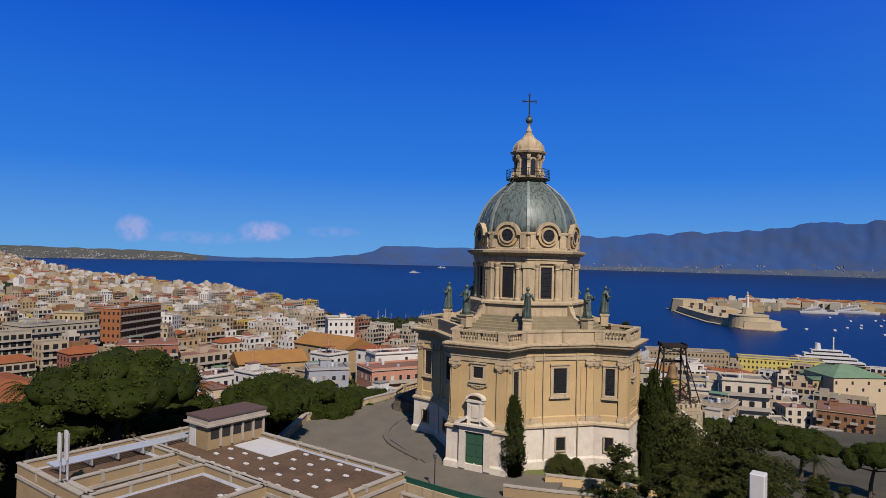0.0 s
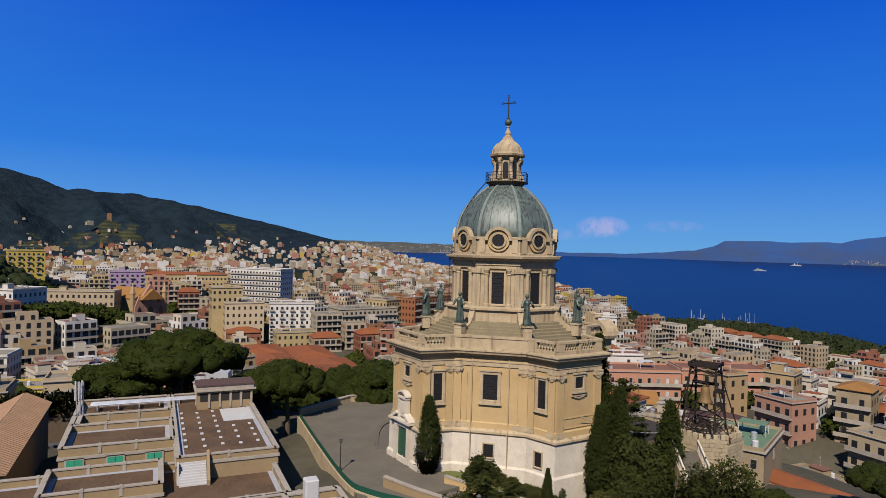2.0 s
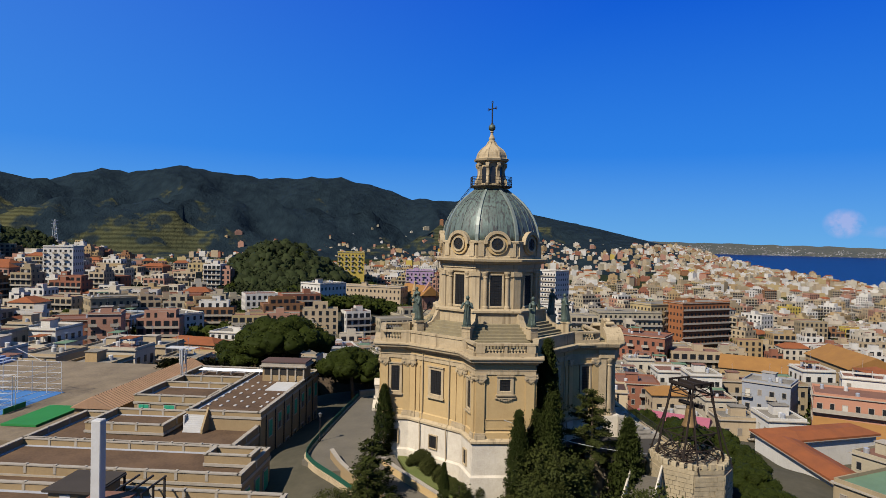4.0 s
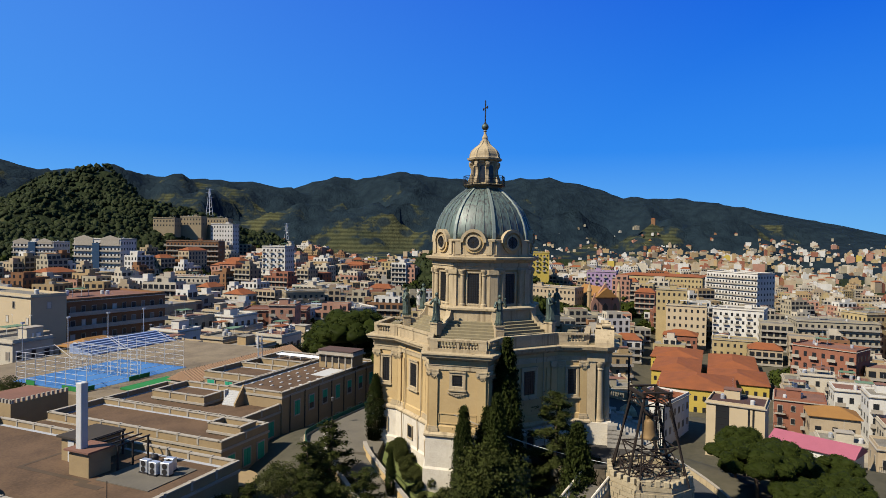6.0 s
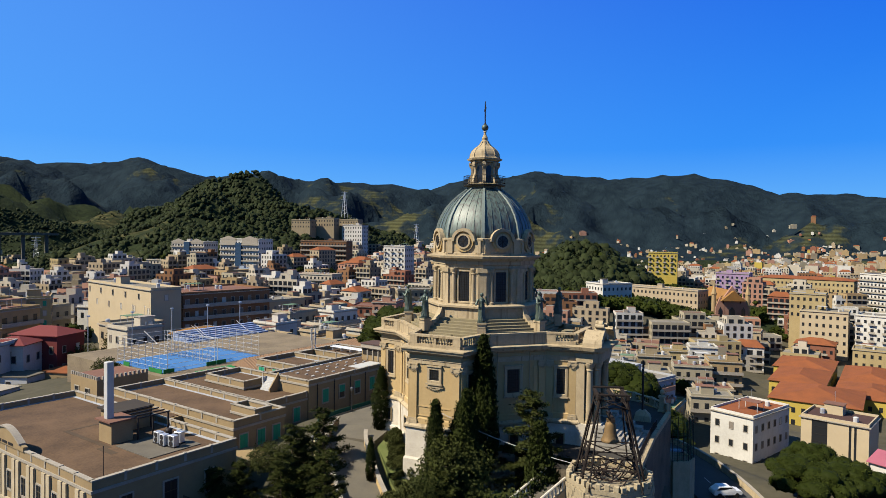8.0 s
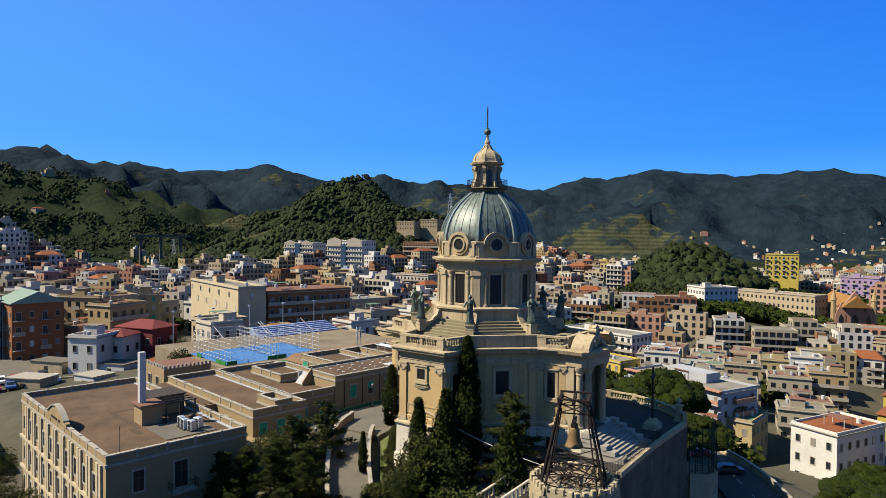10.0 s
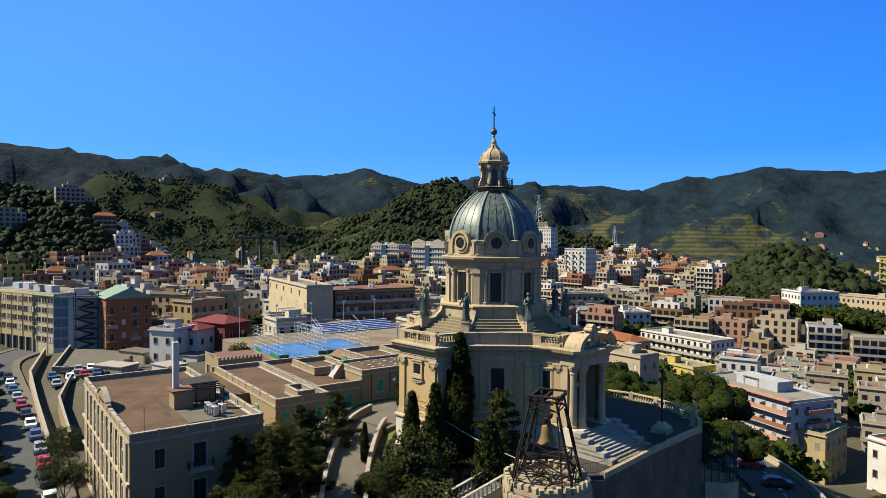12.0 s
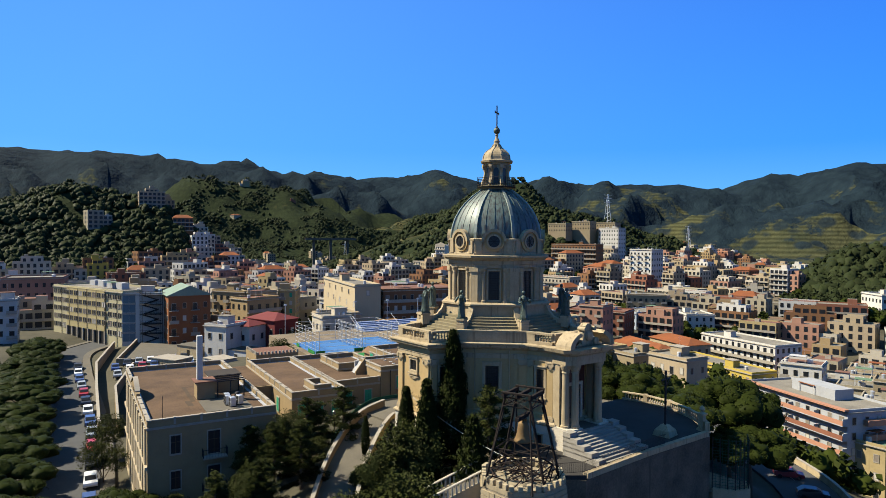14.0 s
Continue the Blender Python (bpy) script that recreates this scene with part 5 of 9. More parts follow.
for q in (-1.4, 1.4):
    part("top_beam", boxed(q - 0.1, q + 0.1, -1.3, 1.3, TOPZ + 0.2, TOPZ + 0.36, None, 0.03), RUSTED, frame_ob)
part("headstock", boxed(-1.3, 1.3, -0.16, 0.16, 5.1, 5.4), RUSTED, frame_ob)
rub = bmesh.new()
for i in range(75):
    a, r = RND.uniform(0, 6.28), RND.uniform(0.3, 3.0)
    p = Vector((r * math.cos(a), r * math.sin(a), RND.uniform(0.05, 0.5)))
    q = p + Vector((RND.uniform(-1.3, 1.3), RND.uniform(-1.3, 1.3), RND.uniform(-0.1, 0.9)))
    rod(rub, p, q, RND.uniform(0.03, 0.06), 5)
tagged(part("fallen_ironwork", rub, material("rusty_iron", (0.04, 0.026, 0.02), (0.02, 0.016, 0.014), 0.8, 3, 12, 0.2), frame_ob, "tangle of rusty scaffold rods"), kind="stuff")
bell = thing("bell", "large bronze bell hanging in the iron frame", "bell", pose(TOWER[0], TOWER[1], 2.7, 0, 0, 30))
part("bell_body", turned([(3.2, 0.74), (3.25, 0.77), (3.4, 0.68), (3.75, 0.55), (4.25, 0.47), (4.65, 0.43), (4.82, 0.34), (4.9, 0.14)], 28), BELL_METAL, bell, smooth=True)
part("clapper", rod(bmesh.new(), (0, 0, 3.1), (0, 0, 4.5), 0.09, 8), IRON, bell)
part("crown", boxed(-0.14, 0.14, -0.3, 0.3, 4.86, 5.1), BELL_METAL, bell)

# garden stair with balustrades below the tower
stair = thing("garden_stair", "curving stone garden stair with white balustrades", "stairs", pose(15.9, 12.5, 1.5, 0, 0, 64.5))
for i in range(14):
    part("step", boxed(-1.1, 1.1, 0.34 * i, 0.34 * i + 0.36, -9.0, -2.0 + 0.17 * i), PAVING, stair)
for s in (-1, 1):
    rails = rod(bmesh.new(), (1.25 * s, 0, -1.1), (1.25 * s, 4.8, 1.3), 0.1, 6)
    part("handrail", rails, BASE_STONE, stair)
    part("string_wall", loft(bmesh.new(), [[(x, 0, -9), (x, 0, -1.95), (x, 4.8, 0.42), (x, 4.8, -9)] for x in (1.1 * s, 1.42 * s)]), STONE, stair, "pale stone side wall")
    for i in range(13):
        part("baluster", turned([(0, 0.07), (0.3, 0.1), (0.7, 0.05), (0.85, 0.08)], 6, 0, None, pose(1.25 * s, 0.37 * i + 0.1, -1.95 + 0.17 * i * 1.09)), BASE_STONE, stair)

# roads round the hill
ribbon("road", EAST_ROAD, 8.5, 1.5, ROAD, "asphalt street with parked cars below the hill", "road")
ribbon("pavement", beside(EAST_ROAD, -5.2, 0.16), 1.8, 1.4, PAVING, "paved footway along the street", "pavement")
ribbon("pavement", beside(EAST_ROAD, 5.2, 0.16), 1.8, 1.4, PAVING, "paved footway along the street", "pavement")
ribbon("road", HILL_ROAD, 8.0, 1.5, ROAD, "grey asphalt road curving round the hill", "road")
wall_along("road_wall", beside(HILL_ROAD, -4.3), 0.9, 0.35, STONE, "pale parapet wall along the curving road", COPING, below=6)
mark = bmesh.new()
for a, b in list(zip(HILL_ROAD, HILL_ROAD[1:]))[::2]:
    d = b - a
    box(mark, 0, d.length * 0.7, -0.06, 0.06, 0.0, 0.012, Matrix.Translation(a) @ d.to_track_quat("X", "Z").to_matrix().to_4x4())
tagged(new("lane_marking", mesh_of(mark, WHITE)), "worn white dashes along the road", "lane marking", kind="structure")

# ---------------------------------------------------------------- convent
convent = thing("convent", "long flat-roofed cream institute building with parapets", "building")
PANE = material("window_pane", (0.016, 0.018, 0.021), None, 0.3, 2, 8, 0.0)
PANE.node_tree.nodes["Principled BSDF"].inputs["Specular IOR Level"].default_value = 0.25


def block(x0, x1, y0, y1, z0, z1, name="wing", mat=CONVENT, roof=ROOFING, lip=0.65, parapet=True):
    part(name, boxed(x0, x1, y0, y1, z0, z1 - lip), mat, convent)
    part("roof_deck", boxed(x0 + 0.3, x1 - 0.3, y0 + 0.3, y1 - 0.3, z1 - lip, z1 - lip + 0.06), roof, convent, "brown roofing felt with patches")
    if not parapet:
        return
    for a, b, c, d in ((x0, x1, y0, y0 + 0.28), (x0, x1, y1 - 0.28, y1), (x0, x0 + 0.28, y0 + 0.28, y1 - 0.28), (x1 - 0.28, x1, y0 + 0.28, y1 - 0.28)):
        p = part("parapet", boxed(a, b, c, d, z1 - lip, z1), mat, convent)
        part("coping", boxed(a - 0.07, b + 0.07, c - 0.07, d + 0.07, z1, z1 + 0.1), COPING, p)
        along_x = (b - a) > (d - c)
        n = int(max(b - a, d - c) / 2.6)
        for i in range(1, n):
            q = (a + (b - a) * i / n) if along_x else (c + (d - c) * i / n)
            pier = boxed(q - 0.12, q + 0.12, c - 0.05, d + 0.05, z1 - lip + 0.02, z1 + 0.16) if along_x else boxed(a - 0.05, b + 0.05, q - 0.12, q + 0.12, z1 - lip + 0.02, z1 + 0.16)
            part("pier", pier, COPING, p)
    # pale flashing inside the parapet
    for a, b, c, d in ((x0 + 0.28, x1 - 0.28, y0 + 0.28, y0 + 0.7), (x0 + 0.28, x1 - 0.28, y1 - 0.7, y1 - 0.28), (x0 + 0.28, x0 + 0.7, y0 + 0.7, y1 - 0.7), (x1 - 0.7, x1 - 0.28, y0 + 0.7, y1 - 0.7)):
        part("flashing", boxed(a, b, c, d, z1 - lip + 0.06, z1 - lip + 0.085), FLASHING, convent, "pale waterproofing strip")
    part("band", box(box(box(boxed(x0 - 0.1, x1 + 0.1, y0 - 0.1, y0, z1 - lip - 0.35, z1 - lip - 0.1), x0 - 0.1, x1 + 0.1, y1, y1 + 0.1, z1 - lip - 0.35, z1 - lip - 0.1),
                         x0 - 0.1, x0, y0, y1, z1 - lip - 0.35, z1 - lip - 0.1), x1, x1 + 0.1, y0, y1, z1 - lip - 0.35, z1 - lip - 0.1), COPING, convent, "pale cornice band")


FLASHING = material("pale_flashing", (0.33, 0.345, 0.38), (0.22, 0.22, 0.24), 0.6, 1.0, 6, 0.05)


BROWN_FRAME = material("brown_window_frame", (0.09, 0.07, 0.05), None, 0.6, 3, 9, 0.0)


def opening(x, y, z, w, h, way, parent, shutters=None, frame_mat=COPING, sill=True):
    """A window on a wall that looks the given way (degrees), at the wall's face."""
    m = pose(x, y, z, 0, 0, way)
    fr = bmesh.new()
    f = 0.14
    for a, b, c, d in ((-w / 2 - f, -w / 2, -f, h + f), (w / 2, w / 2 + f, -f, h + f), (-w / 2, w / 2, h, h + f), (-w / 2 - 0.1, w / 2 + 0.1, -f - 0.05, 0)):
        box(fr, -0.05, 0.1, a, b, c, d, m)
    win = part("window", fr, frame_mat, parent)
    part("pane", boxed(-0.04, 0.03, -w / 2, w / 2, 0, h, m), PANE, win)
    part("mullion", box(boxed(0.03, 0.06, -0.03, 0.03, 0, h, m), 0.03, 0.06, -w / 2, w / 2, h * 0.62, h * 0.62 + 0.05, m), BROWN_FRAME, win)
    if shutters is not None:
        for s in (-1, 1):
            part("shutter", boxed(0.07, 0.12, min(0.02 * s, w / 2 * s), max(0.02 * s, w / 2 * s), h * 0.0 + (0.0 if shutters > 0.5 else h * 0.45), h, m), SHUTTER, win, "green louvred shutter")
    return win


block(21.2, 35.3, -48, -15.5, -12, 2.35)                                     # south-east wing
block(10.5, 17.7, -45.5, -20.6, -9, 2.35)                                    # middle wing
block(17.7, 21.2, -46, -30, -9, 2.1, parapet=False)
block(0.4, 10.5, -45.5, -24.2, -8, 2.35)
block(-19.5, 3.6, -32.2, -24.0, -6, 3.75, lip=0.35)                          # north wing, raised
block(-9.3, -2.0, -41.2, -32.2, -6, 3.75)                                    # two short wings beside the light well
block(-19.5, -12.9, -41.2, -32.2, -6, 3.75)
part("light_well_floor", boxed(-12.9, -9.3, -41.2, -32.2, -6, 0.5), ROOFING, convent)
block(-12.9, -9.3, -41.2, -40.4, -6, 3.75)
block(0.8, 6.6, -41.6, -33.2, 1.7, 2.9)                                      # raised terraces on the middle wing
block(12.2, 14.6, -25.2, -20.9, 1.7, 2.9)
flight = part("roof_stair", boxed(1.9, 4.4, -32.15, -32.0, 1.7, 3.4), WHITE, convent, "white painted stair up to the higher roof")
for i in range(9):
    part("tread", boxed(3.62, 4.9 - 0.14 * i, -32.0, -29.9, 1.71 + 0.18 * i, 1.71 + 0.18 * (i + 1)), WHITE, flight)
part("stair_cheek", loft(bmesh.new(), [[(x, y, z) for x, z in ((3.62, 1.7), (5.2, 1.7), (5.2, 2.2), (3.62, 4.2))] for y in (-29.88, -29.66)]), CONVENT, convent)
part("white_roof_patch", boxed(-12.3, -7.5, -27.5, -24.5, 3.47, 3.53), WHITE, convent, "white painted roof patch")
for i in range(7):
    for j in range(5):
        x, y = -11.7 + i * 1.95 + (0.25 if j % 2 else 0), -31.3 + j * 1.52
        if x > -7.2 or y < -27.8:
            part("roof_light", boxed(x - 0.22, x + 0.22, y - 0.14, y + 0.14, 3.46, 3.56, None, 0.02), WHITE, convent)
for j in range(6):
    part("roof_light", boxed(-4.2, -3.8, -40.2 + j * 1.4, -39.9 + j * 1.4, 3.15, 3.24, None, 0.02), WHITE, convent)
# patched felt and a pale slab on the big roof
OLD_FELT = material("older_roofing_felt", (0.085, 0.06, 0.04), (0.05, 0.036, 0.026), 0.92, 0.5, 5, 0.15)
for a, b, c, d in ((28.9, 29.4, -33.0, -24.5), (23.0, 29.4, -33.4, -33.0), (29.4, 30.1, -25.2, -22.4)):
    part("felt_seam", boxed(a, b, c, d, 1.765, 1.775), OLD_FELT, convent)
part("lightning_rod", rod(bmesh.new(), (33.6, -17.0, 1.75), (33.6, -17.0, 4.6), 0.035, 5), IRON, convent)
# arched pediment with its band of lettering over the street front
arched = loft(bmesh.new(), [[(x, -31.75 + y, z) for y, z in [(3.9, 2.3), (-3.9, 2.3), (-3.9, 2.75)] + [(-3.3 + 6.6 * i / 12, 2.85 + 1.15 * math.sin(math.pi * i / 12)) for i in range(13)] + [(3.9, 2.75)]] for x in (35.0, 35.42)])
bmesh.ops.recalc_face_normals(arched, faces=arched.faces)
arched = part("street_pediment", arched, CONVENT, convent, "cream arched pediment")
part("pediment_rim", loft(bmesh.new(), [[(x, -31.75 - 3.3 + 6.6 * i / 12, 2.85 + 1.15 * math.sin(math.pi * i / 12) + z) for x, z in ((34.95, 0.0), (35.55, 0.0), (35.55, 0.14), (34.95, 0.14))] for i in range(13)]), COPING, arched)
for k in range(3):
    part("lettering", boxed(35.42, 35.45, -33.6 + 1.3 * k, -32.6 + 1.3 * k, 2.45, 2.7), IRON, arched)
# roof hut with its row of windows
hx0, hx1, hy0, hy1 = -15.6, -12.8, -29.7, -24.0
part("roof_hut", boxed(hx0, hx1, hy0, hy1, 3.4, 5.4), CONVENT, convent, "cream roof hut with grilled windows")
part("hut_cornice", box(boxed(hx0 - 0.35, hx1 + 0.35, hy0 - 0.3, hy1 + 0.3, 5.4, 5.55), hx0 - 0.1, hx1 + 0.1, hy0 - 0.1, hy1 + 0.1, 5.55, 5.95), COPING, convent)
part("hut_roof", boxed(hx0 - 0.2, hx1 + 0.2, hy0 - 0.15, hy1 + 0.15, 5.95, 6.1), material("dark_brown_roofing", (0.075, 0.055, 0.05), (0.11, 0.05, 0.042), 0.9, 1, 6, 0.1), convent)
for i in range(5):
    y = hy0 + 0.65 + i * 1.09
    part("hut_window", boxed(hx1 - 0.02, hx1 + 0.03, y - 0.38, y + 0.38, 4.3, 5.15), GRILLE, convent)
    part("hut_pilaster", boxed(hx1, hx1 + 0.1, y + 0.45, y + 0.64, 3.6, 5.4), COPING, convent)
part("hut_door", boxed(hx1 - 2.6, hx1 - 1.7, hy0 - 0.04, hy0 + 0.02, 3.5, 5.4), WHITE, convent)
# penthouse with the tall white flue
part("penthouse", boxed(22.8, 26.4, -31.5, -28.2, 1.7, 3.9), CONVENT, convent)
part("penthouse_roof", boxed(22.5, 26.7, -31.8, -27.9, 3.9, 4.08), material("dark_felt", (0.05, 0.042, 0.036), None, 0.9, 0.5, 5, 0.1), convent, "dark felted roof")
part("penthouse", boxed(26.4, 28.6, -27.6, -25.2, 1.7, 3.9), CONVENT, convent)
part("penthouse_roof", boxed(26.2, 28.9, -27.9, -24.9, 3.9, 4.05), FLAT_RED, convent, "red-brown roof slab")
for px, py in ((22.9, -27.8), (22.9, -24.6), (26.2, -24.6), (24.6, -24.6)):
    part("pergola_post", boxed(px - 0.07, px + 0.07, py - 0.07, py + 0.07, 1.7, 3.9), IRON, convent)
for py in (-27.8, -26.7, -25.6, -24.6):
    part("pergola_beam", boxed(22.7, 26.3, py - 0.06, py + 0.06, 3.9, 4.02), IRON, convent)
part("roof_slab", boxed(23.2, 28.6, -24.4, -18.4, 1.765, 1.84), PAVING, convent, "worn slab under the cooling plant")
part("flue", boxed(27.72, 28.42, -27.05, -26.35, 4.0, 9.75, None, 0.05), WHITE, convent, "tall white square flue")
part("penthouse_door", boxed(26.42, 26.46, -30.6, -29.8, 1.75, 3.7), WHITE, convent)
part("penthouse_window", boxed(26.42, 26.46, -29.2, -28.4, 2.5, 3.6), PANE, convent)
unit = thing("air_conditioner", "pale air conditioning unit on the institute roof", "air conditioner", pose(25.6, -21.9, 1.84), "cooling plant")
part("casing", boxed(-0.3, 0.3, -0.45, 0.45, 0.1, 1.15, None, 0.03), METAL, unit)
for z in (0.38, 0.88):
    part("fan", turned([(0.0, 0.23), (0.04, 0.25), (0.05, 0.06)], 16, 0, None, pose(0.3, 0, z, 0, 90, 0)), IRON, unit)
part("stand", boxed(-0.35, 0.35, -0.5, 0.5, 0, 0.1), IRON, unit)
for i, (dx, dy) in enumerate(((0.1, 1.15), (-0.2, 2.2), (-1.2, 1.6))):
    copy_thing(unit, pose(25.6 + dx, -21.9 + dy, 1.84, 0, 0, 8 * i))
tank = thing("water_tank", "dark round tank on the institute roof", "tank", pose(24.2, -22.4, 1.84))
part("vessel", turned([(0, 0.35), (0.9, 0.35), (1.05, 0.25), (1.1, 0.1)], 18), IRON, tank)
part("pipe", rod(bmesh.new(), (0.6, 0, 0.3), (1.3, 0.9, 0.15), 0.05), METAL, tank)
CREAM_TRIM = material("cream_trim", (0.42, 0.35, 0.24), (0.28, 0.22, 0.14), 0.85, 0.8, 7, 0.15, streak=0.4)
# windows of the institute
for k in range(10):
    y = -46.2 + k * 3.05
    for z in (-1.8, -5.6, -9.4):
        opening(35.3, y, z, 0.85, 1.7, 0, convent, None)
    for dy in (1.1, 1.95):
        part("wall_pilaster", boxed(35.3, 35.5, y + dy - 0.3, y + dy + 0.3, -11.5, 1.3), CREAM_TRIM, convent)
part("base_band", boxed(35.3, 35.55, -48, -15.5, -12, -10.8), CREAM_TRIM, convent)
part("storey_band", boxed(35.3, 35.56, -48, -15.5, -3.0, -2.7), CREAM_TRIM, convent)
part("storey_band", boxed(35.3, 35.56, -48, -15.5, -6.8, -6.5), CREAM_TRIM, convent)
for x, z, w in ((24.2, -1.8, 1.0), (24.2, -5.8, 1.0), (28.3, -2.2, 1.3), (28.3, -6.2, 1.3), (32.4, -1.6, 1.0), (32.4, -5.6, 1.0), (24.2, -9.4, 1.0), (32.4, -9.4, 1.0)):
    opening(x, -15.5, z, w, 2.0 if w < 1.2 else 2.6, 90, convent, None)
for z in (-2.4, -6.4):
    part("balcony", boxed(27.0, 29.6, -15.5, -14.4, z - 0.15, z + 0.02), COPING, convent)
    bm = bmesh.new()
    for a, b in (((27, -14.4), (29.6, -14.4)), ((27, -15.5), (27, -14.4)), ((29.6, -15.5), (29.6, -14.4))):
        rod(bm, (*a, z + 0.95), (*b, z + 0.95), 0.03)
        for i in range(9):
            p = (a[0] + (b[0] - a[0]) * i / 8, a[1] + (b[1] - a[1]) * i / 8)
            rod(bm, (*p, z), (*p, z + 0.95), 0.015, 4)
    part("balcony_railing", bm, IRON, convent)
for i, x in enumerate((5.5, 8.5, 11.8, 14.0, 16.4)):
    wall_y = -24.2 if x < 10.5 else -20.6
    opening(x, wall_y, -1.0, 1.0, 1.7, 90, convent, 1.0)
    if i % 2:
        opening(x, wall_y, -4.6, 0.9, 1.4, 90, convent, 0.0)
for i in range(6):
    opening(17.7, -44 + i * 3.4, -1.4, 1.0, 1.8, 0, convent, 1.0 if i % 2 else None)
for i in range(7):
    x = -18 + i * 3.1
    opening(x, -24.0, 0.5, 1.0, 1.7, 90, convent, 0.2 if i % 3 else 1.0)
    opening(x, -24.0, -3.4, 1.0, 1.7, 90, convent, None)
    part("down_pipe", rod(bmesh.new(), (x + 1.5, -23.9, -5), (x + 1.5, -23.9, 3.2), 0.06), IRON, convent)
for i in range(3):
    opening(-2.0, -40 + i * 3.1, 1.5, 1.2, 1.2, 0, convent, 1.0)
    opening(-9.3, -39.5 + i * 3.1, 1.4, 1.0, 1.2, 180, convent, None)
# rounded bastion beside the ramp
part("bastion", turned([(-9, 2.2), (-1.2, 2.2), (-1.1, 2.4), (-0.9, 2.4), (-0.9, 2.15)], 28, 0, None, pose(18.0, -19.0, 0.1)), CONVENT, convent, "rounded cream bastion")
# telephone masts and pipes on the roof
mast = thing("antenna_mast", "steel mast with white phone antenna panels", "antenna", pose(-13.0, -40.6, 3.7))
for p in ((0.3, 0), (-0.3, 0.2), (0, -0.35)):
    part("pole", rod(bmesh.new(), (*p, 0), (*p, 3.4), 0.06), METAL, mast)
    part("panel", boxed(p[0] - 0.12, p[0] + 0.12, p[1] - 0.2, p[1] - 0.08, 1.6, 3.5), WHITE, mast, "white antenna panel")
for i in range(5):
    part("rung", rod(bmesh.new(), (0.3, 0, 0.4 + 0.6 * i), (-0.3, 0.2, 0.6 + 0.6 * i), 0.03), METAL, mast)
pipes = thing("roof_pipes", "bundle of grey pipes along the institute roof", "pipes", pose(-17.5, -40, 3.4))
for i in range(4):
    part("pipe", rod(bmesh.new(), (0.4 * i, 0, 0.5), (0.4 * i, 11.5, 0.5), 0.1, 8), METAL, pipes)
for i in range(6):
    part("support", boxed(-0.2, 1.4, 0.6 + 2 * i, 0.7 + 2 * i, 0.0, 0.4), METAL, pipes)
# old wing with a long tiled roof
FADED_TILES = material("faded_clay_tiles", (0.30, 0.185, 0.115), (0.19, 0.12, 0.075), 0.9, 0.8, 6, 0.3)
tiled = thing("tiled_wing", "old low wing with a long faded tiled roof", "building")
part("wall", boxed(-31, -5, -50.5, -45.6, -7, 1.2), CONVENT, tiled)
part("roof", loft(bmesh.new(), [[(x, y, z) for y, z in ((-50.9, 1.15), (-45.3, 1.15), (-48.0, 2.5), (-48.2, 2.5))] for x in (-31.4, -4.6)]), FADED_TILES, tiled, "faded clay tile roof")
rib = mesh_of(turned([(-1.52, 0.11), (1.52, 0.11)], 6), FADED_TILES)
for i in range(48):
    for sy, tilt in ((-46.65, 63.0), (-49.5, -63.0)):
        o = new("roof_tile", rib)
        o.parent, o.matrix_local = tiled, pose(-31.1 + 0.555 * i, sy, 1.84, tilt, 0, 0)
for i in range(5):
    opening(-5.0, -49.5 + i * 0.9, -3.2, 0.5, 1.0, 0, tiled)
old = thing("crenellated_house", "small cream house with a toothed parapet", "house")
part("wall", boxed(5, 13, -67, -59, -8, 0.6), CONVENT, old)
part("roof", boxed(5.3, 12.7, -66.7, -59.3, 0.6, 0.66), FLAT_RED, old, "red tiled terrace")
for i in range(12):
    part("merlon", boxed(13 - 0.3, 13, -67 + i * 0.68, -66.65 + i * 0.68, 0.6, 1.1), COPING, old)
    part("merlon", boxed(5 + i * 0.68, 5.35 + i * 0.68, -59.3, -59, 0.6, 1.1), COPING, old)
for i in range(2):
    opening(13, -65 + i * 3.2, -3.2, 1.1, 2.2, 0, old)
# sports courts
slab("sports_court", [(2, -53), (2, -92), (-42, -92), (-42, -53)], -0.9, 6, YARD, "pale concrete sports yard", "sports ground")
slab("court_surface", [(0.5, -62), (0.5, -78), (-20, -78), (-20, -62)], -0.88, 0.02, BLUE_COURT, "blue painted sports court", "sports court", [-0.86] * 4)
stand = thing("grandstand", "low pale blue painted spectator steps beside the court", "grandstand", pose(0, 0, 0))
STEP_BLUE = material("pale_blue_step", (0.20, 0.25, 0.38), (0.13, 0.17, 0.27), 0.7, 0.4, 5, 0.05)
for i in range(6):
    part("step", boxed(-41, -20, -85.6 - 1.05 * (i + 1), -85.6 - 1.05 * i, -0.9, -0.6 + 0.3 * i), STEP_BLUE, stand)
slab("green_mat", [(-3, -54), (-3, -58.5), (-12, -58.5), (-12, -54)], -0.6, 0.25, GREEN_COURT, "green artificial turf mat", "artificial turf")
boards = thing("court_boards", "short green boards along the court's edge", "boards")
for i in (0, 1, 5):
    part("board", boxed(0.75, 0.83, -62 - 2.0 * (i + 1) + 0.04, -62 - 2.0 * i - 0.04, -0.86, -0.15), GREEN_COURT, boards)
for i in (0, 4, 5):
    part("board", boxed(0.7 - 2.05 * (i + 1) + 0.04, 0.7 - 2.05 * i - 0.04, -61.8, -61.72, -0.86, -0.15), GREEN_COURT, boards)
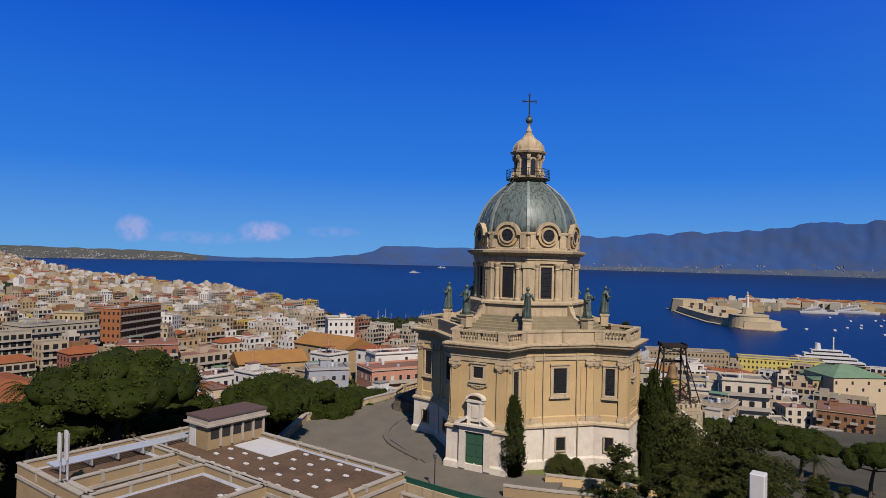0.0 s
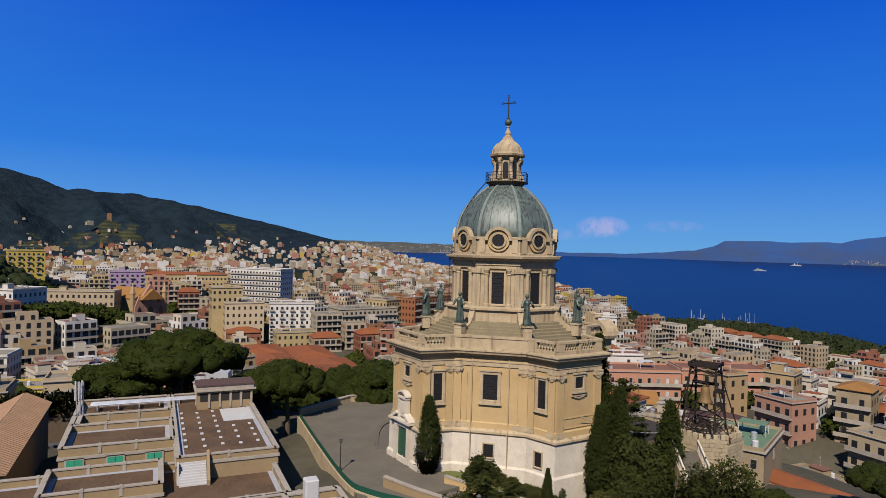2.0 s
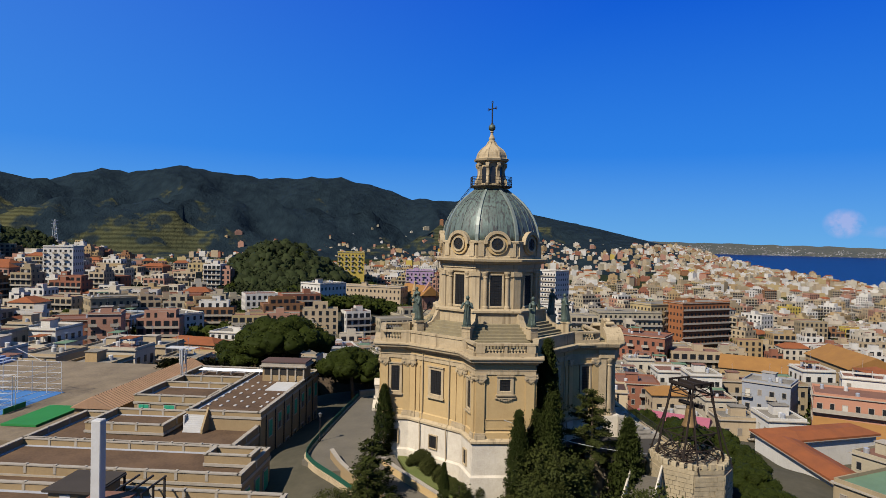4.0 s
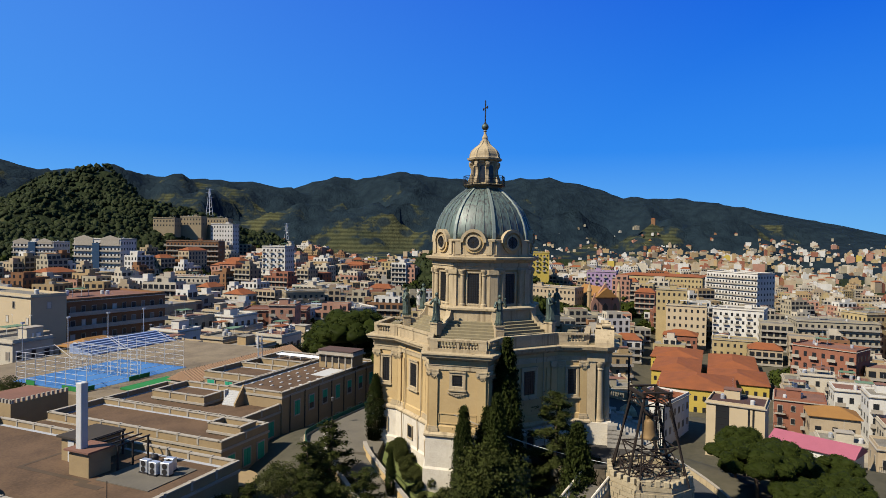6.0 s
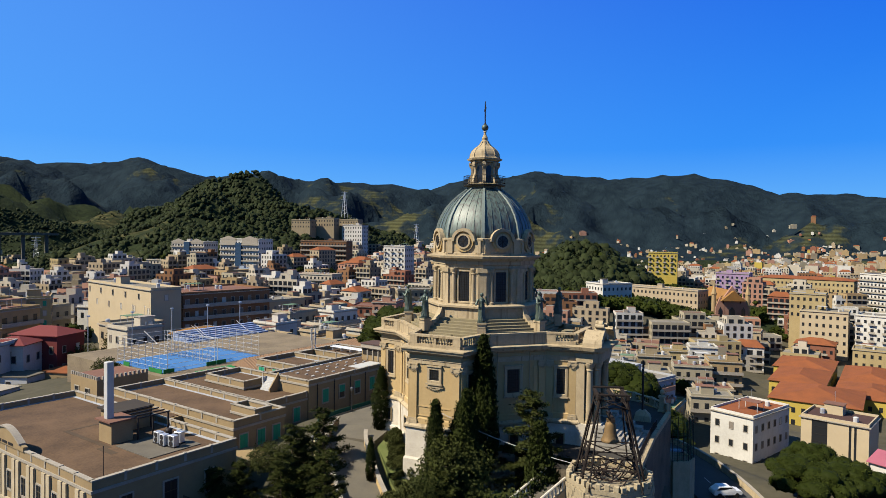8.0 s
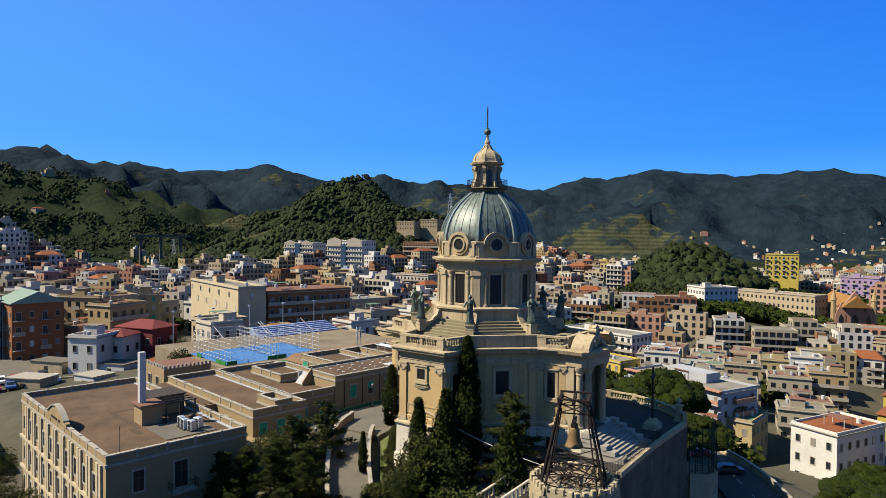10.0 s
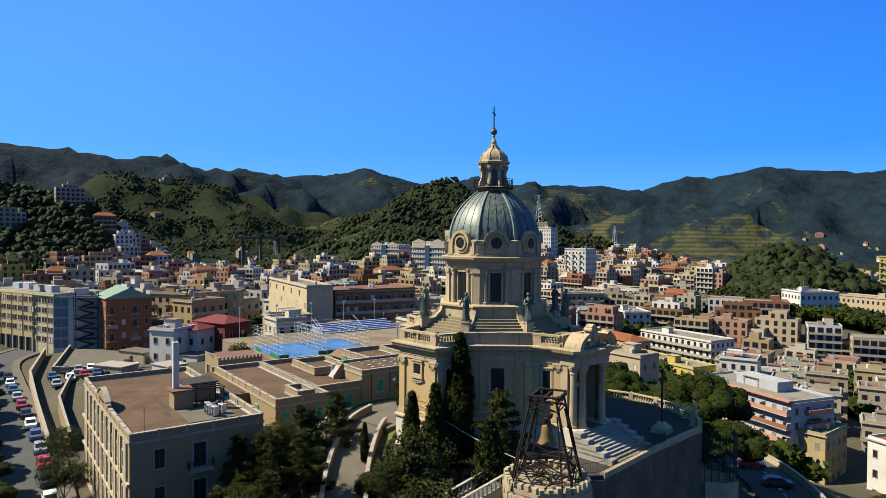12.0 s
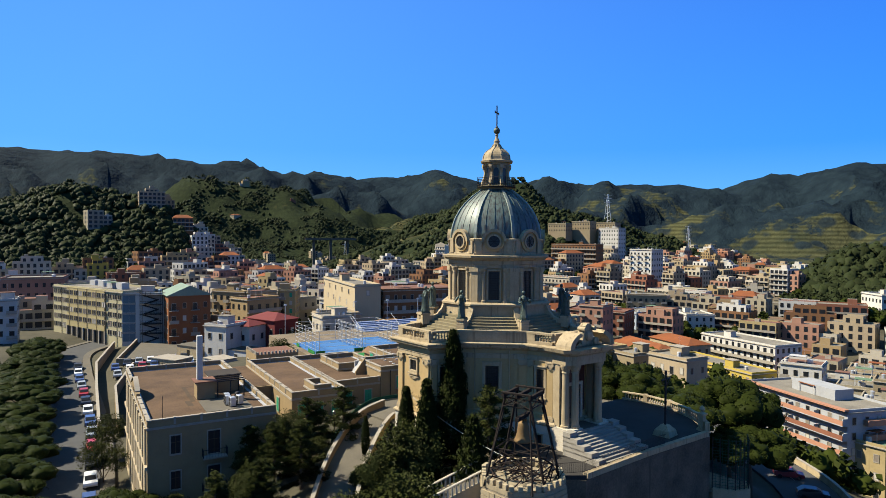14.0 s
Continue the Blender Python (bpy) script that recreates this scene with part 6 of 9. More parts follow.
for k in range(2):
    cage = thing("court_fence", "white steel cage fence round a sports court", "fence", pose(-9.8 * k - 0.2, -62, -0.86))
    for i in range(8):
        for x in (0, -9.2):
            part("post", rod(bmesh.new(), (x, -2.25 * i, 0), (x, -2.25 * i, 4.6), 0.05, 5), WHITE, cage)
    for z in (0.6, 1.4, 2.2, 3.0, 3.8, 4.6):
        part("rail", rod(rod(rod(rod(bmesh.new(), (0, 0, z), (0, -15.75, z), 0.035, 5), (-9.2, 0, z), (-9.2, -15.75, z), 0.035, 5), (0, 0, z), (-9.2, 0, z), 0.035, 5), (0, -15.75, z), (-9.2, -15.75, z), 0.035, 5), WHITE, cage)
    for x in (0, -9.2):
        part("floodlight_arm", rod(bmesh.new(), (x, -3, 4.6), (x, -7, 6.4), 0.05, 5), WHITE, cage)
for i in range(5):
    lamp = thing("floodlight", "slim grey floodlight pole beside the courts", "floodlight", pose(-2 - 9 * i, -92.3, -0.9))
    part("pole", rod(bmesh.new(), (0, 0, 0), (0, 0, 7), 0.08), METAL, lamp)
    part("lamp_head", boxed(-0.3, 0.3, -0.1, 0.3, 6.8, 7.1), METAL, lamp)

# lamp posts in the yard


def lamp_post(x, y, z):
    ob = thing("street_lamp", "slim black lamp post on the cobbled yard", "street lamp", pose(x, y, z), "yard lamps")
    part("post", turned([(0, 0.12), (0.4, 0.1), (0.5, 0.05), (2.6, 0.04)], 10), IRON, ob)
    part("lantern", turned([(2.6, 0.06), (2.68, 0.14), (2.95, 0.18), (3.0, 0.22), (3.15, 0.04)], 8), material_lamp, ob)
    return ob


material_lamp = material("lamp_glass", (0.09, 0.09, 0.085), None, 0.3, 2, 8, 0.0)
for p in ((1.9, -18.0, 0.45), (15.6, -10.6, -0.9)):
    lamp_post(*p)
cable = thing("overhead_cable", "pale cable slung from the church to the tower", "cable")
pts = [Vector((11.9, 1.6, 6.3)).lerp(Vector((7.4, 15.6, 2.3)), i / 12) - Vector((0, 0, 0.55 * math.sin(math.pi * i / 12))) for i in range(13)]
bm = bmesh.new()
side = Vector((0.952, 0.306, 0)) * 0.035
loft(bm, [[p + side, p + Vector((0, 0, 0.035)), p - side, p - Vector((0, 0, 0.035))] for p in pts])
part("wire", bm, WHITE, cable)

# parking terrace, walkway and walls between the street and the institute
slab("parking_terrace", [(33, -118), (14, -106), (6, -132), (26, -150)], -9.2, 4, PAVING, "paved parking terrace above the street", "car park")
wall_along("terrace_wall", [(26, -150, -9.2), (33, -118, -9.2), (14, -106, -9.2)], 1.0, 0.35, CONVENT, "cream parapet wall of the parking terrace", COPING, below=5)
wall_along("street_wall", [(38.6, -62, -11.2), (38.2, -90, -11), (37.5, -118, -10.6), (32, -150, -10.5)], 2.0, 0.4, STONE, "old stone wall beside the street", COPING, below=3)
wall_along("garden_wall", [(35.8, -60, -10), (35, -84, -9.4), (30, -108, -9.2)], 1.6, 0.3, CONVENT, "low cream wall of the garden path", COPING, below=3)
for hx, hy, w_, d_, tn in ((14, -120, 9, 5, 30), (22, -104, 8, 5, 35), (4, -108, 8, 6, 30), (12, -98, 6, 5, 20), (-4, -104, 9, 6, 25)):
    hut = thing("outbuilding", "low cream flat-roofed outbuilding behind the institute", "outbuilding", pose(hx, hy, -9.5, 0, 0, tn), "outbuildings")
    part("wall", boxed(-d_ / 2, d_ / 2, -w_ / 2, w_ / 2, -2, 3.0), RND.choice((WHITE, CONVENT, STONE)), hut)
    part("roof", boxed(-d_ / 2 - 0.2, d_ / 2 + 0.2, -w_ / 2 - 0.2, w_ / 2 + 0.2, 3.0, 3.18), RND.choice((PAVING, TILES, COPING)), hut)
    part("door", boxed(d_ / 2, d_ / 2 + 0.05, -0.5, 0.5, 0, 2.1), GRILLE, hut)

# ---------------------------------------------------------------- trees


def leaves(name, centres, size, flat, rng, parent, mat, per=5, spread=0.5, slim=1.0):
    """A crown of many small leaf sprays round the given points."""
    c = np.repeat(np.asarray(centres, float), per, axis=0)
    n = len(c)
    c = c + rng.normal(0, spread, (n, 3)) * np.array([1, 1, 0.7])
    u = rng.normal(0, 1, (n, 3))
    u[:, 2] *= flat
    u /= np.linalg.norm(u, axis=1)[:, None]
    v = np.cross(u, rng.normal(0, 1, (n, 3)))
    v /= np.linalg.norm(v, axis=1)[:, None] + 1e-9
    s = size * rng.uniform(0.6, 1.4, (n, 1))
    k = slim
    quad = np.stack([c - u * s - v * s * 0.5 * k, c + u * s * 0.2 - v * s * 0.75 * k, c + u * s, c + v * s * 0.75 * k], 1).reshape(-1, 3)
    f = np.arange(4 * n).reshape(-1, 4)
    return arrays(name, quad.tolist(), f.tolist(), [mat], parent)


def on_shell(rng, n, rx, ry, rz, low=-0.3):
    p = rng.normal(0, 1, (n * 3, 3))
    p /= np.linalg.norm(p, axis=1)[:, None]
    p = p[p[:, 2] > low][:n]
    return p * np.array([rx, ry, rz]) * rng.uniform(0.72, 1.0, (len(p), 1))


def trunk(parent, pts, r0, r1):
    bm = bmesh.new()
    k = len(pts) - 1
    for i in range(k):
        rod(bm, pts[i], pts[i + 1], r0 + (r1 - r0) * i / k, 8, r0 + (r1 - r0) * (i + 1) / k)
    return bm


def lump(levels):
    bm = bmesh.new()
    bmesh.ops.create_icosphere(bm, subdivisions=levels, radius=1.0)
    bm.verts.index_update()
    v = np.array([q.co[:] for q in bm.verts])
    f = np.array([[q.index for q in p.verts] for p in bm.faces])
    bm.free()
    return v, f


LUMPS = {1: lump(1), 2: lump(2), 3: lump(3)}


def stone_pine(seed, h=9.0, w=5.0):
    """A forked trunk under a domed crown of many dense needle clumps."""
    rng = np.random.default_rng(seed)
    ob = thing("stone_pine", "umbrella-shaped stone pine with a broad dark crown", "tree", None, "stone pines")
    lean = rng.uniform(-0.6, 0.6, 2)
    fork = (lean[0], lean[1], h * 0.52)
    bm = trunk(ob, [(0, 0, -1.5), (lean[0] * 0.4, lean[1] * 0.4, h * 0.3), fork], 0.34, 0.24)
    clumps = [(0.0, 0.0)]
    for ring, n in ((0.42, 6), (0.8, 11)):
        clumps += [(ring * rng.uniform(0.88, 1.12), 2 * math.pi * (i + rng.uniform(-0.3, 0.3)) / n) for i in range(n)]
    lv, lf = LUMPS[3]
    V_, F_, cents = [], [], []
    for k, (r, a) in enumerate(clumps):
        at = np.array([lean[0] + w * r * math.cos(a), lean[1] + w * r * math.sin(a), h * (0.63 + 0.27 * (1 - r * r)) + rng.uniform(-0.4, 0.4)])
        rad = np.array([w * 0.29, w * 0.29, h * 0.125]) * rng.uniform(0.85, 1.2)
        rough = 1 + 0.22 * np.sin(lv @ rng.normal(0, 3.2, 3) + k) * np.sin(lv @ rng.normal(0, 3.2, 3)) + rng.uniform(-0.1, 0.1, len(lv))
        V_.append(lv * rad * 0.93 * rough[:, None] + at)
        F_.append(lf + k * len(lv))
        cents.append(on_shell(rng, 150, *rad, -0.45) * 1.03 + at)
        if k % 3 == 0:
            rod(bm, fork, at - np.array([0, 0, h * 0.06]), 0.15, 6, 0.05)
    part("trunk", bm, BARK, ob)
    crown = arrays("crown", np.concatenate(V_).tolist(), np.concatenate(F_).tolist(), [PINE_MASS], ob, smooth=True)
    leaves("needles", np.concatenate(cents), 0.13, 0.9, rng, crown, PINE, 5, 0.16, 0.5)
    return ob


def cypress(seed, h=10.0, w=1.0):
    rng = np.random.default_rng(seed)
    ob = thing("cypress", "slender dark green cypress tree", "tree", None, "cypresses")
    part("trunk", trunk(ob, [(0, 0, -1.5), (0, 0, h * 0.5)], 0.18, 0.08), BARK, ob)
    n = int(110 * h)
    t = rng.uniform(0.02, 1, n)
    prof = w * np.minimum(1, (1 - t) * 2.1) ** 0.75 * np.minimum(1, 0.55 + t * 2.2) * rng.uniform(0.7, 1.08, n)
    a = rng.uniform(0, 2 * math.pi, n)
    prof *= 1 + 0.16 * np.sin(a * 3 + t * 9 + seed)
    c = np.stack([prof * np.cos(a), prof * np.sin(a), 0.2 + t * h], 1)
    leaves("crown", c, 0.12, 2.2, rng, ob, CYPRESS, 16, 0.14, 0.5)
    return ob


def cedar(seed, h=10.0, w=3.2):
    rng = np.random.default_rng(seed)
    ob = thing("cedar", "green conifer with layered spreading boughs", "tree", None, "conifers")
    bm = trunk(ob, [(0, 0, -1.5), (0.1, 0, h * 0.5), (0, 0, h * 0.96)], 0.24, 0.04)
    cents = []
    for i in range(int(h * 3.4)):
        t = 0.12 + 0.86 * i / (h * 3.4)
        length = w * (1 - t) ** 0.8 * rng.uniform(0.65, 1.1) + 0.25
        a = i * 2.4 + rng.uniform(-0.4, 0.4)
        z0 = h * t
        tip = np.array([length * math.cos(a), length * math.sin(a), z0 + length * rng.uniform(-0.05, 0.2)])
        rod(bm, (0, 0, z0), tip, 0.05, 5, 0.015)
        for k in range(int(6 + length * 9)):
            s = rng.uniform(0.2, 1.05)
            cents.append(np.array([0, 0, z0]) * (1 - s) + tip * s + rng.normal(0, 0.22, 3) * np.array([1, 1, 0.3]))
    part("trunk", bm, BARK, ob)
    leaves("crown", cents, 0.14, 0.3, rng, ob, CEDAR, 17, 0.17, 0.45)
    return ob


def bush(seed, h=2.4, w=1.6, mat=SHRUB, name="shrub", label="rounded olive-green shrub in a bed", category="shrub"):
    rng = np.random.default_rng(seed)
    ob = thing(name, label, category, None, name + " planting")
    bm = trunk(ob, [(0, 0, -0.8), (0.1, 0, h * 0.4)], 0.1, 0.05)
    cents = []
    for i in range(6):
        o = np.array([rng.uniform(-0.5, 0.5) * w, rng.uniform(-0.5, 0.5) * w, h * rng.uniform(0.35, 0.75)])
        rod(bm, (0, 0, 0.2), o, 0.05, 5, 0.02)
        cents.append(on_shell(rng, 60, w * 0.55, w * 0.55, h * 0.32, -0.8) + o)
    part("trunk", bm, BARK, ob)
    leaves("crown", np.concatenate(cents), 0.085 * max(1, h / 6), 1.0, rng, ob, mat, 22, 0.15 * max(1, h / 4))
    return ob


def palm(seed, h=8.0):
    rng = np.random.default_rng(seed)
    ob = thing("palm_tree", "tall palm with a tuft of drooping fronds", "tree", None, "palms")
    part("trunk", trunk(ob, [(0, 0, -2), (0.1, 0.05, h * 0.5), (0, 0, h)], 0.26, 0.2), BARK, ob)
    v, f = [], []
    for i in range(34):
        a, up = rng.uniform(0, 2 * math.pi), rng.uniform(-0.5, 1.2)
        L = rng.uniform(1.7, 2.4)
        d = np.array([math.cos(a), math.sin(a), 0])
        sd = np.array([-math.sin(a), math.cos(a), 0])
        for k in range(12):
            s = (k + 0.5) / 12
            p = d * L * s * math.cos(up * 0.6) + np.array([0, 0, h + L * (s * math.sin(up) - 0.75 * s * s)])
            for q in (-1, 1):
                tip = p + sd * q * 0.42 * (1 - 0.5 * s) + d * 0.22 - np.array([0, 0, 0.16])
                n = len(v)
                v += [p - d * 0.05, p + d * 0.07, tip]
                f.append((n, n + 1, n + 2))
    arrays("crown", v, f, [PINE], ob)
    return ob


def plant(ob, x, y, z, scale=1.0, turn=0.0, first=[set()]):
    """The first call with a tree moves it into place, later ones add copies."""
    m = pose(x, y, z, 0, 0, turn) @ Matrix.Scale(scale, 4)
    if ob.name not in first[0]:
        first[0].add(ob.name)
        ob.matrix_world = m
        return ob
    made = copy_thing(ob, pose(x, y, z, 0, 0, turn))
    made.scale = (scale, scale, scale)
    return made


R4 = random.Random(44)
PINES = [stone_pine(1), stone_pine(2, 8.0, 5.4), stone_pine(3, 9.5, 4.4), stone_pine(16, 8.2, 7.0)]
CYP = [cypress(4, 10, 0.95), cypress(5, 8, 1.0), cypress(6, 12, 1.1)]
CED = [cedar(7, 10, 3.6), cedar(8, 8, 3.2), cedar(17, 9.5, 4.4)]
BUSH = [bush(9), bush(10, 2.0, 1.9), bush(11, 3.2, 1.5)]
BROAD = [bush(12, 6.0, 3.6, SHRUB, "broadleaf_tree", "leafy olive-green garden tree", "tree"), bush(13, 7.0, 3.8, CEDAR, "broadleaf_tree", "dense dark green garden tree", "tree")]
PALM = palm(14)

# cypresses and conifers round the church
plant(CYP[1], 5.0, -10.5, 0.1, 0.9)
plant(CYP[2], 9.0, 5.7, -0.5, 1.13)
plant(CYP[0], 12.9, 2.9, -2.2, 0.94)
plant(CYP[0], 12.1, 5.8, -2.6, 1.1, 70)
plant(CYP[1], 11.2, 4.6, -2.4, 1.15, 120)
plant(CYP[1], 11.2, 12.9, -4.5, 1.35, 40)
plant(CYP[0], 14.6, -3.6, -1.2, 0.42, 10)
plant(CED[2], 7.6, 10.2, -0.8, 1.0)
plant(CED[1], 15.0, 6.5, -3.2, 0.95, 60)
plant(CED[1], 14.6, -10.0, -3.4, 1.08, 0)
plant(CED[0], 18.0, -9.4, -5.0, 0.9, 100)
plant(CED[1], 21.5, -5.5, -4.6, 0.85, 170)
plant(CED[1], 18.0, 9.8, -4.4, 0.7, 30)
for i in range(16):      # shrubs in the bed at the church's foot
    t = i / 15
    plant(BUSH[i % 3], 7.4 + 5.6 * t + R4.uniform(-0.8, 0.8), -7.0 + 6.5 * t + R4.uniform(-0.8, 0.8), 0.3 - 1.6 * t, R4.uniform(0.25, 0.6), R4.uniform(0, 360))
for i in range(34):      # garden thicket on the slope between ramp and tower
    x, y = R4.uniform(12.5, 22), R4.uniform(1, 15)
    if (x - 10) ** 2 + (y - 18.7) ** 2 < 30 or abs((x - 18.5) * 0.86 - (y + 0.5) * 0.5) < 3.0:
        continue
    plant(R4.choice(BUSH + BROAD[1:]), x, y, land(x, y), R4.uniform(0.7, 1.3), R4.uniform(0, 360))
for i in range(60):      # thicket below the ramp towards the camera's side
    x, y = R4.uniform(19, 40), R4.uniform(-15, 20)
    d = min((Vector((x, y)) - p.xy).length for p in RAMP)
    if d < 3.6 or (x > 34 and y < -10):
        continue
    plant(R4.choice(BROAD + CED), x, y, land(x, y) - 0.2, R4.uniform(0.55, 0.85), R4.uniform(0, 360))
plant(BROAD[1], 4.0, -73.0, -6, 1.0, 20)
plant(BROAD[1], -19.0, -114.0, -9.5, 1.3, 90)
plant(BROAD[0], -9.0, -108.0, -9.5, 1.2, 10)
# umbrella pines west of the forecourt and below the terrace
for i, (x, y, z, s) in enumerate(((-25.0, -31.5, -1.2, 1.3), (-28, -36, -2.0, 1.1), (-19.5, -18.8, -1.8, 0.95), (-26, -4.5, -5.2, 0.98), (-27.5, 3, -6.4, 1.0), (-31, -9, -5.5, 0.95), (-33, -20, -5.5, 1.0),
                                  (-35.5, 8, -10.5, 1.0), (-41.5, 1.5, -11.5, 1.45), (-30, 9, -9.5, 0.8), (-47, -12, -12, 1.15), (-50, -25, -12, 1.1), (-37, -7, -10, 1.1), (-42, -34, -10, 1.0))):
    plant(PINES[i % 3], x, y, z, s, 57 * i)
for i in range(12):
    plant(PINES[3], 51.0 + R4.uniform(-0.6, 0.6), -22 - 11.2 * i, -12.3, R4.uniform(0.78, 0.9), 40 * i)
    if i % 3 == 0:
        plant(PINES[i % 3], 63.0 + R4.uniform(-1.5, 1.5), -18 - 12 * i, -14.5, R4.uniform(0.9, 1.1), 70 * i)
grown = []
for i in range(900):      # a close stand of pines on the slope north of the tower
    x, y = R4.uniform(-64, 3), R4.uniform(26, 42)
    if min((Vector((x, y)) - p.xy).length for p in HILL_ROAD) < 6.5 or y > 53.5 + 0.05 * (x + 60) - 3.5 or x + y * 0.2 < -52:
        continue
    if all((x - u) ** 2 + (y - v) ** 2 > 27 for u, v in grown):
        grown.append((x, y))
        plant(PINES[len(grown) % 3], x, y, land(x, y) - 0.6, R4.uniform(0.78, 0.95) * (1 if y < 34 else 0.78), 30 * i)
for i, (x, y, q) in enumerate(((13, 51, 1.0), (20, 49, 0.95), (29, 40, 0.8), (5, 57, 0.85))):      # single pines beyond the tower
    plant(PINES[i % 3], x, y, land(x, y) - 0.5, q, 80 * i)
plant(BROAD[0], 38.6, -50, -11, 1.0)
plant(BROAD[0], 38.8, -38, -11, 0.9, 90)
plant(PINES[1], 38.8, -14, -10.5, 0.75, 50)
plant(PALM, -30.2, -36.4, -2.5, 1.2)
plant(PALM, -31.5, -19.1, -3.5, 1.0, 90)
plant(PALM, -34.0, -0.6, -9, 1.2, 140)
plant(PALM, 24.0, 30.0, -11, 0.9, 200)

# ---------------------------------------------------------------- cars


def car(colour):
    paint = material("car_paint", colour, None, 0.3, 2, 8, 0.0)
    ob = thing("car", "small parked hatchback car", "car", None, "parked cars")
    prof = [(-2.05, 0.35), (2.0, 0.35), (2.1, 0.6), (2.0, 0.85), (1.15, 0.98), (0.45, 1.45), (-1.2, 1.48), (-1.95, 1.0), (-2.1, 0.7)]
    bm = bmesh.new()
    loft(bm, [[(x, w * (1 if z < 1.0 else 0.86), z) for x, z in prof] for w in (-0.85, 0.85)])
    bmesh.ops.recalc_face_normals(bm, faces=bm.faces)
    part("body", bm, paint, ob)
    gl = bmesh.new()
    loft(gl, [[(x, w, z) for x, z in ((-1.75, 1.03), (0.95, 1.03), (0.42, 1.4), (-1.2, 1.42))] for w in (-0.8, 0.8)])
    bmesh.ops.recalc_face_normals(gl, faces=gl.faces)
    part("side_glass", gl, PANE, ob)
    part("windscreen", box(bmesh.new(), -0.02, 0.03, -0.66, 0.66, -0.36, 0.36, pose(0.84, 0, 1.23, 0, -57, 0)), PANE, ob)
    for x in (-1.3, 1.3):
        for y in (-0.8, 0.8):
            part("wheel", turned([(-0.1, 0.32), (0.1, 0.32)], 12, 0, None, pose(x, y, 0.32, 90, 0, 0)), IRON, ob)
    return ob


CARS = [car(c) for c in ((0.75, 0.75, 0.75), (0.03, 0.03, 0.035), (0.35, 0.03, 0.03), (0.3, 0.32, 0.35), (0.06, 0.1, 0.25))]
for i in range(17):
    q = 6 + i * 1.55
    p = EAST_ROAD[int(q)].lerp(EAST_ROAD[min(len(EAST_ROAD) - 1, int(q) + 1)], q % 1)
    plant(CARS[i % 5], p.x - 3.1, p.y + 0.4, p.z + 0.02, 1.0, 90 + R4.uniform(-2, 2))
for i in range(14):
    plant(CARS[(i * 3) % 5], 18 + 2.6 * (i % 7), -104 - 9 * (i // 7), land(18 + 2.6 * (i % 7), -104 - 9 * (i // 7)) + 0.15, 1.0, 86 + R4.uniform(-3, 3))
for k, (q, off) in enumerate(((13, 1.8), (17, -1.8), (21, 1.8), (24, -2.2))):
    p = HILL_ROAD[q]
    plant(CARS[k], p.x + off * 0.6, p.y + off * 0.6, p.z + 0.02, 1.0, 130)

# ---------------------------------------------------------------- town
HOSPITAL = material("pale_yellow_plaster", (0.42, 0.37, 0.227), None, 0.85, 0.3, 4, 0.05, amount=0.4)
BROWN = material("rust_plaster", (0.244, 0.0966, 0.042), None, 0.85, 0.3, 4, 0.05, amount=0.4)
BEIGE = material("beige_plaster", (0.42, 0.336, 0.218), None, 0.85, 0.3, 4, 0.05, amount=0.4, streak=0.3)
LIGHTBLUE = material("pale_blue_plaster", (0.302, 0.353, 0.42), None, 0.85, 0.3, 4, 0.05, amount=0.4)
COPPER_ROOF = material("pale_green_roof", (0.18, 0.24, 0.19), None, 0.7, 0.4, 4, 0.05)
GREENROOF = material("grey_green_roof", (0.12, 0.19, 0.12), None, 0.8, 0.3, 4, 0.05, amount=0.8)
PINKROOF = material("pink_metal_roof", (0.302, 0.0924, 0.126), None, 0.6, 0.3, 4, 0.05, amount=0.5)
DARKROOF = material("dark_brown_roof", (0.07, 0.04, 0.035), None, 0.9, 0.5, 5, 0.1)
BLIND = material("roller_blind", (0.45, 0.42, 0.36), None, 0.7, 1, 5, 0.0)


def unit_window(pane):
    bm = bmesh.new()
    for a, b, c, d in ((-0.5, -0.42, 0, 1), (0.42, 0.5, 0, 1), (-0.42, 0.42, 0.93, 1), (-0.55, 0.55, -0.05, 0.04)):
        box(bm, -0.05, 0.09, a, b, c, d)
    box(bm, -0.05, 0.04, -0.42, 0.42, 0.04, 0.93, None, 1)
    return mesh_of(bm, COPING, pane)


WINDOWS = [unit_window(PANE), unit_window(PANE), unit_window(BLIND), unit_window(material("half_shut_blind", (0.2, 0.17, 0.14), None, 0.6, 1, 5, 0.0)), unit_window(SHUTTER)]


def unit_balcony(solid):
    bm = bmesh.new()
    box(bm, 0.0, 1.1, -0.5, 0.5, -0.14, 0.0)
    if solid:
        box(bm, 1.0, 1.08, -0.5, 0.5, 0.0, 0.9)
    else:
        for i in range(9):
            y = -0.49 + 0.98 * i / 8
            box(bm, 1.02, 1.05, y - 0.008, y + 0.008, 0.0, 0.9, None, 1)
        box(bm, 1.0, 1.07, -0.5, 0.5, 0.88, 0.95, None, 1)
    return mesh_of(bm, COPING, IRON)


BALCONIES = [unit_balcony(True), unit_balcony(False)]
FOOTPRINTS = []


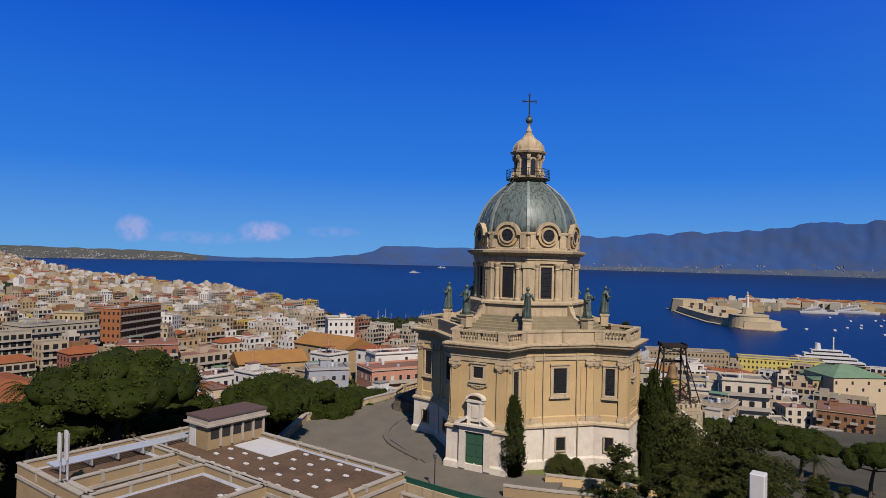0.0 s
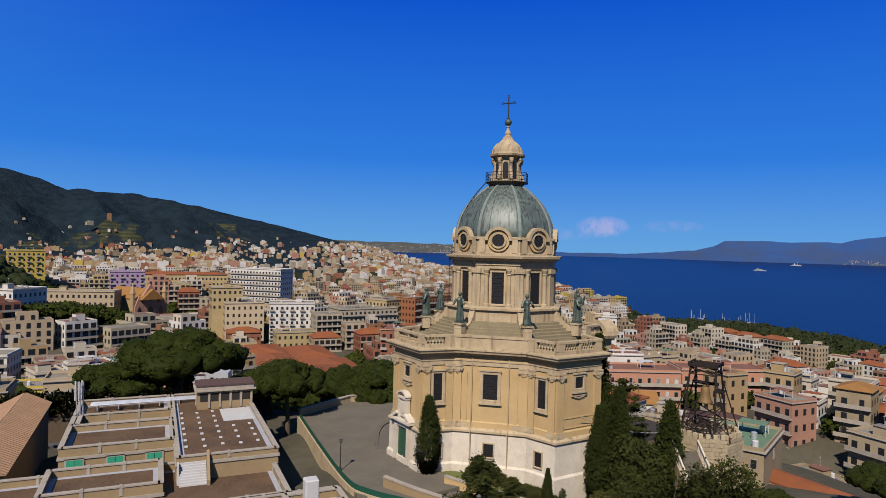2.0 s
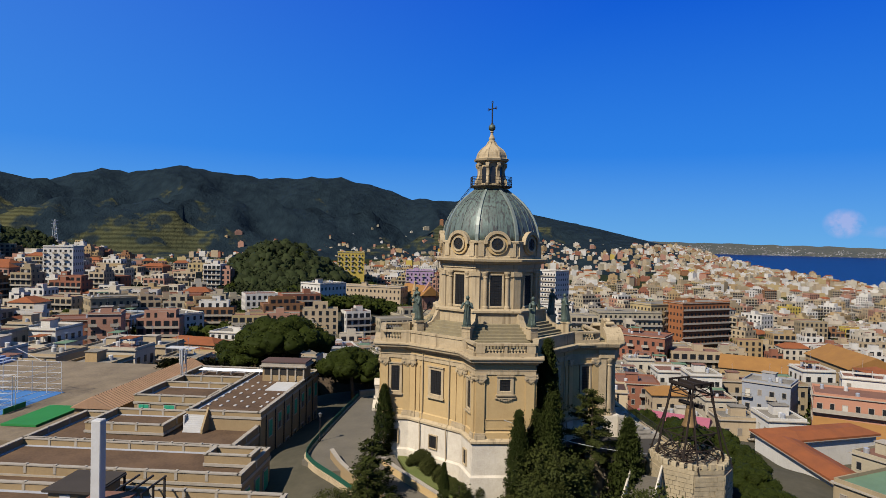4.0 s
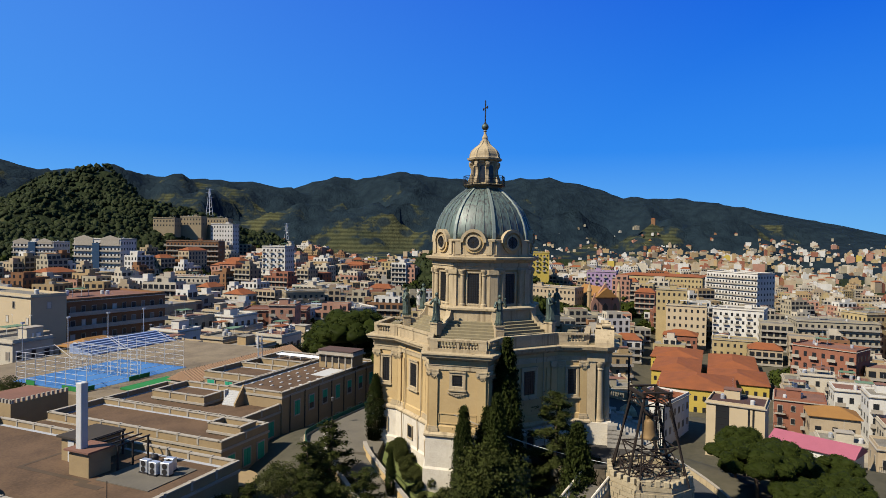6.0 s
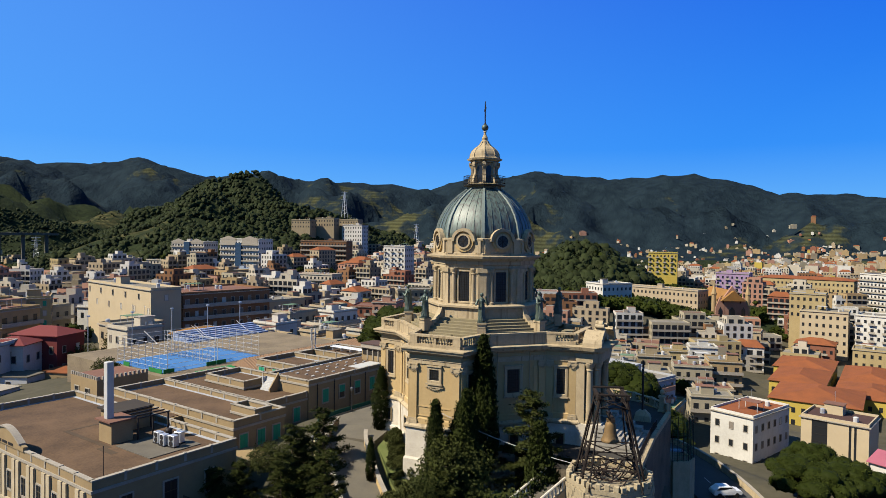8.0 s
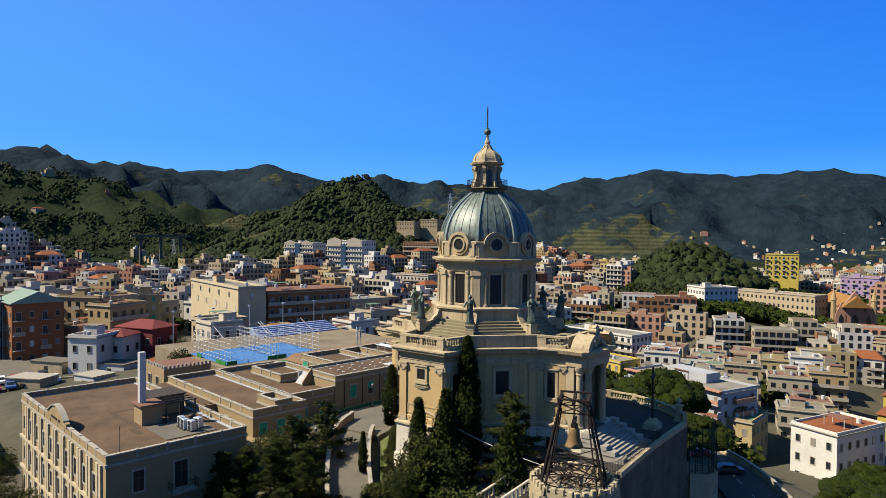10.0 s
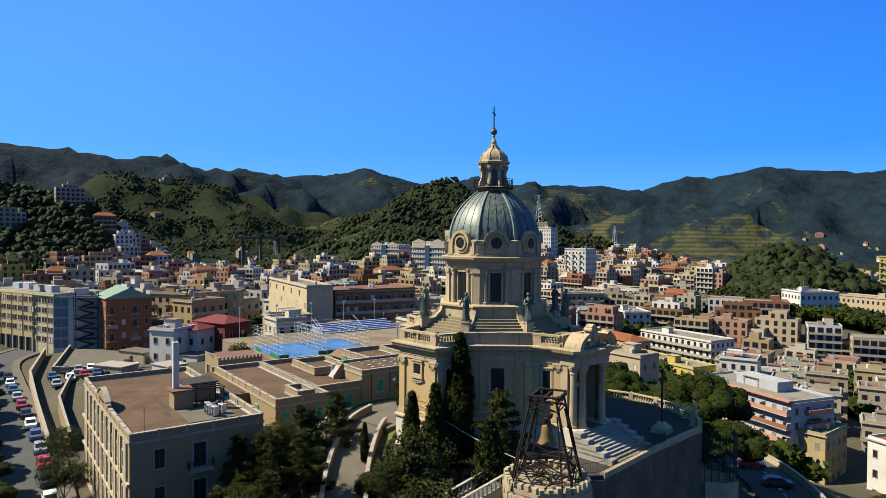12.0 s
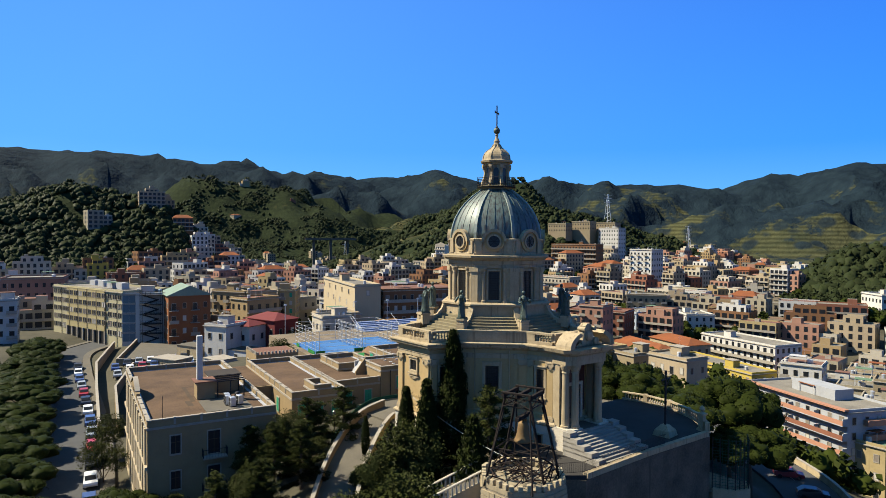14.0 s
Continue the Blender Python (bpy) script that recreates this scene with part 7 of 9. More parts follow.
def roof_body(style, w, d, z, rise):
    """Pitched roof over d (x) by w (y)."""
    o = 0.5
    x0, x1, y0, y1 = -d / 2 - o, d / 2 + o, -w / 2 - o, w / 2 + o
    if style == "gable":
        ends = ((0, y0, z + rise), (0, y1, z + rise)) if w >= d else ((x0, 0, z + rise), (x1, 0, z + rise))
    else:
        k = min(w, d) / 2
        ends = ((0, y0 + k, z + rise), (0, y1 - k, z + rise)) if w >= d else ((x0 + k, 0, z + rise), (x1 - k, 0, z + rise))
    bm = bmesh.new()
    lo = [bm.verts.new(p) for p in ((x0, y0, z - 0.15), (x1, y0, z - 0.15), (x1, y1, z - 0.15), (x0, y1, z - 0.15))]
    b = [bm.verts.new(p) for p in ((x0, y0, z), (x1, y0, z), (x1, y1, z), (x0, y1, z))]
    r = [bm.verts.new(p) for p in ends]
    bm.faces.new(lo[::-1])
    for i in range(4):
        bm.faces.new((lo[i], lo[(i + 1) % 4], b[(i + 1) % 4], b[i]))
    if w >= d:
        fs = ((b[0], b[1], r[0]), (b[1], b[2], r[1], r[0]), (b[2], b[3], r[1]), (b[3], b[0], r[0], r[1]))
    else:
        fs = ((b[1], b[2], r[1]), (b[2], b[3], r[0], r[1]), (b[3], b[0], r[0]), (b[0], b[1], r[1], r[0]))
    for f in fs:
        bm.faces.new(f)
    bmesh.ops.recalc_face_normals(bm, faces=bm.faces)
    return bm


def house(x, y, d, w, turn, z0, z1, wall, roof, style, levels, label, category="apartment block", name="apartment_building", bal=0, fine=True, group=""):
    """A house whose front looks the way turn, d deep and w wide, from the ground z0 to the eaves z1."""
    rng = random.Random(int(x * 7 + y * 13))
    fine = fine and math.hypot(x, y) < 172
    z0 = min(z0, land(x, y) - 0.5)
    ob = thing(name, label, category, pose(x, y, 0, 0, 0, turn), group)
    FOOTPRINTS.append((x, y, max(d, w) / 2))
    flat = style == "flat"
    plan = [(-d / 2, -w / 2), (d / 2, -w / 2), (d / 2, w / 2), (-d / 2, w / 2)]
    wb = storeys(plan, [(z0, 0), (z1, 0), (z1, -0.25), (z1 - 0.6, -0.25)] if flat else [(z0, 0), (z1, 0)])
    part("wall", wb, wall, ob)
    if flat:
        part("roof", boxed(-d / 2 + 0.26, d / 2 - 0.26, -w / 2 + 0.26, w / 2 - 0.26, z1 - 0.6, z1 - 0.5), roof, ob)
        part("cornice", loft(bmesh.new(), [[(px, py, z) for px, py in offset(plan, o)] for z, o in ((z1 - 0.75, 0.01), (z1 - 0.75, 0.35), (z1 - 0.55, 0.35), (z1 - 0.55, 0.01))], False), COPING, ob)
        hx, hy = rng.uniform(-d / 5, d / 5), rng.uniform(-w / 4, w / 4)
        if rng.random() < 0.55:
            part("stair_hut", boxed(hx - 1.3, hx + 1.3, hy - 1.7, hy + 1.7, z1 - 0.5, z1 + 1.6), wall, ob)
            part("hut_roof", boxed(hx - 1.5, hx + 1.5, hy - 1.9, hy + 1.9, z1 + 1.6, z1 + 1.73), rng.choice((FLAT_ROOF, FLAT_RED, COPING)), ob)
        else:        # a roof terrace with a pent canopy on posts
            part("canopy", boxed(hx - 1.6, hx + 1.6, hy - 2.2, hy + 2.2, z1 + 1.5, z1 + 1.6), rng.choice((FLAT_RED, WHITE, TILES, GREENROOF)), ob)
            for sx in (-1, 1):
                for sy in (-1, 1):
                    part("canopy_post", boxed(hx + 1.5 * sx - 0.05, hx + 1.5 * sx + 0.05, hy + 2.1 * sy - 0.05, hy + 2.1 * sy + 0.05, z1 - 0.5, z1 + 1.5), WHITE, ob)
        for k in range(rng.randint(1, 3)):
            tx, ty = rng.uniform(-d / 2 + 1, d / 2 - 1), rng.uniform(-w / 2 + 1, w / 2 - 1)
            part("water_tank", turned([(z1 - 0.5, 0.5), (z1 + 0.5, 0.5), (z1 + 0.62, 0.3)], 10, 0, None, pose(tx, ty, 0)), METAL if k else WHITE, ob)
        part("aerial", rod(rod(bmesh.new(), (hx, hy, z1 + 2), (hx, hy, z1 + 4.2), 0.03, 4), (hx - 0.5, hy, z1 + 3.9), (hx + 0.5, hy, z1 + 3.9), 0.02, 4), METAL, ob)
    else:
        part("roof", roof_body(style, w, d, z1, min(w, d) * (0.11 if category == "school" else 0.2 if style == "hip" else 0.24)), roof, ob)
    step = (z1 - 0.6 - z0) / max(levels, 1) if levels > 1 else 3.4
    step = min(max(step, 2.6), 3.9)
    joined = [[], []]
    for face, length, out, way in ((0, w, d / 2, 0), (1, d, w / 2, 90), (2, d, w / 2, -90)):
        n = max(2, int(length / (2.7 if fine else 2.6)))
        if levels == 1 and face:
            n = 1
        for k in range(levels if levels != 1 else 2):
            z = z1 - 0.75 - (k + 1) * step + 0.75
            if z < z0 + 0.2:
                continue
            for i in range(n):
                if levels == 1 and (i * 7 + k) % 3:
                    continue
                q = -length / 2 + length * (i + 0.5) / n
                door = bal and face == 0 and i % 2 == 0
                ww, hh, zz = (1.3, 2.15, z - 0.7) if door else (1.05, 1.6, z - 0.05)
                m = pose(0, 0, 0, 0, 0, way) @ pose(out, q, zz)
                if fine:
                    o = new("window", WINDOWS[rng.choice((0, 0, 0, 1, 2, 3, 4 if wall in (YELLOW, WALLS[7], WALLS[0]) else 0))])
                    o.parent, o.matrix_local = ob, m @ Matrix.Diagonal((1, ww, hh, 1))
                else:
                    joined[0].append((m, ww, hh))
                if door and bal == 1:
                    if fine:
                        o = new("balcony", BALCONIES[rng.choice((0, 1))])
                        o.parent, o.matrix_local = ob, m @ Matrix.Diagonal((1, min(2.6, length / n * 1.4), 1, 1))
                    else:
                        joined[1].append((m, min(2.6, length / n * 1.4)))
            if bal == 2 and face == 0:
                m = pose(out, 0, z - 0.75)
                if fine:
                    o = new("balcony", BALCONIES[0])
                    o.parent, o.matrix_local = ob, m @ Matrix.Diagonal((1, length + 0.4, 1, 1))
                else:
                    joined[1].append((m, length + 0.4))
    if joined[0]:
        bm = bmesh.new()
        for m, ww, hh in joined[0]:
            box(bm, -0.05, 0.05, -ww / 2, ww / 2, 0, hh, m)
        tagged(part("glazing", bm, PANE, ob), kind="stuff")
    if joined[1]:
        bm = bmesh.new()
        for m, ww in joined[1]:
            box(box(bm, 0, 1.1, -ww / 2, ww / 2, -0.14, 0, m), 1.0, 1.08, -ww / 2, ww / 2, 0, 0.9, m)
        tagged(part("balcony_tier", bm, COPING, ob), kind="stuff")
    return ob


# landmarks of the town
house(12.6, -149.0, 14.0, 11.8, 92, -10.0, 5.0, BROWN, COPPER_ROOF, "gable", 4, "rust-brown house with a pale green pitched roof", "house", "house", 1)
house(55.5, -246.1, 18.0, 21.1, 85, -9.0, 6.0, WALLS[9], FLAT_ROOF, "flat", 3, "long dusty pink institution with green shutters", "apartment block", "apartment_building", 0)
house(-9.5, -171.9, 14.0, 14.5, 35, -10.0, 4.0, WALLS[2], FLAT_ROOF, "flat", 4, "ochre apartment house with balconies", "apartment block", "apartment_building", 1)
house(-13.7, -168.5, 14.0, 10.1, 92, -10.0, 4.0, WALLS[0], FLAT_ROOF, "flat", 4, "cream apartment house with dark red balconies", "apartment block", "apartment_building", 1)
house(-25.3, -168.0, 12.0, 5.9, 64, -10.0, 4.0, WALLS[7], FLAT_RED, "flat", 5, "narrow yellow apartment house with balconies", "apartment block", "apartment_building", 1)
house(7.5, -113.7, 8.0, 7.2, 36, -9.0, 0.0, WALLS[3], FLAT_RED, "flat", 2, "white two-storey house with a red roof terrace", "house", "house", 0)
house(2.0, -115.0, 7.0, 7.5, 37, -9.0, -1.0, WALLS[3], DARKRED, "hip", 2, "small white house with a dark red roof", "house", "house", 0)
house(-5.7, -117.4, 8.0, 11.5, 24, -9.0, 0.0, DARKRED, DARKRED, "hip", 2, "dark red painted house with a red roof", "house", "house", 0)
PALE_GREY = material("pale_grey_plaster", (0.34, 0.345, 0.355), (0.22, 0.22, 0.225), 0.85, 0.3, 4, 0.05, streak=0.4)
banded = house(-104.0, -23.1, 13.0, 28.8, -15, -27.0, -12.0, PALE_GREY, FLAT_ROOF, "flat", 5, "pink and pale grey apartment block with long banded balconies", "apartment block", "apartment_building", 0)
for i in range(5):
    z = -14.2 - 3.0 * i
    part("balcony", boxed(6.5, 7.9, -14.5, 14.5, z - 1.15, z - 0.95), PALE_GREY, banded)
    part("balcony_front", boxed(7.78, 7.9, -14.5, 14.5, z - 0.95, z), PINK if i % 2 == 0 else WALLS[6], banded, "pink painted balcony front")
    for u in (-14.4, -7.2, 0, 7.2, 14.4):
        part("balcony_divider", boxed(6.5, 7.78, u - 0.1, u + 0.1, z - 0.95, z + 0.4), PALE_GREY, banded)
    part("balcony", boxed(-4.5, 2.5, 14.4, 15.6, z - 1.15, z), PINK, banded, "pink painted balcony")
part("roof_edge", boxed(6.4, 7.6, -14.7, 14.7, -12.25, -11.9), PINK, banded, "pink roof edge")
part("roof_house", boxed(-4, 1, -6, 6, -12.6, -10.2), PALE_GREY, banded)
house(-139.3, -74.4, 10.0, 34.2, -9, -24.0, -17.0, YELLOW, FLAT_ROOF, "flat", 2, "long low bright yellow building", "building", "yellow_building", 0)
house(-134.8, -102.4, 12.0, 31.3, -14, -24.0, -16.0, WALLS[2], TILES, "hip", 2, "low building with a ring of terracotta roofs", "building", "tiled_building", 0)
house(-156.6, -105.7, 10.0, 22.0, -11, -23.0, -16.0, WALLS[0], TILES, "hip", 2, "low cream building with a terracotta roof", "building", "tiled_building", 0)
house(-175.0, -89.4, 13.0, 33.5, -7, -29.0, -14.0, WALLS[3], FLAT_ROOF, "flat", 5, "white apartment block stepped with long balconies", "apartment block", "apartment_building", 2)
house(-183.6, -149.1, 14.0, 23.4, 91, -29.0, -10.0, LIGHTBLUE, FLAT_ROOF, "flat", 6, "pale blue apartment block with stacked balconies", "apartment block", "apartment_building", 1)
house(-196.5, -131.6, 12.0, 17.3, -32, -29.0, -10.0, WALLS[3], FLAT_ROOF, "flat", 6, "white apartment house with a plain end wall", "apartment block", "apartment_building", 0)
house(-102.0, -9.9, 12.0, 9.5, 3, -28.0, -18.0, WALLS[7], GREENROOF, "flat", 3, "cream house with a green roof terrace", "house", "house", 0)
house(-149.8, -141.3, 14.0, 25.1, 28, -24.0, -7.0, WALLS[6], FLAT_RED, "flat", 5, "dull red apartment block with balconies", "apartment block", "apartment_building", 1)
house(-206.9, -168.9, 14.0, 19.0, 45, -24.0, -5.0, WALLS[8], FLAT_ROOF, "flat", 5, "grey-beige apartment block with balconies", "apartment block", "apartment_building", 1)
house(-279.9, -90.9, 16.0, 18.7, 56, -14.0, -1.8, WALLS[3], FLAT_ROOF, "flat", 3, "large white villa-like house with a small tower", "villa", "villa", 0)
house(-271.7, -37.2, 12.0, 22.7, 9, -30.0, -16.0, WALLS[5], FLAT_ROOF, "flat", 5, "cream apartment block with balconies", "apartment block", "apartment_building", 1)
house(-312.2, 1.8, 14.0, 15.9, 2, -17.7, -3.7, WALLS[7], GREYBLUE, "flat", 3, "yellow hall with a blue-grey flat roof", "hall", "hall", 0)
house(-163.0, 95.6, 15.0, 24.9, -24, -33.0, -20.0, WALLS[2], TILES_OCHRE, "gable", 1, "old church nave with a long ochre tile roof", "church", "old_church", 0)
house(-156.7, 122.7, 16.0, 29.3, -91, -34.0, -16.0, WALLS[2], TILES_OCHRE, "gable", 1, "tall old church front of brown stone", "church", "old_church", 0)
house(-207.8, 175.8, 14.0, 13.4, -37, -31.9, -11.9, WALLS[3], FLAT_ROOF, "flat", 6, "white apartment block with regular windows", "apartment block", "apartment_building", 0)
house(-20.0, 57.6, 16.0, 11.7, -61, -15.0, -9.0, WALLS[8], GREENROOF, "flat", 1, "long low hall with a grey-green roof", "hall", "hall", 0)
house(-316.9, 121.6, 16.0, 35.3, 27, -34.2, -10.2, BROWN, FLAT_ROOF, "flat", 7, "rust-orange apartment tower with long balconies", "apartment block", "apartment_building", 2)
house(-319.5, 100.3, 16.0, 28.7, 33, -33.8, -11.8, WALLS[7], FLAT_ROOF, "flat", 6, "yellow apartment tower with balconies", "apartment block", "apartment_building", 1)
house(-185.4, 60.3, 12.0, 19.7, -29, -26.0, -12.0, WALLS[6], FLAT_RED, "flat", 4, "dark red and white apartment house", "apartment block", "apartment_building", 1)
for x, y, d_, w_, tn in ((-110.8, 310.2, 22.0, 40.8, -134), (-115.6, 319.2, 20.0, 59.0, 3)):
    hotel = house(x, y, d_, w_, tn, -56.0, -37.0, GREYBLUE, FLAT_ROOF, "flat", 6, "white hotel wrapped in a grid of concrete balconies", "hotel", "hotel", 2)
    fins = bmesh.new()
    for i in range(int(w_ / 3.4) + 1):
        q = -w_ / 2 + w_ * i / int(w_ / 3.4)
        box(fins, d_ / 2, d_ / 2 + 1.5, q - 0.2, q + 0.2, -56, -35.8)
    for i in range(int(d_ / 3.4) + 1):
        q = -d_ / 2 + d_ * i / int(d_ / 3.4)
        for sy in (-1, 1):
            box(fins, q - 0.2, q + 0.2, min(sy * w_ / 2, sy * (w_ / 2 + 1.2)), max(sy * w_ / 2, sy * (w_ / 2 + 1.2)), -56, -35.8)
    part("concrete_frame", fins, WHITE, hotel, "white concrete fins")
    for k in range(6):
        z = -38.2 - 3.05 * k
        for sy in (-1, 1):
            part("side_balcony", boxed(-d_ / 2, d_ / 2, min(sy * w_ / 2, sy * (w_ / 2 + 1.1)), max(sy * w_ / 2, sy * (w_ / 2 + 1.1)), z - 0.3, z + 0.5), WHITE, hotel)
house(-40.9, 440.1, 14.0, 58.9, -95, -61.0, -49.0, YELLOW, FLAT_ROOF, "flat", 3, "long yellow harbour office with two rows of windows", "office", "harbour_office", 0)
house(-4.3, 334.3, 24.0, 23.4, -68, -58.0, -38.0, WALLS[7], GREENROOF, "gable", 1, "large cream hall with a green barrel roof", "hall", "hall", 0)
house(-113.3, 446.1, 14.0, 56.2, -68, -60.0, -48.0, WALLS[0], FLAT_ROOF, "flat", 4, "long cream waterfront palace", "apartment block", "apartment_building", 0)
house(9.8, 243.4, 18.0, 19.5, -85, -50.0, -36.0, WALLS[4], FLAT_RED, "flat", 3, "brown apartment court with red roofs", "apartment block", "apartment_building", 1)
house(-58.2, 317.8, 14.0, 27.5, -100, -54.0, -40.0, WALLS[5], TILES, "hip", 3, "cream town house with a clay roof", "house", "house", 0)
SCHOOL = "yellow school wing with a wide terracotta roof"
for x, y, d, w, z in ((-235, 9, 26, 20, -27), (-205, 10.5, 30, 17, -26.6), (-173, 18.5, 27, 24, -26), (-233, 31, 34, 18, -28.6), (-199, 32, 27, 20, -28.2)):
    house(x, y, d, w, 0, z - 8, z, YELLOW, TILES, "hip", 2, SCHOOL, "school", "school_wing", 0)
house(-283, 8, 12, 16, 0, -36, -25.0, WALLS[6], TILES, "hip", 2, "brown house with a clay tile roof", "house", "house", 1)
house(-278, 33, 12, 20, 0, -36, -24.4, WALLS[7], FLAT_ROOF, "flat", 2, "low cream house with green shutters", "house", "house", 0)
house(-303, 10, 16, 20, 0, -36, -11.2, BEIGE, FLAT_ROOF, "flat", 5, "tall cream apartment house with a blank wall", "apartment block", "apartment_building", 0)
house(-301, 36, 16, 24, -10, -36, -11.6, WALLS[3], FLAT_ROOF, "flat", 6, "white apartment house with balconies and a pale green end", "apartment block", "apartment_building", 1)
house(-281, -21, 12, 13, 5, -34, -21.2, WALLS[0], FLAT_RED, "flat", 3, "cream apartment house with arched windows", "apartment block", "apartment_building", 0)
house(-305, 78, 18, 36, 8, -38, -15.5, WALLS[5], FLAT_ROOF, "flat", 6, "concrete-framed apartment block with grey balconies", "apartment block", "apartment_building", 2)
office = house(-94.5, 29, 10, 12, -8, -27, -13.2, BEIGE, FLAT_ROOF, "flat", 0, "cream office block with a dark glass corner", "office", "office_block", 0)
part("glass_front", boxed(4.9, 5.05, -4.0, -1.2, -25, -13.9), DARK_GLASS, office, "tall strip of dark glazing")
for k in range(7):
    part("transom", boxed(5.05, 5.1, -4.0, -1.2, -24.4 + 1.5 * k, -24.3 + 1.5 * k), IRON, office)
for k in range(2):
    part("slot_window", boxed(4.95, 5.05, 2.6 + 0.9 * k, 3.0 + 0.9 * k, -25, -14.2), PANE, office)
part("parapet_rim", boxed(-4.7, 4.7, -5.7, 5.7, -13.72, -13.66), DARKROOF, office)
house(-100.8, 11, 17, 9.8, -17, -28, -15.6, WALLS[3], TILES, "flat", 3, "white three-storey house with a terracotta roof terrace", "house", "house", 0)
house(-81, 43, 7, 15, -25, -25, -18, WALLS[3], PINKROOF, "gable", 1, "low white shed with a pink metal roof", "shed", "shed", 0)
house(-128, 45, 12, 12, -5, -32, -18, WALLS[6], FLAT_RED, "flat", 4, "orange-brown apartment house with balconies", "apartment block", "apartment_building", 1)
house(-97.5, 98.4, 12, 30, -23.5, -28, -14, PINK, FLAT_RED, "flat", 2, "salmon pink school building with rows of small windows", "school", "pink_school", 2)
house(-90, 128, 12, 26, -23.5, -28, -14, PINK, FLAT_RED, "flat", 2, "salmon pink school building with rows of small windows", "school", "pink_school", 2)
house(-108, 103, 8, 16, -23.5, -28, -11.4, WALLS[3], FLAT_RED, "flat", 1, "white upper block with a dark red roof", "school", "pink_school", 0)
house(-113, 78, 10, 12, -35, -29, -14, GREYBLUE, FLAT_ROOF, "flat", 4, "grey apartment house with a plain end wall", "apartment block", "apartment_building", 1)
house(-40, 76, 12, 14, -50, -21, -14.5, WALLS[4], DARKROOF, "hip", 1, "low house with a dark brown pyramid roof", "house", "house", 0)
house(-52, 76, 8, 14, -60, -22, -15.5, WALLS[5], FLAT_RED, "flat", 1, "low hall with a dusty red flat roof", "hall", "hall", 0)
house(-84, 86, 10, 18, -30, -27, -20, WALLS[3], TILES_OCHRE, "gable", 1, "low white hall with a pale tiled roof", "hall", "hall", 0)
# long low wing with a terracotta roof below the pines
wing = thing("long_wing", "long low white wing with a terracotta pent roof", "building")
for pts, ht in (([(-66, 54.5), (-3, 58.5), (-3.4, 64.5), (-59.5, 61.0)], -17), ([(-66, 54.5), (-59.5, 61.0), (-66.5, 80), (-74, 78)], -17)):
    part("wall", storeys(pts, [(-24, -0.4), (-15.6, -0.4)]), WALLS[3], wing)
    part("roof", storeys(pts, [(-15.6, 0.2), (-15.2, 0.2), (-14.3, -2.6)]), TILES, wing, "terracotta tile roof")
    part("eaves_board", storeys(pts, [(-15.75, 0.25), (-15.6, 0.25)]), COPING, wing)
for k in range(5):
    part("window", boxed(-0.06, 0.06, -0.6, 0.6, 0, 1.6, pose(-61.6 - 1.35 * k, 64 + 3.3 * k, -18.6, 0, 0, 20)), PANE, wing)
FOOTPRINTS.extend([(-66 + 6 * k, 57 + 0.4 * k, 4) for k in range(11)])
ward = house(32.1, -176.4, 15, 44, 25, -12.0, 6.0, HOSPITAL, FLAT_ROOF, "flat", 0, "long cream and yellow five-storey hospital block", "hospital", "hospital", 0)
part("middle_bay", boxed(7.5, 7.85, -12, 12, -7.0, 5.6), material("straw_yellow_plaster", (0.40, 0.33, 0.17), (0.30, 0.24, 0.12), 0.85, 0.4, 5, 0.05, streak=0.3), ward, "straw yellow middle bay")
for i in range(15):
    y = -20.4 + 2.91 * i
    out = 7.85 if abs(y) < 12 else 7.5
    for k in range(5):
        if k == 4 and abs(y) < 12:
            continue
        for dy in (-0.62, 0.62):
            o = new("window", WINDOWS[(i * 3 + k) % 4 if (i + k) % 3 == 0 else 0])
            o.parent, o.matrix_local = ward, pose(out, y + dy, 3.2 - 2.75 * k) @ Matrix.Diagonal((1, 0.95, 1.55, 1))
    if i % 2:
        part("down_pipe", rod(bmesh.new(), (out + 0.1, y + 1.45, -11), (out + 0.1, y + 1.45, 5.4), 0.07), GRILLE, ward)
for i in range(8):
    part("arcade_pier", boxed(7.5, 7.95, -12.2 + 3.42 * i, -11.6 + 3.42 * i, -11.5, -7.0), COPING, ward)
# one flat dark sheet behind the piers in place of the arcade's shaded depth
part("arcade_dark_panel", boxed(7.45, 7.56, -11.6, 11.7, -11.5, -7.3), DARK_GLASS, ward, "flat dark panel for the arcade's shade")
for i in range(4):
    part("roof_plant", boxed(-4 + 1.2 * i, -1.5 + 1.2 * i, -16 + 8 * i, -12.5 + 8 * i, 5.5, 7.2 + 0.3 * (i % 2)), WHITE, ward, "white rooftop housing")
stair_block = house(22.1, -157.2, 12, 12.2, 72, -12.0, 5.4, WALLS[3], FLAT_RED, "flat", 0, "white block with a dark outdoor fire stair", "hospital", "hospital", 0)
BAY_GLASS = material("blue_grey_glazing", (0.10, 0.16, 0.19), (0.06, 0.10, 0.13), 0.25, 1, 6, 0.0)
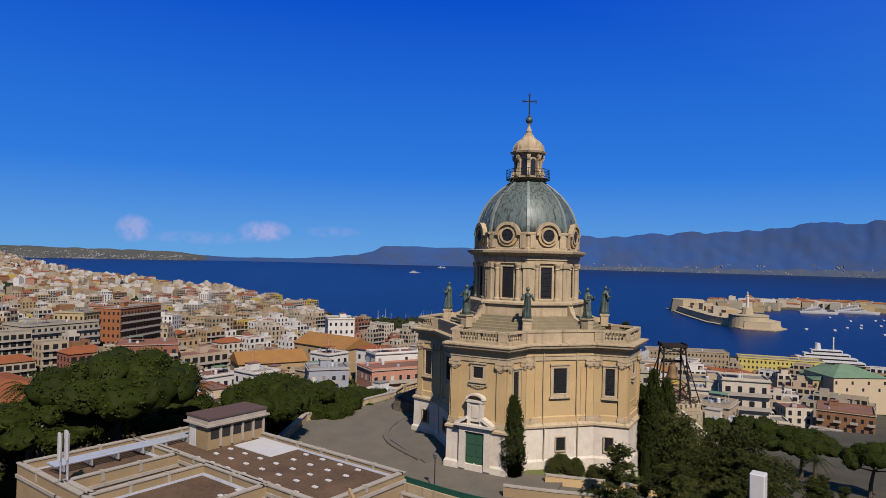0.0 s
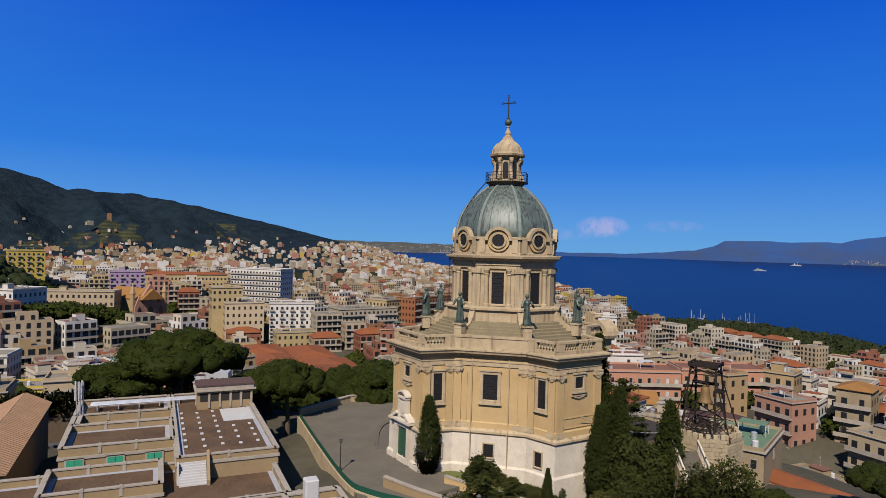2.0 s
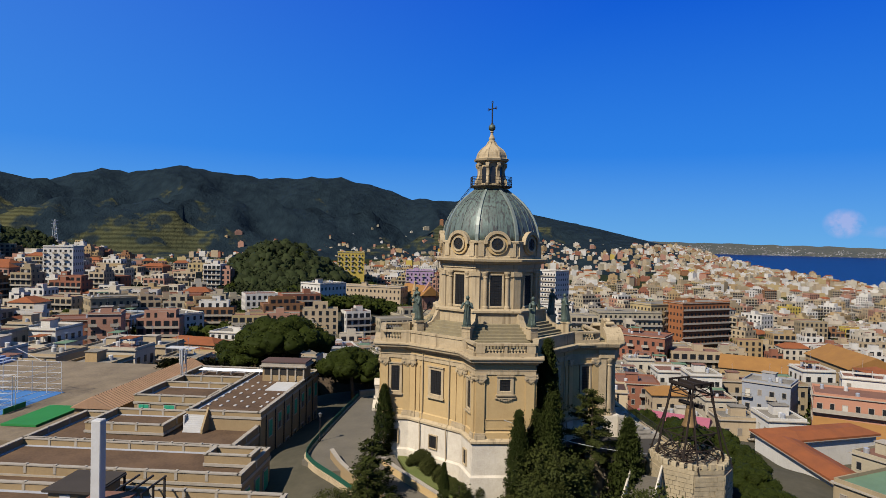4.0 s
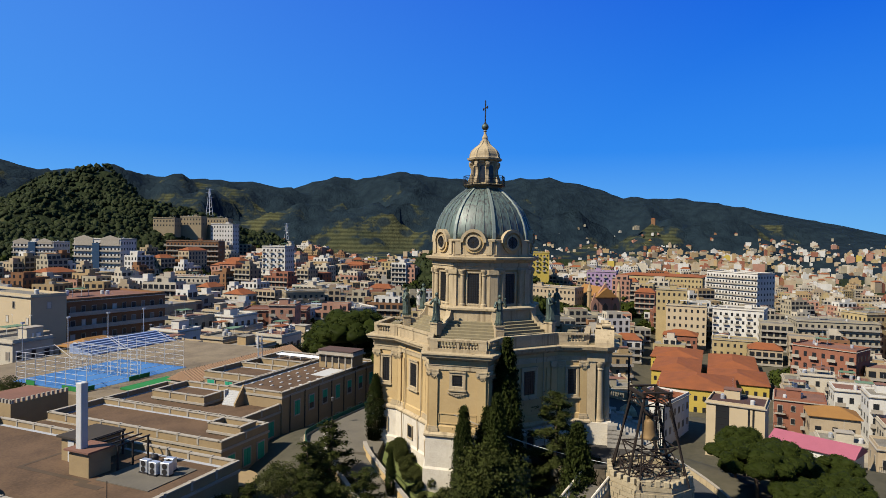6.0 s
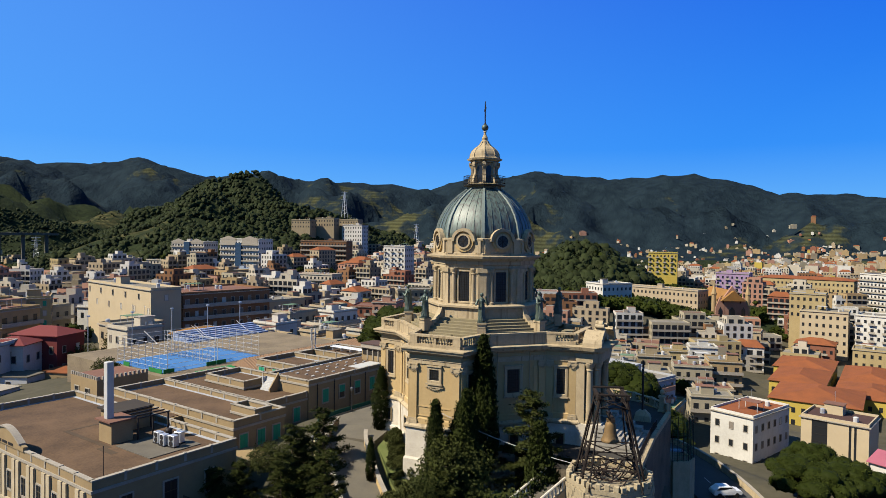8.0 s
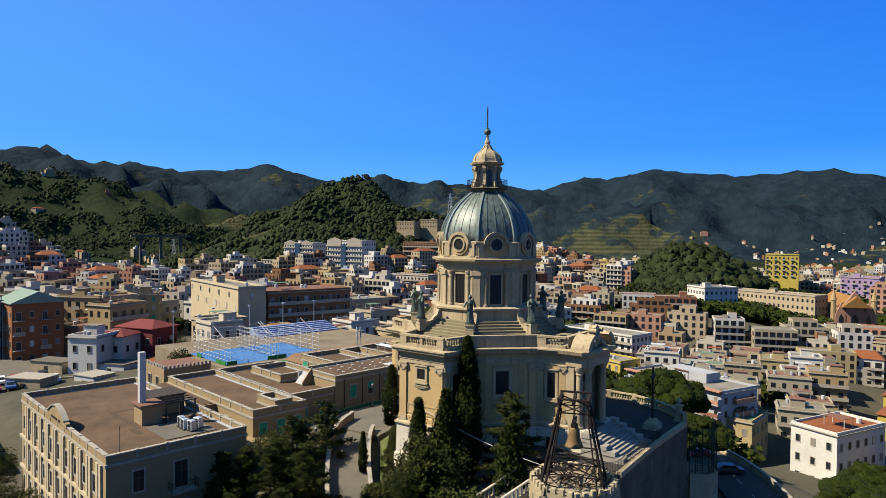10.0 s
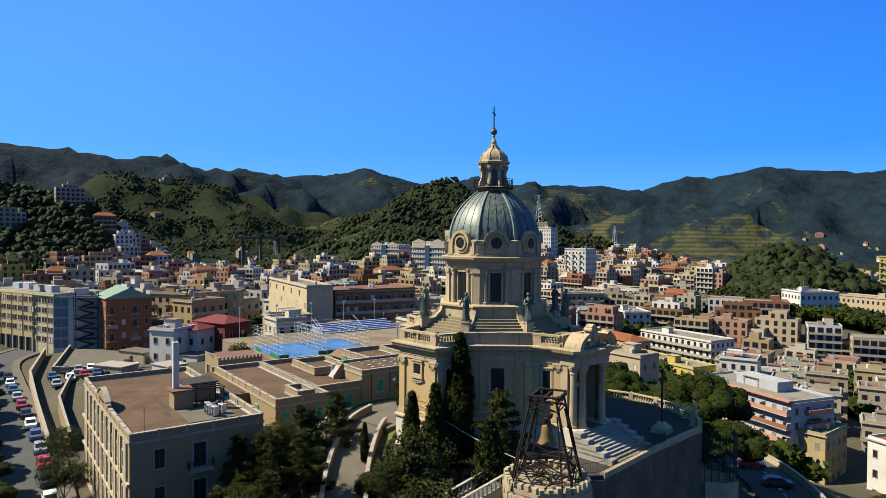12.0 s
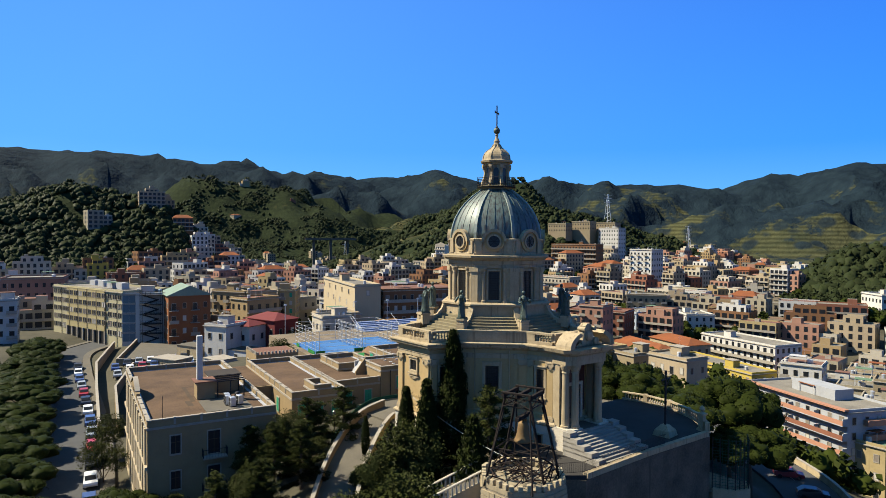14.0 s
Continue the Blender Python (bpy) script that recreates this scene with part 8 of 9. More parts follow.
for k in range(5):
    z = -9.2 + 2.9 * k
    for y in (-5.9, -4.1):
        part("bay_pane", boxed(5.98, 6.1, y, y + 1.7, z, z + 2.3), BAY_GLASS, stair_block)
    part("bay_transom", boxed(5.98, 6.16, -6.0, -2.3, z + 2.35, z + 2.75), COPING, stair_block)
    part("landing", boxed(6.0, 8.6, -0.6, 5.4, z + 2.4, z + 2.52), IRON, stair_block)
    for a, b in ((0.2, 4.4), (4.4, 0.2)):
        part("stair_flight", rod(bmesh.new(), (7.0 if a < b else 8.1, a, z - 0.4 if a < b else z + 1.0), (7.0 if a < b else 8.1, b, z + 1.0 if a < b else z + 2.4), 0.2, 4), IRON, stair_block)
    rail_ = bmesh.new()
    for y in (-0.5, 1.0, 2.5, 4.0, 5.3):
        rod(rail_, (8.55, y, z + 2.5), (8.55, y, z + 3.5), 0.05, 4)
    for h in (3.0, 3.5):
        rod(rail_, (8.55, -0.5, z + h), (8.55, 5.3, z + h), 0.05, 4)
    part("stair_rail", rail_, IRON, stair_block)
for y in (-0.5, 5.3):
    for x in (6.1, 8.5):
        part("stair_post", rod(bmesh.new(), (x, y, -11.5), (x, y, 6.5), 0.1, 5), IRON, stair_block)
house(-37, -139, 8, 43, -7, -11, 8.4, BEIGE, FLAT_ROOF, "flat", 1, "tall beige apartment house with a blank end wall", "apartment block", "apartment_building", 0)
house(-55, -128, 20, 27, 83, -11, 6.5, WALLS[4], FLAT_RED, "flat", 5, "brown apartment house with deep balconies", "apartment block", "apartment_building", 2)
for x, y, w, turn in ((-235, -404, 30, 16), (-245, -355, 35, 12)):
    tower_ = house(x, y, 16, w, turn, -14, 16 if w < 32 else 18.6, WALLS[3], FLAT_ROOF, "flat", 8, "white and glass banded tower block", "apartment block", "apartment_building", 2)
    part("glass_core", boxed(7.9, 9.3, -2.6, 2.6, -14, 15.5), material("blue_glass", (0.03, 0.06, 0.11), None, 0.25, 2, 8, 0.0), tower_, "blue glazed stair core")
    for sy in (-1, 1):
        part("gable", loft(bmesh.new(), [[(px, sy * w * 0.28 + py, pz) for py, pz in ((-w * 0.2, 14), (w * 0.2, 14), (w * 0.2, 16 if w < 32 else 18.6), (0, 18 if w < 32 else 20.6), (-w * 0.2, 16 if w < 32 else 18.6))] for px in (7.9, 8.3)]), COPING, tower_)
house(-405, -395, 12, 22, 12, 6, 32, WALLS[3], FLAT_ROOF, "flat", 7, "tall white block standing on the hillside", "apartment block", "apartment_building", 0)
for x, y, z in ((-372, -431.7, 36.5), (-392, -420, 38.5), (-413, -408, 37.5)):
    house(x, y, 12, 20, 18, z - 10, z, WALLS[8], FLAT_ROOF, "flat", 2, "terraced grey institute on the slope", "school", "institute_wing", 0)
house(-320, -348, 14, 40, 22, -2, 17.4, WALLS[4], FLAT_RED, "flat", 5, "brown and white apartment block on the slope", "apartment block", "apartment_building", 2)
house(-210, -396, 14, 31, 20, -15, 3, WALLS[1], FLAT_ROOF, "flat", 6, "white apartment slab with dark window bands", "apartment block", "apartment_building", 0)
house(-220, -322, 12, 17, 18, -16, -0.6, LIGHTBLUE, FLAT_ROOF, "flat", 4, "pale blue apartment house with balconies", "apartment block", "apartment_building", 1)
house(-88.7, -147, 14, 28, 84, -20, -0.4, WALLS[0], FLAT_ROOF, "flat", 5, "cream concrete-framed block with open loggias", "apartment block", "apartment_building", 2)
house(-300, -255, 14, 17, 10, -6, 15, WALLS[3], FLAT_ROOF, "flat", 7, "white apartment tower with balconies", "apartment block", "apartment_building", 1)
house(-226, -262, 12, 30, 14, -20, -2, WALLS[1], FLAT_RED, "flat", 5, "pale terraced apartment block with long balconies", "apartment block", "apartment_building", 2)
house(-46, 441, 15, 53, -72, -60, -44, material("lemon_plaster", (0.45, 0.37, 0.10), None, 0.85, 0.3, 4, 0.05, amount=0.4), FLAT_ROOF, "flat", 4, "long lemon yellow harbour office on the waterfront", "office", "harbour_office", 0)
house(-108, 436, 16, 58, -65, -60, -44, WALLS[8], FLAT_ROOF, "flat", 4, "long grey waterfront block with regular windows", "apartment block", "apartment_building", 0)
house(2, 332, 24, 28, -50, -54, -35, BEIGE, GREENROOF, "hip", 1, "large ochre theatre hall with a pale green roof", "theatre", "theatre", 0)
house(-441, 40, 18, 42, -40, -30, 1.0, WALLS[3], FLAT_ROOF, "flat", 6, "white modern office with a framed glass facade", "office", "office_block", 2)
house(-455, -14, 16, 60, -5, -26, -4.5, WALLS[7], TILES, "hip", 4, "long yellow school building with clay roofs", "school", "school_wing", 0)
house(-400, -50, 16, 20, 2, -24, 0.5, LILAC, FLAT_ROOF, "flat", 6, "tall lilac painted apartment tower", "apartment block", "apartment_building", 1)
house(-330, -76, 12, 50, -14, -22, -6.5, WALLS[0], FLAT_ROOF, "flat", 3, "long cream institution with a flat roof", "school", "institute_wing", 0)
house(-466, -116, 12, 22, 14, -8, 11.4, YELLOW, FLAT_ROOF, "flat", 4, "bright yellow plastered apartment house", "apartment block", "apartment_building", 1)
# stone church with pointed gables beside the gardens
gothic = thing("stone_church", "pale brown stone church with pointed gables and a spire", "church", pose(-334, -44, land(-334, -44) - 1, 0, 0, 32))
part("nave", boxed(-20, 14, -6, 6, -4, 10), WALLS[2], gothic)
part("roof", roof_body("gable", 12, 35, 10, 5.5), TILES_OCHRE, gothic, "ochre tile roof")
for sy, w_, h_ in ((0, 4.2, 18), (-6.2, 2.6, 12), (6.2, 2.6, 12)):
    part("gable_front", loft(bmesh.new(), [[(px, sy + py, pz) for py, pz in ((-w_, -4), (w_, -4), (w_, h_ - 6), (0, h_), (-w_, h_ - 6))] for px in (13.8, 15.4)]), WALLS[9], gothic)
    part("portal", loft(bmesh.new(), [[(px, sy + py, pz) for py, pz in ((-w_ * 0.4, 0), (w_ * 0.4, 0), (w_ * 0.4, 4.5), (0, 6.5), (-w_ * 0.4, 4.5))] for px in (15.4, 15.5)]), DARK_GLASS, gothic)
part("rose_window", turned([(15.4, 1.5), (15.55, 1.5)], 20, 0, None, pose(0, 0, 10.6, 0, 90, 0)), DARK_GLASS, gothic)
for sy in (-9.2, 9.2):
    part("spire", turned([(-4, 1.3), (13, 1.2), (13.2, 1.5), (19, 0.05)], 8, 22.5, None, pose(13.6, sy, 0)), WALLS[2], gothic)
FOOTPRINTS.append((-334, -44, 20))

# the rest of the near town, street by street
R5 = random.Random(77)
NAMES = {0: "cream", 1: "off-white", 2: "ochre", 3: "white", 4: "brown", 5: "pale grey", 6: "brick-red", 7: "yellow", 8: "grey-beige", 9: "dusty pink"}


def bearing(x, y):
    return math.degrees(math.atan2(y, x)) % 360


def open_ground(x, y):
    """Places that stay free of houses."""
    if math.hypot(x, y) < 66 or (math.hypot(x, y) < 96 and bearing(x, y) < 112) or (math.hypot(x, y) < 128 and 112 <= bearing(x, y) < 140) or (math.hypot(x, y) < 93 and bearing(x, y) > 130) or (-42 < x < 40 and -96 < y < 30) or (-70 < x < 5 and 20 < y < 66) or (x > 36 and y > -165):
        return True
    if any(abs(x - p.x) + abs(y - p.y) < 15 for p in HILL_ROAD) or any(abs(x - p.x) + abs(y - p.y) < 15 for p in EAST_ROAD):
        return True
    if (-2 < x < 42 and -142 < y < -94) or (math.hypot(x, y) > 468 and 116 < bearing(x, y) < 139):
        return True
    if (198 < bearing(x, y) < 207.5 and 280 < math.hypot(x, y) < 560) or (-134 < x < -92 and -98 < y < -28):
        return True
    if 188 < bearing(x, y) < 203 and 262 < math.hypot(x, y) < 480:
        return True
    if 192 < bearing(x, y) < 201 and 235 < math.hypot(x, y) <= 262:
        return True
    if -262 < x < -86 and -3 < y < 46:
        return True
    if (x + 380) ** 2 / 60 ** 2 + (y + 143) ** 2 / 46 ** 2 < 1:
        return True
    return False


def town_reach(a):
    """How far the dense town goes, by the way from the church."""
    return float(np.interp(a, [85, 100, 108, 118, 128, 135, 141, 148, 156, 165, 175, 185, 195, 205, 214, 222, 232, 245, 256, 266, 285, 300], [440, 450, 455, 510, 600, 640, 850, 1300, 1750, 1700, 1600, 1400, 980, 800, 720, 640, 480, 460, 470, 430, 330, 200]))


spots = []
gx = -340
while gx < 130:
    gy = -330
    while gy < 360:
        x, y = gx + R5.uniform(-5, 5), gy + R5.uniform(-5, 5)
        a, r = bearing(x, y), math.hypot(x, y)
        if 88 < a < 290 and r < min(190, town_reach(a) - 12) and not open_ground(x, y):
            if all((x - u) ** 2 + (y - v) ** 2 > (s + 6.5) ** 2 for u, v, s in FOOTPRINTS):
                spots.append((x, y))
        gy += 13.5
    gx += 14
spots.sort(key=lambda p: p[0] ** 2 + p[1] ** 2)
for k, (x, y) in enumerate(spots):
    z0 = land(x, y)
    base = 0 if (int(x // 110) + int(y // 130)) % 3 else 22
    want = math.degrees(math.atan2(-y, -x))
    turn = base + 90 * round((want - base) / 90)
    lev = R5.choice((2, 3, 3, 4, 4)) if math.hypot(x, y) > 130 else R5.choice((2, 2, 3, 3))
    c = R5.choice((0, 0, 0, 1, 1, 1, 2, 3, 3, 3, 3, 5, 5, 7, 8, 9))
    pitched = R5.random() < 0.08
    roof = R5.choice((TILES, TILES, TILES_OCHRE)) if pitched else R5.choice((FLAT_ROOF, FLAT_ROOF, FLAT_RED))
    house(x, y, R5.uniform(7, 10.5), R5.uniform(7.5, 12), turn, z0 - 2, z0 + lev * 3.15 + 0.8, WALLS[c], roof, "hip" if pitched else "flat", lev,
          NAMES[c] + (" plastered town house with a clay tile roof" if pitched else " plastered town house with a flat roof"), "house", "town_house", R5.choice((1, 1, 2, 2)), fine=k < 12, group="town houses")

# the far town, one object
V, F, I = [], [], []
PALETTE = WALLS + [FLAT_ROOF, FLAT_RED, TILES, PANE, YELLOW, PINK, BROWN, COPING]
NW = len(WALLS)


def add_quad(p, mi):
    n = len(V)
    V.extend(p)
    F.append((n, n + 1, n + 2, n + 3))
    I.append(mi)


def far_house(x, y, z0, w, d, h, turn, mi, roof, windows):
    c, s = math.cos(radians(turn)), math.sin(radians(turn))

    def P(u, v, z):
        return (x + u * c - v * s, y + u * s + v * c, z)
    a, b = d / 2, w / 2
    add_quad([P(a, -b, z0), P(a, b, z0), P(a, b, h), P(a, -b, h)], mi)
    add_quad([P(a, b, z0), P(-a, b, z0), P(-a, b, h), P(a, b, h)], mi)
    add_quad([P(-a, -b, z0), P(a, -b, z0), P(a, -b, h), P(-a, -b, h)], mi)
    add_quad([P(-a, b, z0), P(-a, -b, z0), P(-a, -b, h), P(-a, b, h)], mi)
    if roof == NW + 2:
        add_quad([P(a + .4, -b - .4, h), P(a + .4, b + .4, h), P(0, b * .55, h + 2.4), P(0, -b * .55, h + 2.4)], roof)
        add_quad([P(-a - .4, b + .4, h), P(-a - .4, -b - .4, h), P(0, -b * .55, h + 2.4), P(0, b * .55, h + 2.4)], roof)
        add_quad([P(a + .4, b + .4, h), P(-a - .4, b + .4, h), P(-.01, b * .55, h + 2.4), P(.01, b * .55, h + 2.4)], roof)
        add_quad([P(-a - .4, -b - .4, h), P(a + .4, -b - .4, h), P(.01, -b * .55, h + 2.4), P(-.01, -b * .55, h + 2.4)], roof)
    else:
        add_quad([P(a, -b, h - 0.5), P(a, b, h - 0.5), P(-a, b, h - 0.5), P(-a, -b, h - 0.5)], roof)
        for sgn in R5.choice(((1, -1), (1,), (-1,), (1, -1), ())):      # stair hut and tank on the roof
            hx, hy = R5.uniform(-a * .5, a * .5), R5.uniform(-b * .6, b * .6)
            q = 1.7 if sgn > 0 else 0.9
            t = h + (1.9 if sgn > 0 else 0.9)
            m2 = mi if sgn > 0 else NW + 7
            add_quad([P(hx + q, hy - q, h - .5), P(hx + q, hy + q, h - .5), P(hx + q, hy + q, t), P(hx + q, hy - q, t)], m2)
            add_quad([P(hx + q, hy + q, h - .5), P(hx - q, hy + q, h - .5), P(hx - q, hy + q, t), P(hx + q, hy + q, t)], m2)
            add_quad([P(hx - q, hy - q, h - .5), P(hx + q, hy - q, h - .5), P(hx + q, hy - q, t), P(hx - q, hy - q, t)], m2)
            add_quad([P(hx + q, hy - q, t), P(hx + q, hy + q, t), P(hx - q, hy + q, t), P(hx - q, hy - q, t)], roof)
    if not windows:
        return
    band = R5.random() < 0.68
    lev = max(1, int((h - z0 - 3) / 3.1))
    for k in range(min(lev, 6)):
        z = h - 1.0 - 3.1 * (k + 1) + 1.0
        if band:
            add_quad([P(a + .9, -b, z - .9), P(a + .9, b, z - .9), P(a + .9, b, z), P(a + .9, -b, z)], NW + 7)
            add_quad([P(a, -b, z - .9), P(a, b, z - .9), P(a + .9, b, z - .9), P(a + .9, -b, z - .9)], NW + 7)
        for length, o, side_ in ((w, a, 0), (d, b, 1), (d, b, -1)):
            n = max(2, int(length / 2.7))
            for i in range(n):
                q = -length / 2 + length * (i + .5) / n
                if side_ == 0:
                    # panes widened behind balcony bands, their dark standing in for shade in the gap
                    g = 1.02 if band else 0.66
                    p = [P(o + .06, q - g, z), P(o + .06, q + g, z), P(o + .06, q + g, z + 1.95), P(o + .06, q - g, z + 1.95)]
                elif side_ == 1:
                    p = [P(q + .55, o + .06, z), P(q - .55, o + .06, z), P(q - .55, o + .06, z + 1.75), P(q + .55, o + .06, z + 1.75)]
                else:
                    p = [P(q - .55, -o - .06, z), P(q + .55, -o - .06, z), P(q + .55, -o - .06, z + 1.75), P(q - .55, -o - .06, z + 1.75)]
                add_quad(p, NW + 3)


def far_spot(x, y, small=False):
    z0 = land(x, y)
    if z0 < SEA + 1.2:
        return
    base = 0 if (int(x // 160) + int(y // 190)) % 3 else R5.choice((15, 30))
    want = math.degrees(math.atan2(-y, -x))
    lev = R5.choice((1, 1, 2)) if small else R5.choice((2, 3, 3, 4) if bearing(x, y) < 122 or bearing(x, y) > 250 else (2, 2, 3, 3, 4, 4, 5))
    if 185 < bearing(x, y) < 232 and math.hypot(x, y) < 340:
        lev = min(lev, 3)
    mi = R5.choice((0, 0, 0, 1, 1, 1, 2, 2, 3, 3, 3, 3, 4, 5, 5, 9, 9, 6, 7, 8, 0, NW + 4 if R5.random() < 0.25 else 0, NW + 5 if R5.random() < 0.25 else 5))
    roof = R5.choice((NW, NW, NW, NW, NW, NW, NW + 1, NW + 1, NW + 1, NW + 1, NW + 2)) if not small else R5.choice((NW, NW, NW + 1, NW + 2))
    w, d = (R5.uniform(5, 8.5), R5.uniform(5, 8)) if small else (R5.uniform(9, 19), R5.uniform(8, 13))
    turn, h, r = base + 90 * round((want - base) / 90), z0 + lev * 3.1 + 0.6, math.hypot(x, y)
    far_house(x, y, z0 - (2.5 if small else 6), w, d, h, turn, mi, roof, r < 1000)
    if small:
        return
    c, s = math.cos(radians(turn)), math.sin(radians(turn))
    if R5.random() < 0.5:        # a lower neighbour built against it
        u = (w / 2 + 3) * R5.choice((-1, 1))
        far_house(x - u * s, y + u * c, z0 - 6, 6, d - R5.uniform(0.5, 2.5), h - 3.1 * R5.choice((1, 1, 2)), turn, R5.choice((0, 1, 2, 3, 4, 5, 6, 8, 9)), R5.choice((NW, NW + 1)), r < 800)
    if roof != NW + 2 and R5.random() < 0.45:        # a set-back top storey
        far_house(x - 1.5 * c, y - 1.5 * s, h - 0.6, w * R5.uniform(0.4, 0.75), d * 0.6, h + 2.6, turn, R5.choice((mi, mi, 3, 1)), R5.choice((NW, NW, NW + 1)), r < 500)


for i in range(11000):
    r = 185 + 1650 * R5.random() ** 1.45
    a = R5.uniform(88, 285)
    x, y = r * math.cos(radians(a)), r * math.sin(radians(a))
    reach = town_reach(a)
    if r > reach - 10 or open_ground(x, y) or land(x, y) < SEA + 1.5:
        continue
    if r > 500 and R5.random() < 0.45 * (r - 500) / 600 and a > 165:
        continue
    if any((x - u) ** 2 + (y - v) ** 2 < (s + 8) ** 2 for u, v, s in FOOTPRINTS):
        continue
    FOOTPRINTS.append((x, y, 4.0 if r > 600 else 5.0))
    far_spot(x, y)
VILLAS = []
# the town strung out along the coast
for i in range(900):
    a = R5.uniform(152, 169)
    r = R5.uniform(1500, 3300)
    x, y = r * math.cos(radians(a)), r * math.sin(radians(a))
    if SEA + 1.5 < land(x, y) < SEA + 75:
        far_spot(x, y, i % 2 == 0)
# villages and villas scattered over the slopes: way, distance, spread, count
for a, r, s, n in ((178, 1750, 190, 90), (181, 1800, 180, 70), (174, 1800, 170, 80), (184, 1700, 170, 60), (187, 1600, 140, 40), (207, 900, 60, 40), (211, 880, 60, 36), (215, 860, 50, 24), (204, 980, 80, 40), (193, 1750, 80, 26), (198, 1650, 80, 26), (204, 1620, 90, 26), (190, 1900, 60, 20), (182, 1500, 50, 34), (176, 1750, 120, 80), (194, 1250, 22, 10), (184, 1900, 60, 40), (205, 900, 30, 12), (207, 1050, 70, 26), (203, 1180, 60, 22), (210, 900, 40, 12), (172, 2000, 150, 70),
                   (268, 450, 26, 4), (264.5, 475, 30, 8), (262, 540, 36, 8), (259, 600, 36, 6), (252, 950, 60, 8), (246, 900, 70, 7), (267, 700, 60, 14), (212, 700, 60, 30), (271, 900, 90, 8), (262, 1250, 90, 8)):
    for i in range(n):
        x, y = r * math.cos(radians(a)) + R5.gauss(0, s), r * math.sin(radians(a)) + R5.gauss(0, s * 0.6)
        if a < 190 and land(x, y) > 42 and i % 7:
            continue
        far_spot(x, y, 186 < a < 203 or 216 < a < 250 or (a < 250 and i % 4 > 0))
        VILLAS.append((x, y, 9))
tagged(arrays("distant_town", V, F, PALETTE, None, I), "dense pale town of flat-roofed apartment houses", "town", kind="stuff")

# towns on the far shore of the strait, one object
V, F, I = [], [], []
for i in range(9000):
    a = 60 + 64 * R5.random() if i % 2 else 148 + 22 * R5.random()
    up = R5.random() ** 1.5
    f = 0.42 * up if i % 2 else 0.9 * up
    if fbm(a * 78, f * 500, 60, 3) < -0.12 * (1 - 2.2 * up):
        continue
    e = np.interp(a, FAR[:, 0], FAR[:, 1])
    r = 4519 + 330 * f
    z = SEA - 1 + 18 * f ** 0.5 + (20 + r * math.tan(radians(e)) - SEA - 16) * f ** 1.6
    x, y = r * math.cos(radians(a)), r * math.sin(radians(a))
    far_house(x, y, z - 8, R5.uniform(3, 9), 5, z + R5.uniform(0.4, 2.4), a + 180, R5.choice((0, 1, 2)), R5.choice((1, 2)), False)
# house colours greyed to carry the haze over the water
FAR_PALE = [material("far_haze_greyed_plaster", c, None, 0.9, 0.05, 0.5, 0.0) for c in ((0.25, 0.25, 0.26), (0.17, 0.165, 0.17), (0.13, 0.125, 0.13))]
tagged(arrays("far_shore_town", V, F, FAR_PALE, None, I), "houses strung along the far shore in haze-greyed colours", "town", kind="stuff")

# ---------------------------------------------------------------- harbour: fort, spit, ships
fort = thing("fort", "old sandstone sea fort on the harbour spit", "fort", pose(0, 0, 0))
FORT = [(-330, 1110), (-262, 985), (-205, 890), (-150, 835), (-118, 838), (-112, 870), (-150, 930), (-175, 1010), (-235, 1120), (-290, 1150)]
part("quay", storeys(FORT[::1], [(SEA - 4, 6), (SEA + 1.2, 6), (SEA + 1.5, 5)]), STONE, fort, "pale stone quay")
part("rampart", storeys(FORT, [(SEA, 0), (SEA + 9, -1.2), (SEA + 10, -1.2)]), RUBBLE, fort, "brown stone ramparts")
part("bastion", turned([(SEA, 26), (SEA + 15, 24), (SEA + 16, 24.6), (SEA + 17, 24.6)], 28, 0, None, pose(-150, 862, 0)), RUBBLE, fort)
part("bastion", turned([(SEA, 30), (SEA + 20, 27), (SEA + 21, 27)], 8, 0, None, pose(-290, 1080, 0)), RUBBLE, fort)
part("column_base", turned([(SEA + 16, 8), (SEA + 26, 6), (SEA + 27, 4)], 8, 0, None, pose(-152, 865, 0)), RUBBLE, fort)
part("column", turned([(SEA + 26, 1.9), (SEA + 40, 1.5), (SEA + 41, 2.1), (SEA + 42, 0.9), (SEA + 46, 0.8), (SEA + 47, 0.3)], 16, 0, None, pose(-152, 865, 0)), BASE_STONE, fort, "tall white votive column")
for i in range(9):
    t = i / 8
    part("barrack", boxed(-9, 9, -5, 5, SEA + 8, SEA + 14 + 3 * (i % 3), pose(-180 - 105 * t + R5.uniform(-8, 8), 905 + 170 * t, 0, 0, 0, 30 + 20 * (i % 2))), WALLS[(0, 2, 5)[i % 3]], fort)
slab("spit", [(-235, 1120), (-150, 1330), (-20, 1372), (160, 1390), (160, 1540), (-60, 1540), (-270, 1460), (-340, 1300), (-330, 1120)], SEA + 2.2, 6, GROUND, "low harbour spit behind the fort", "land")
V, F, I = [], [], []
for i in range(170):
    x = R5.uniform(-300, 150)
    y = R5.uniform(1340, 1500) if x > -180 else R5.uniform(1160, 1440)
    far_house(x, y, SEA, R5.uniform(12, 34), R5.uniform(9, 14), SEA + R5.uniform(7, 17), -90 + R5.uniform(-15, 15), R5.choice((0, 1, 2, 3, 5, 7)), NW + R5.choice((0, 1, 2)), False)
tagged(arrays("harbour_sheds", V, F, PALETTE, None, I), "pale harbour sheds and houses on the spit", "buildings", kind="stuff")


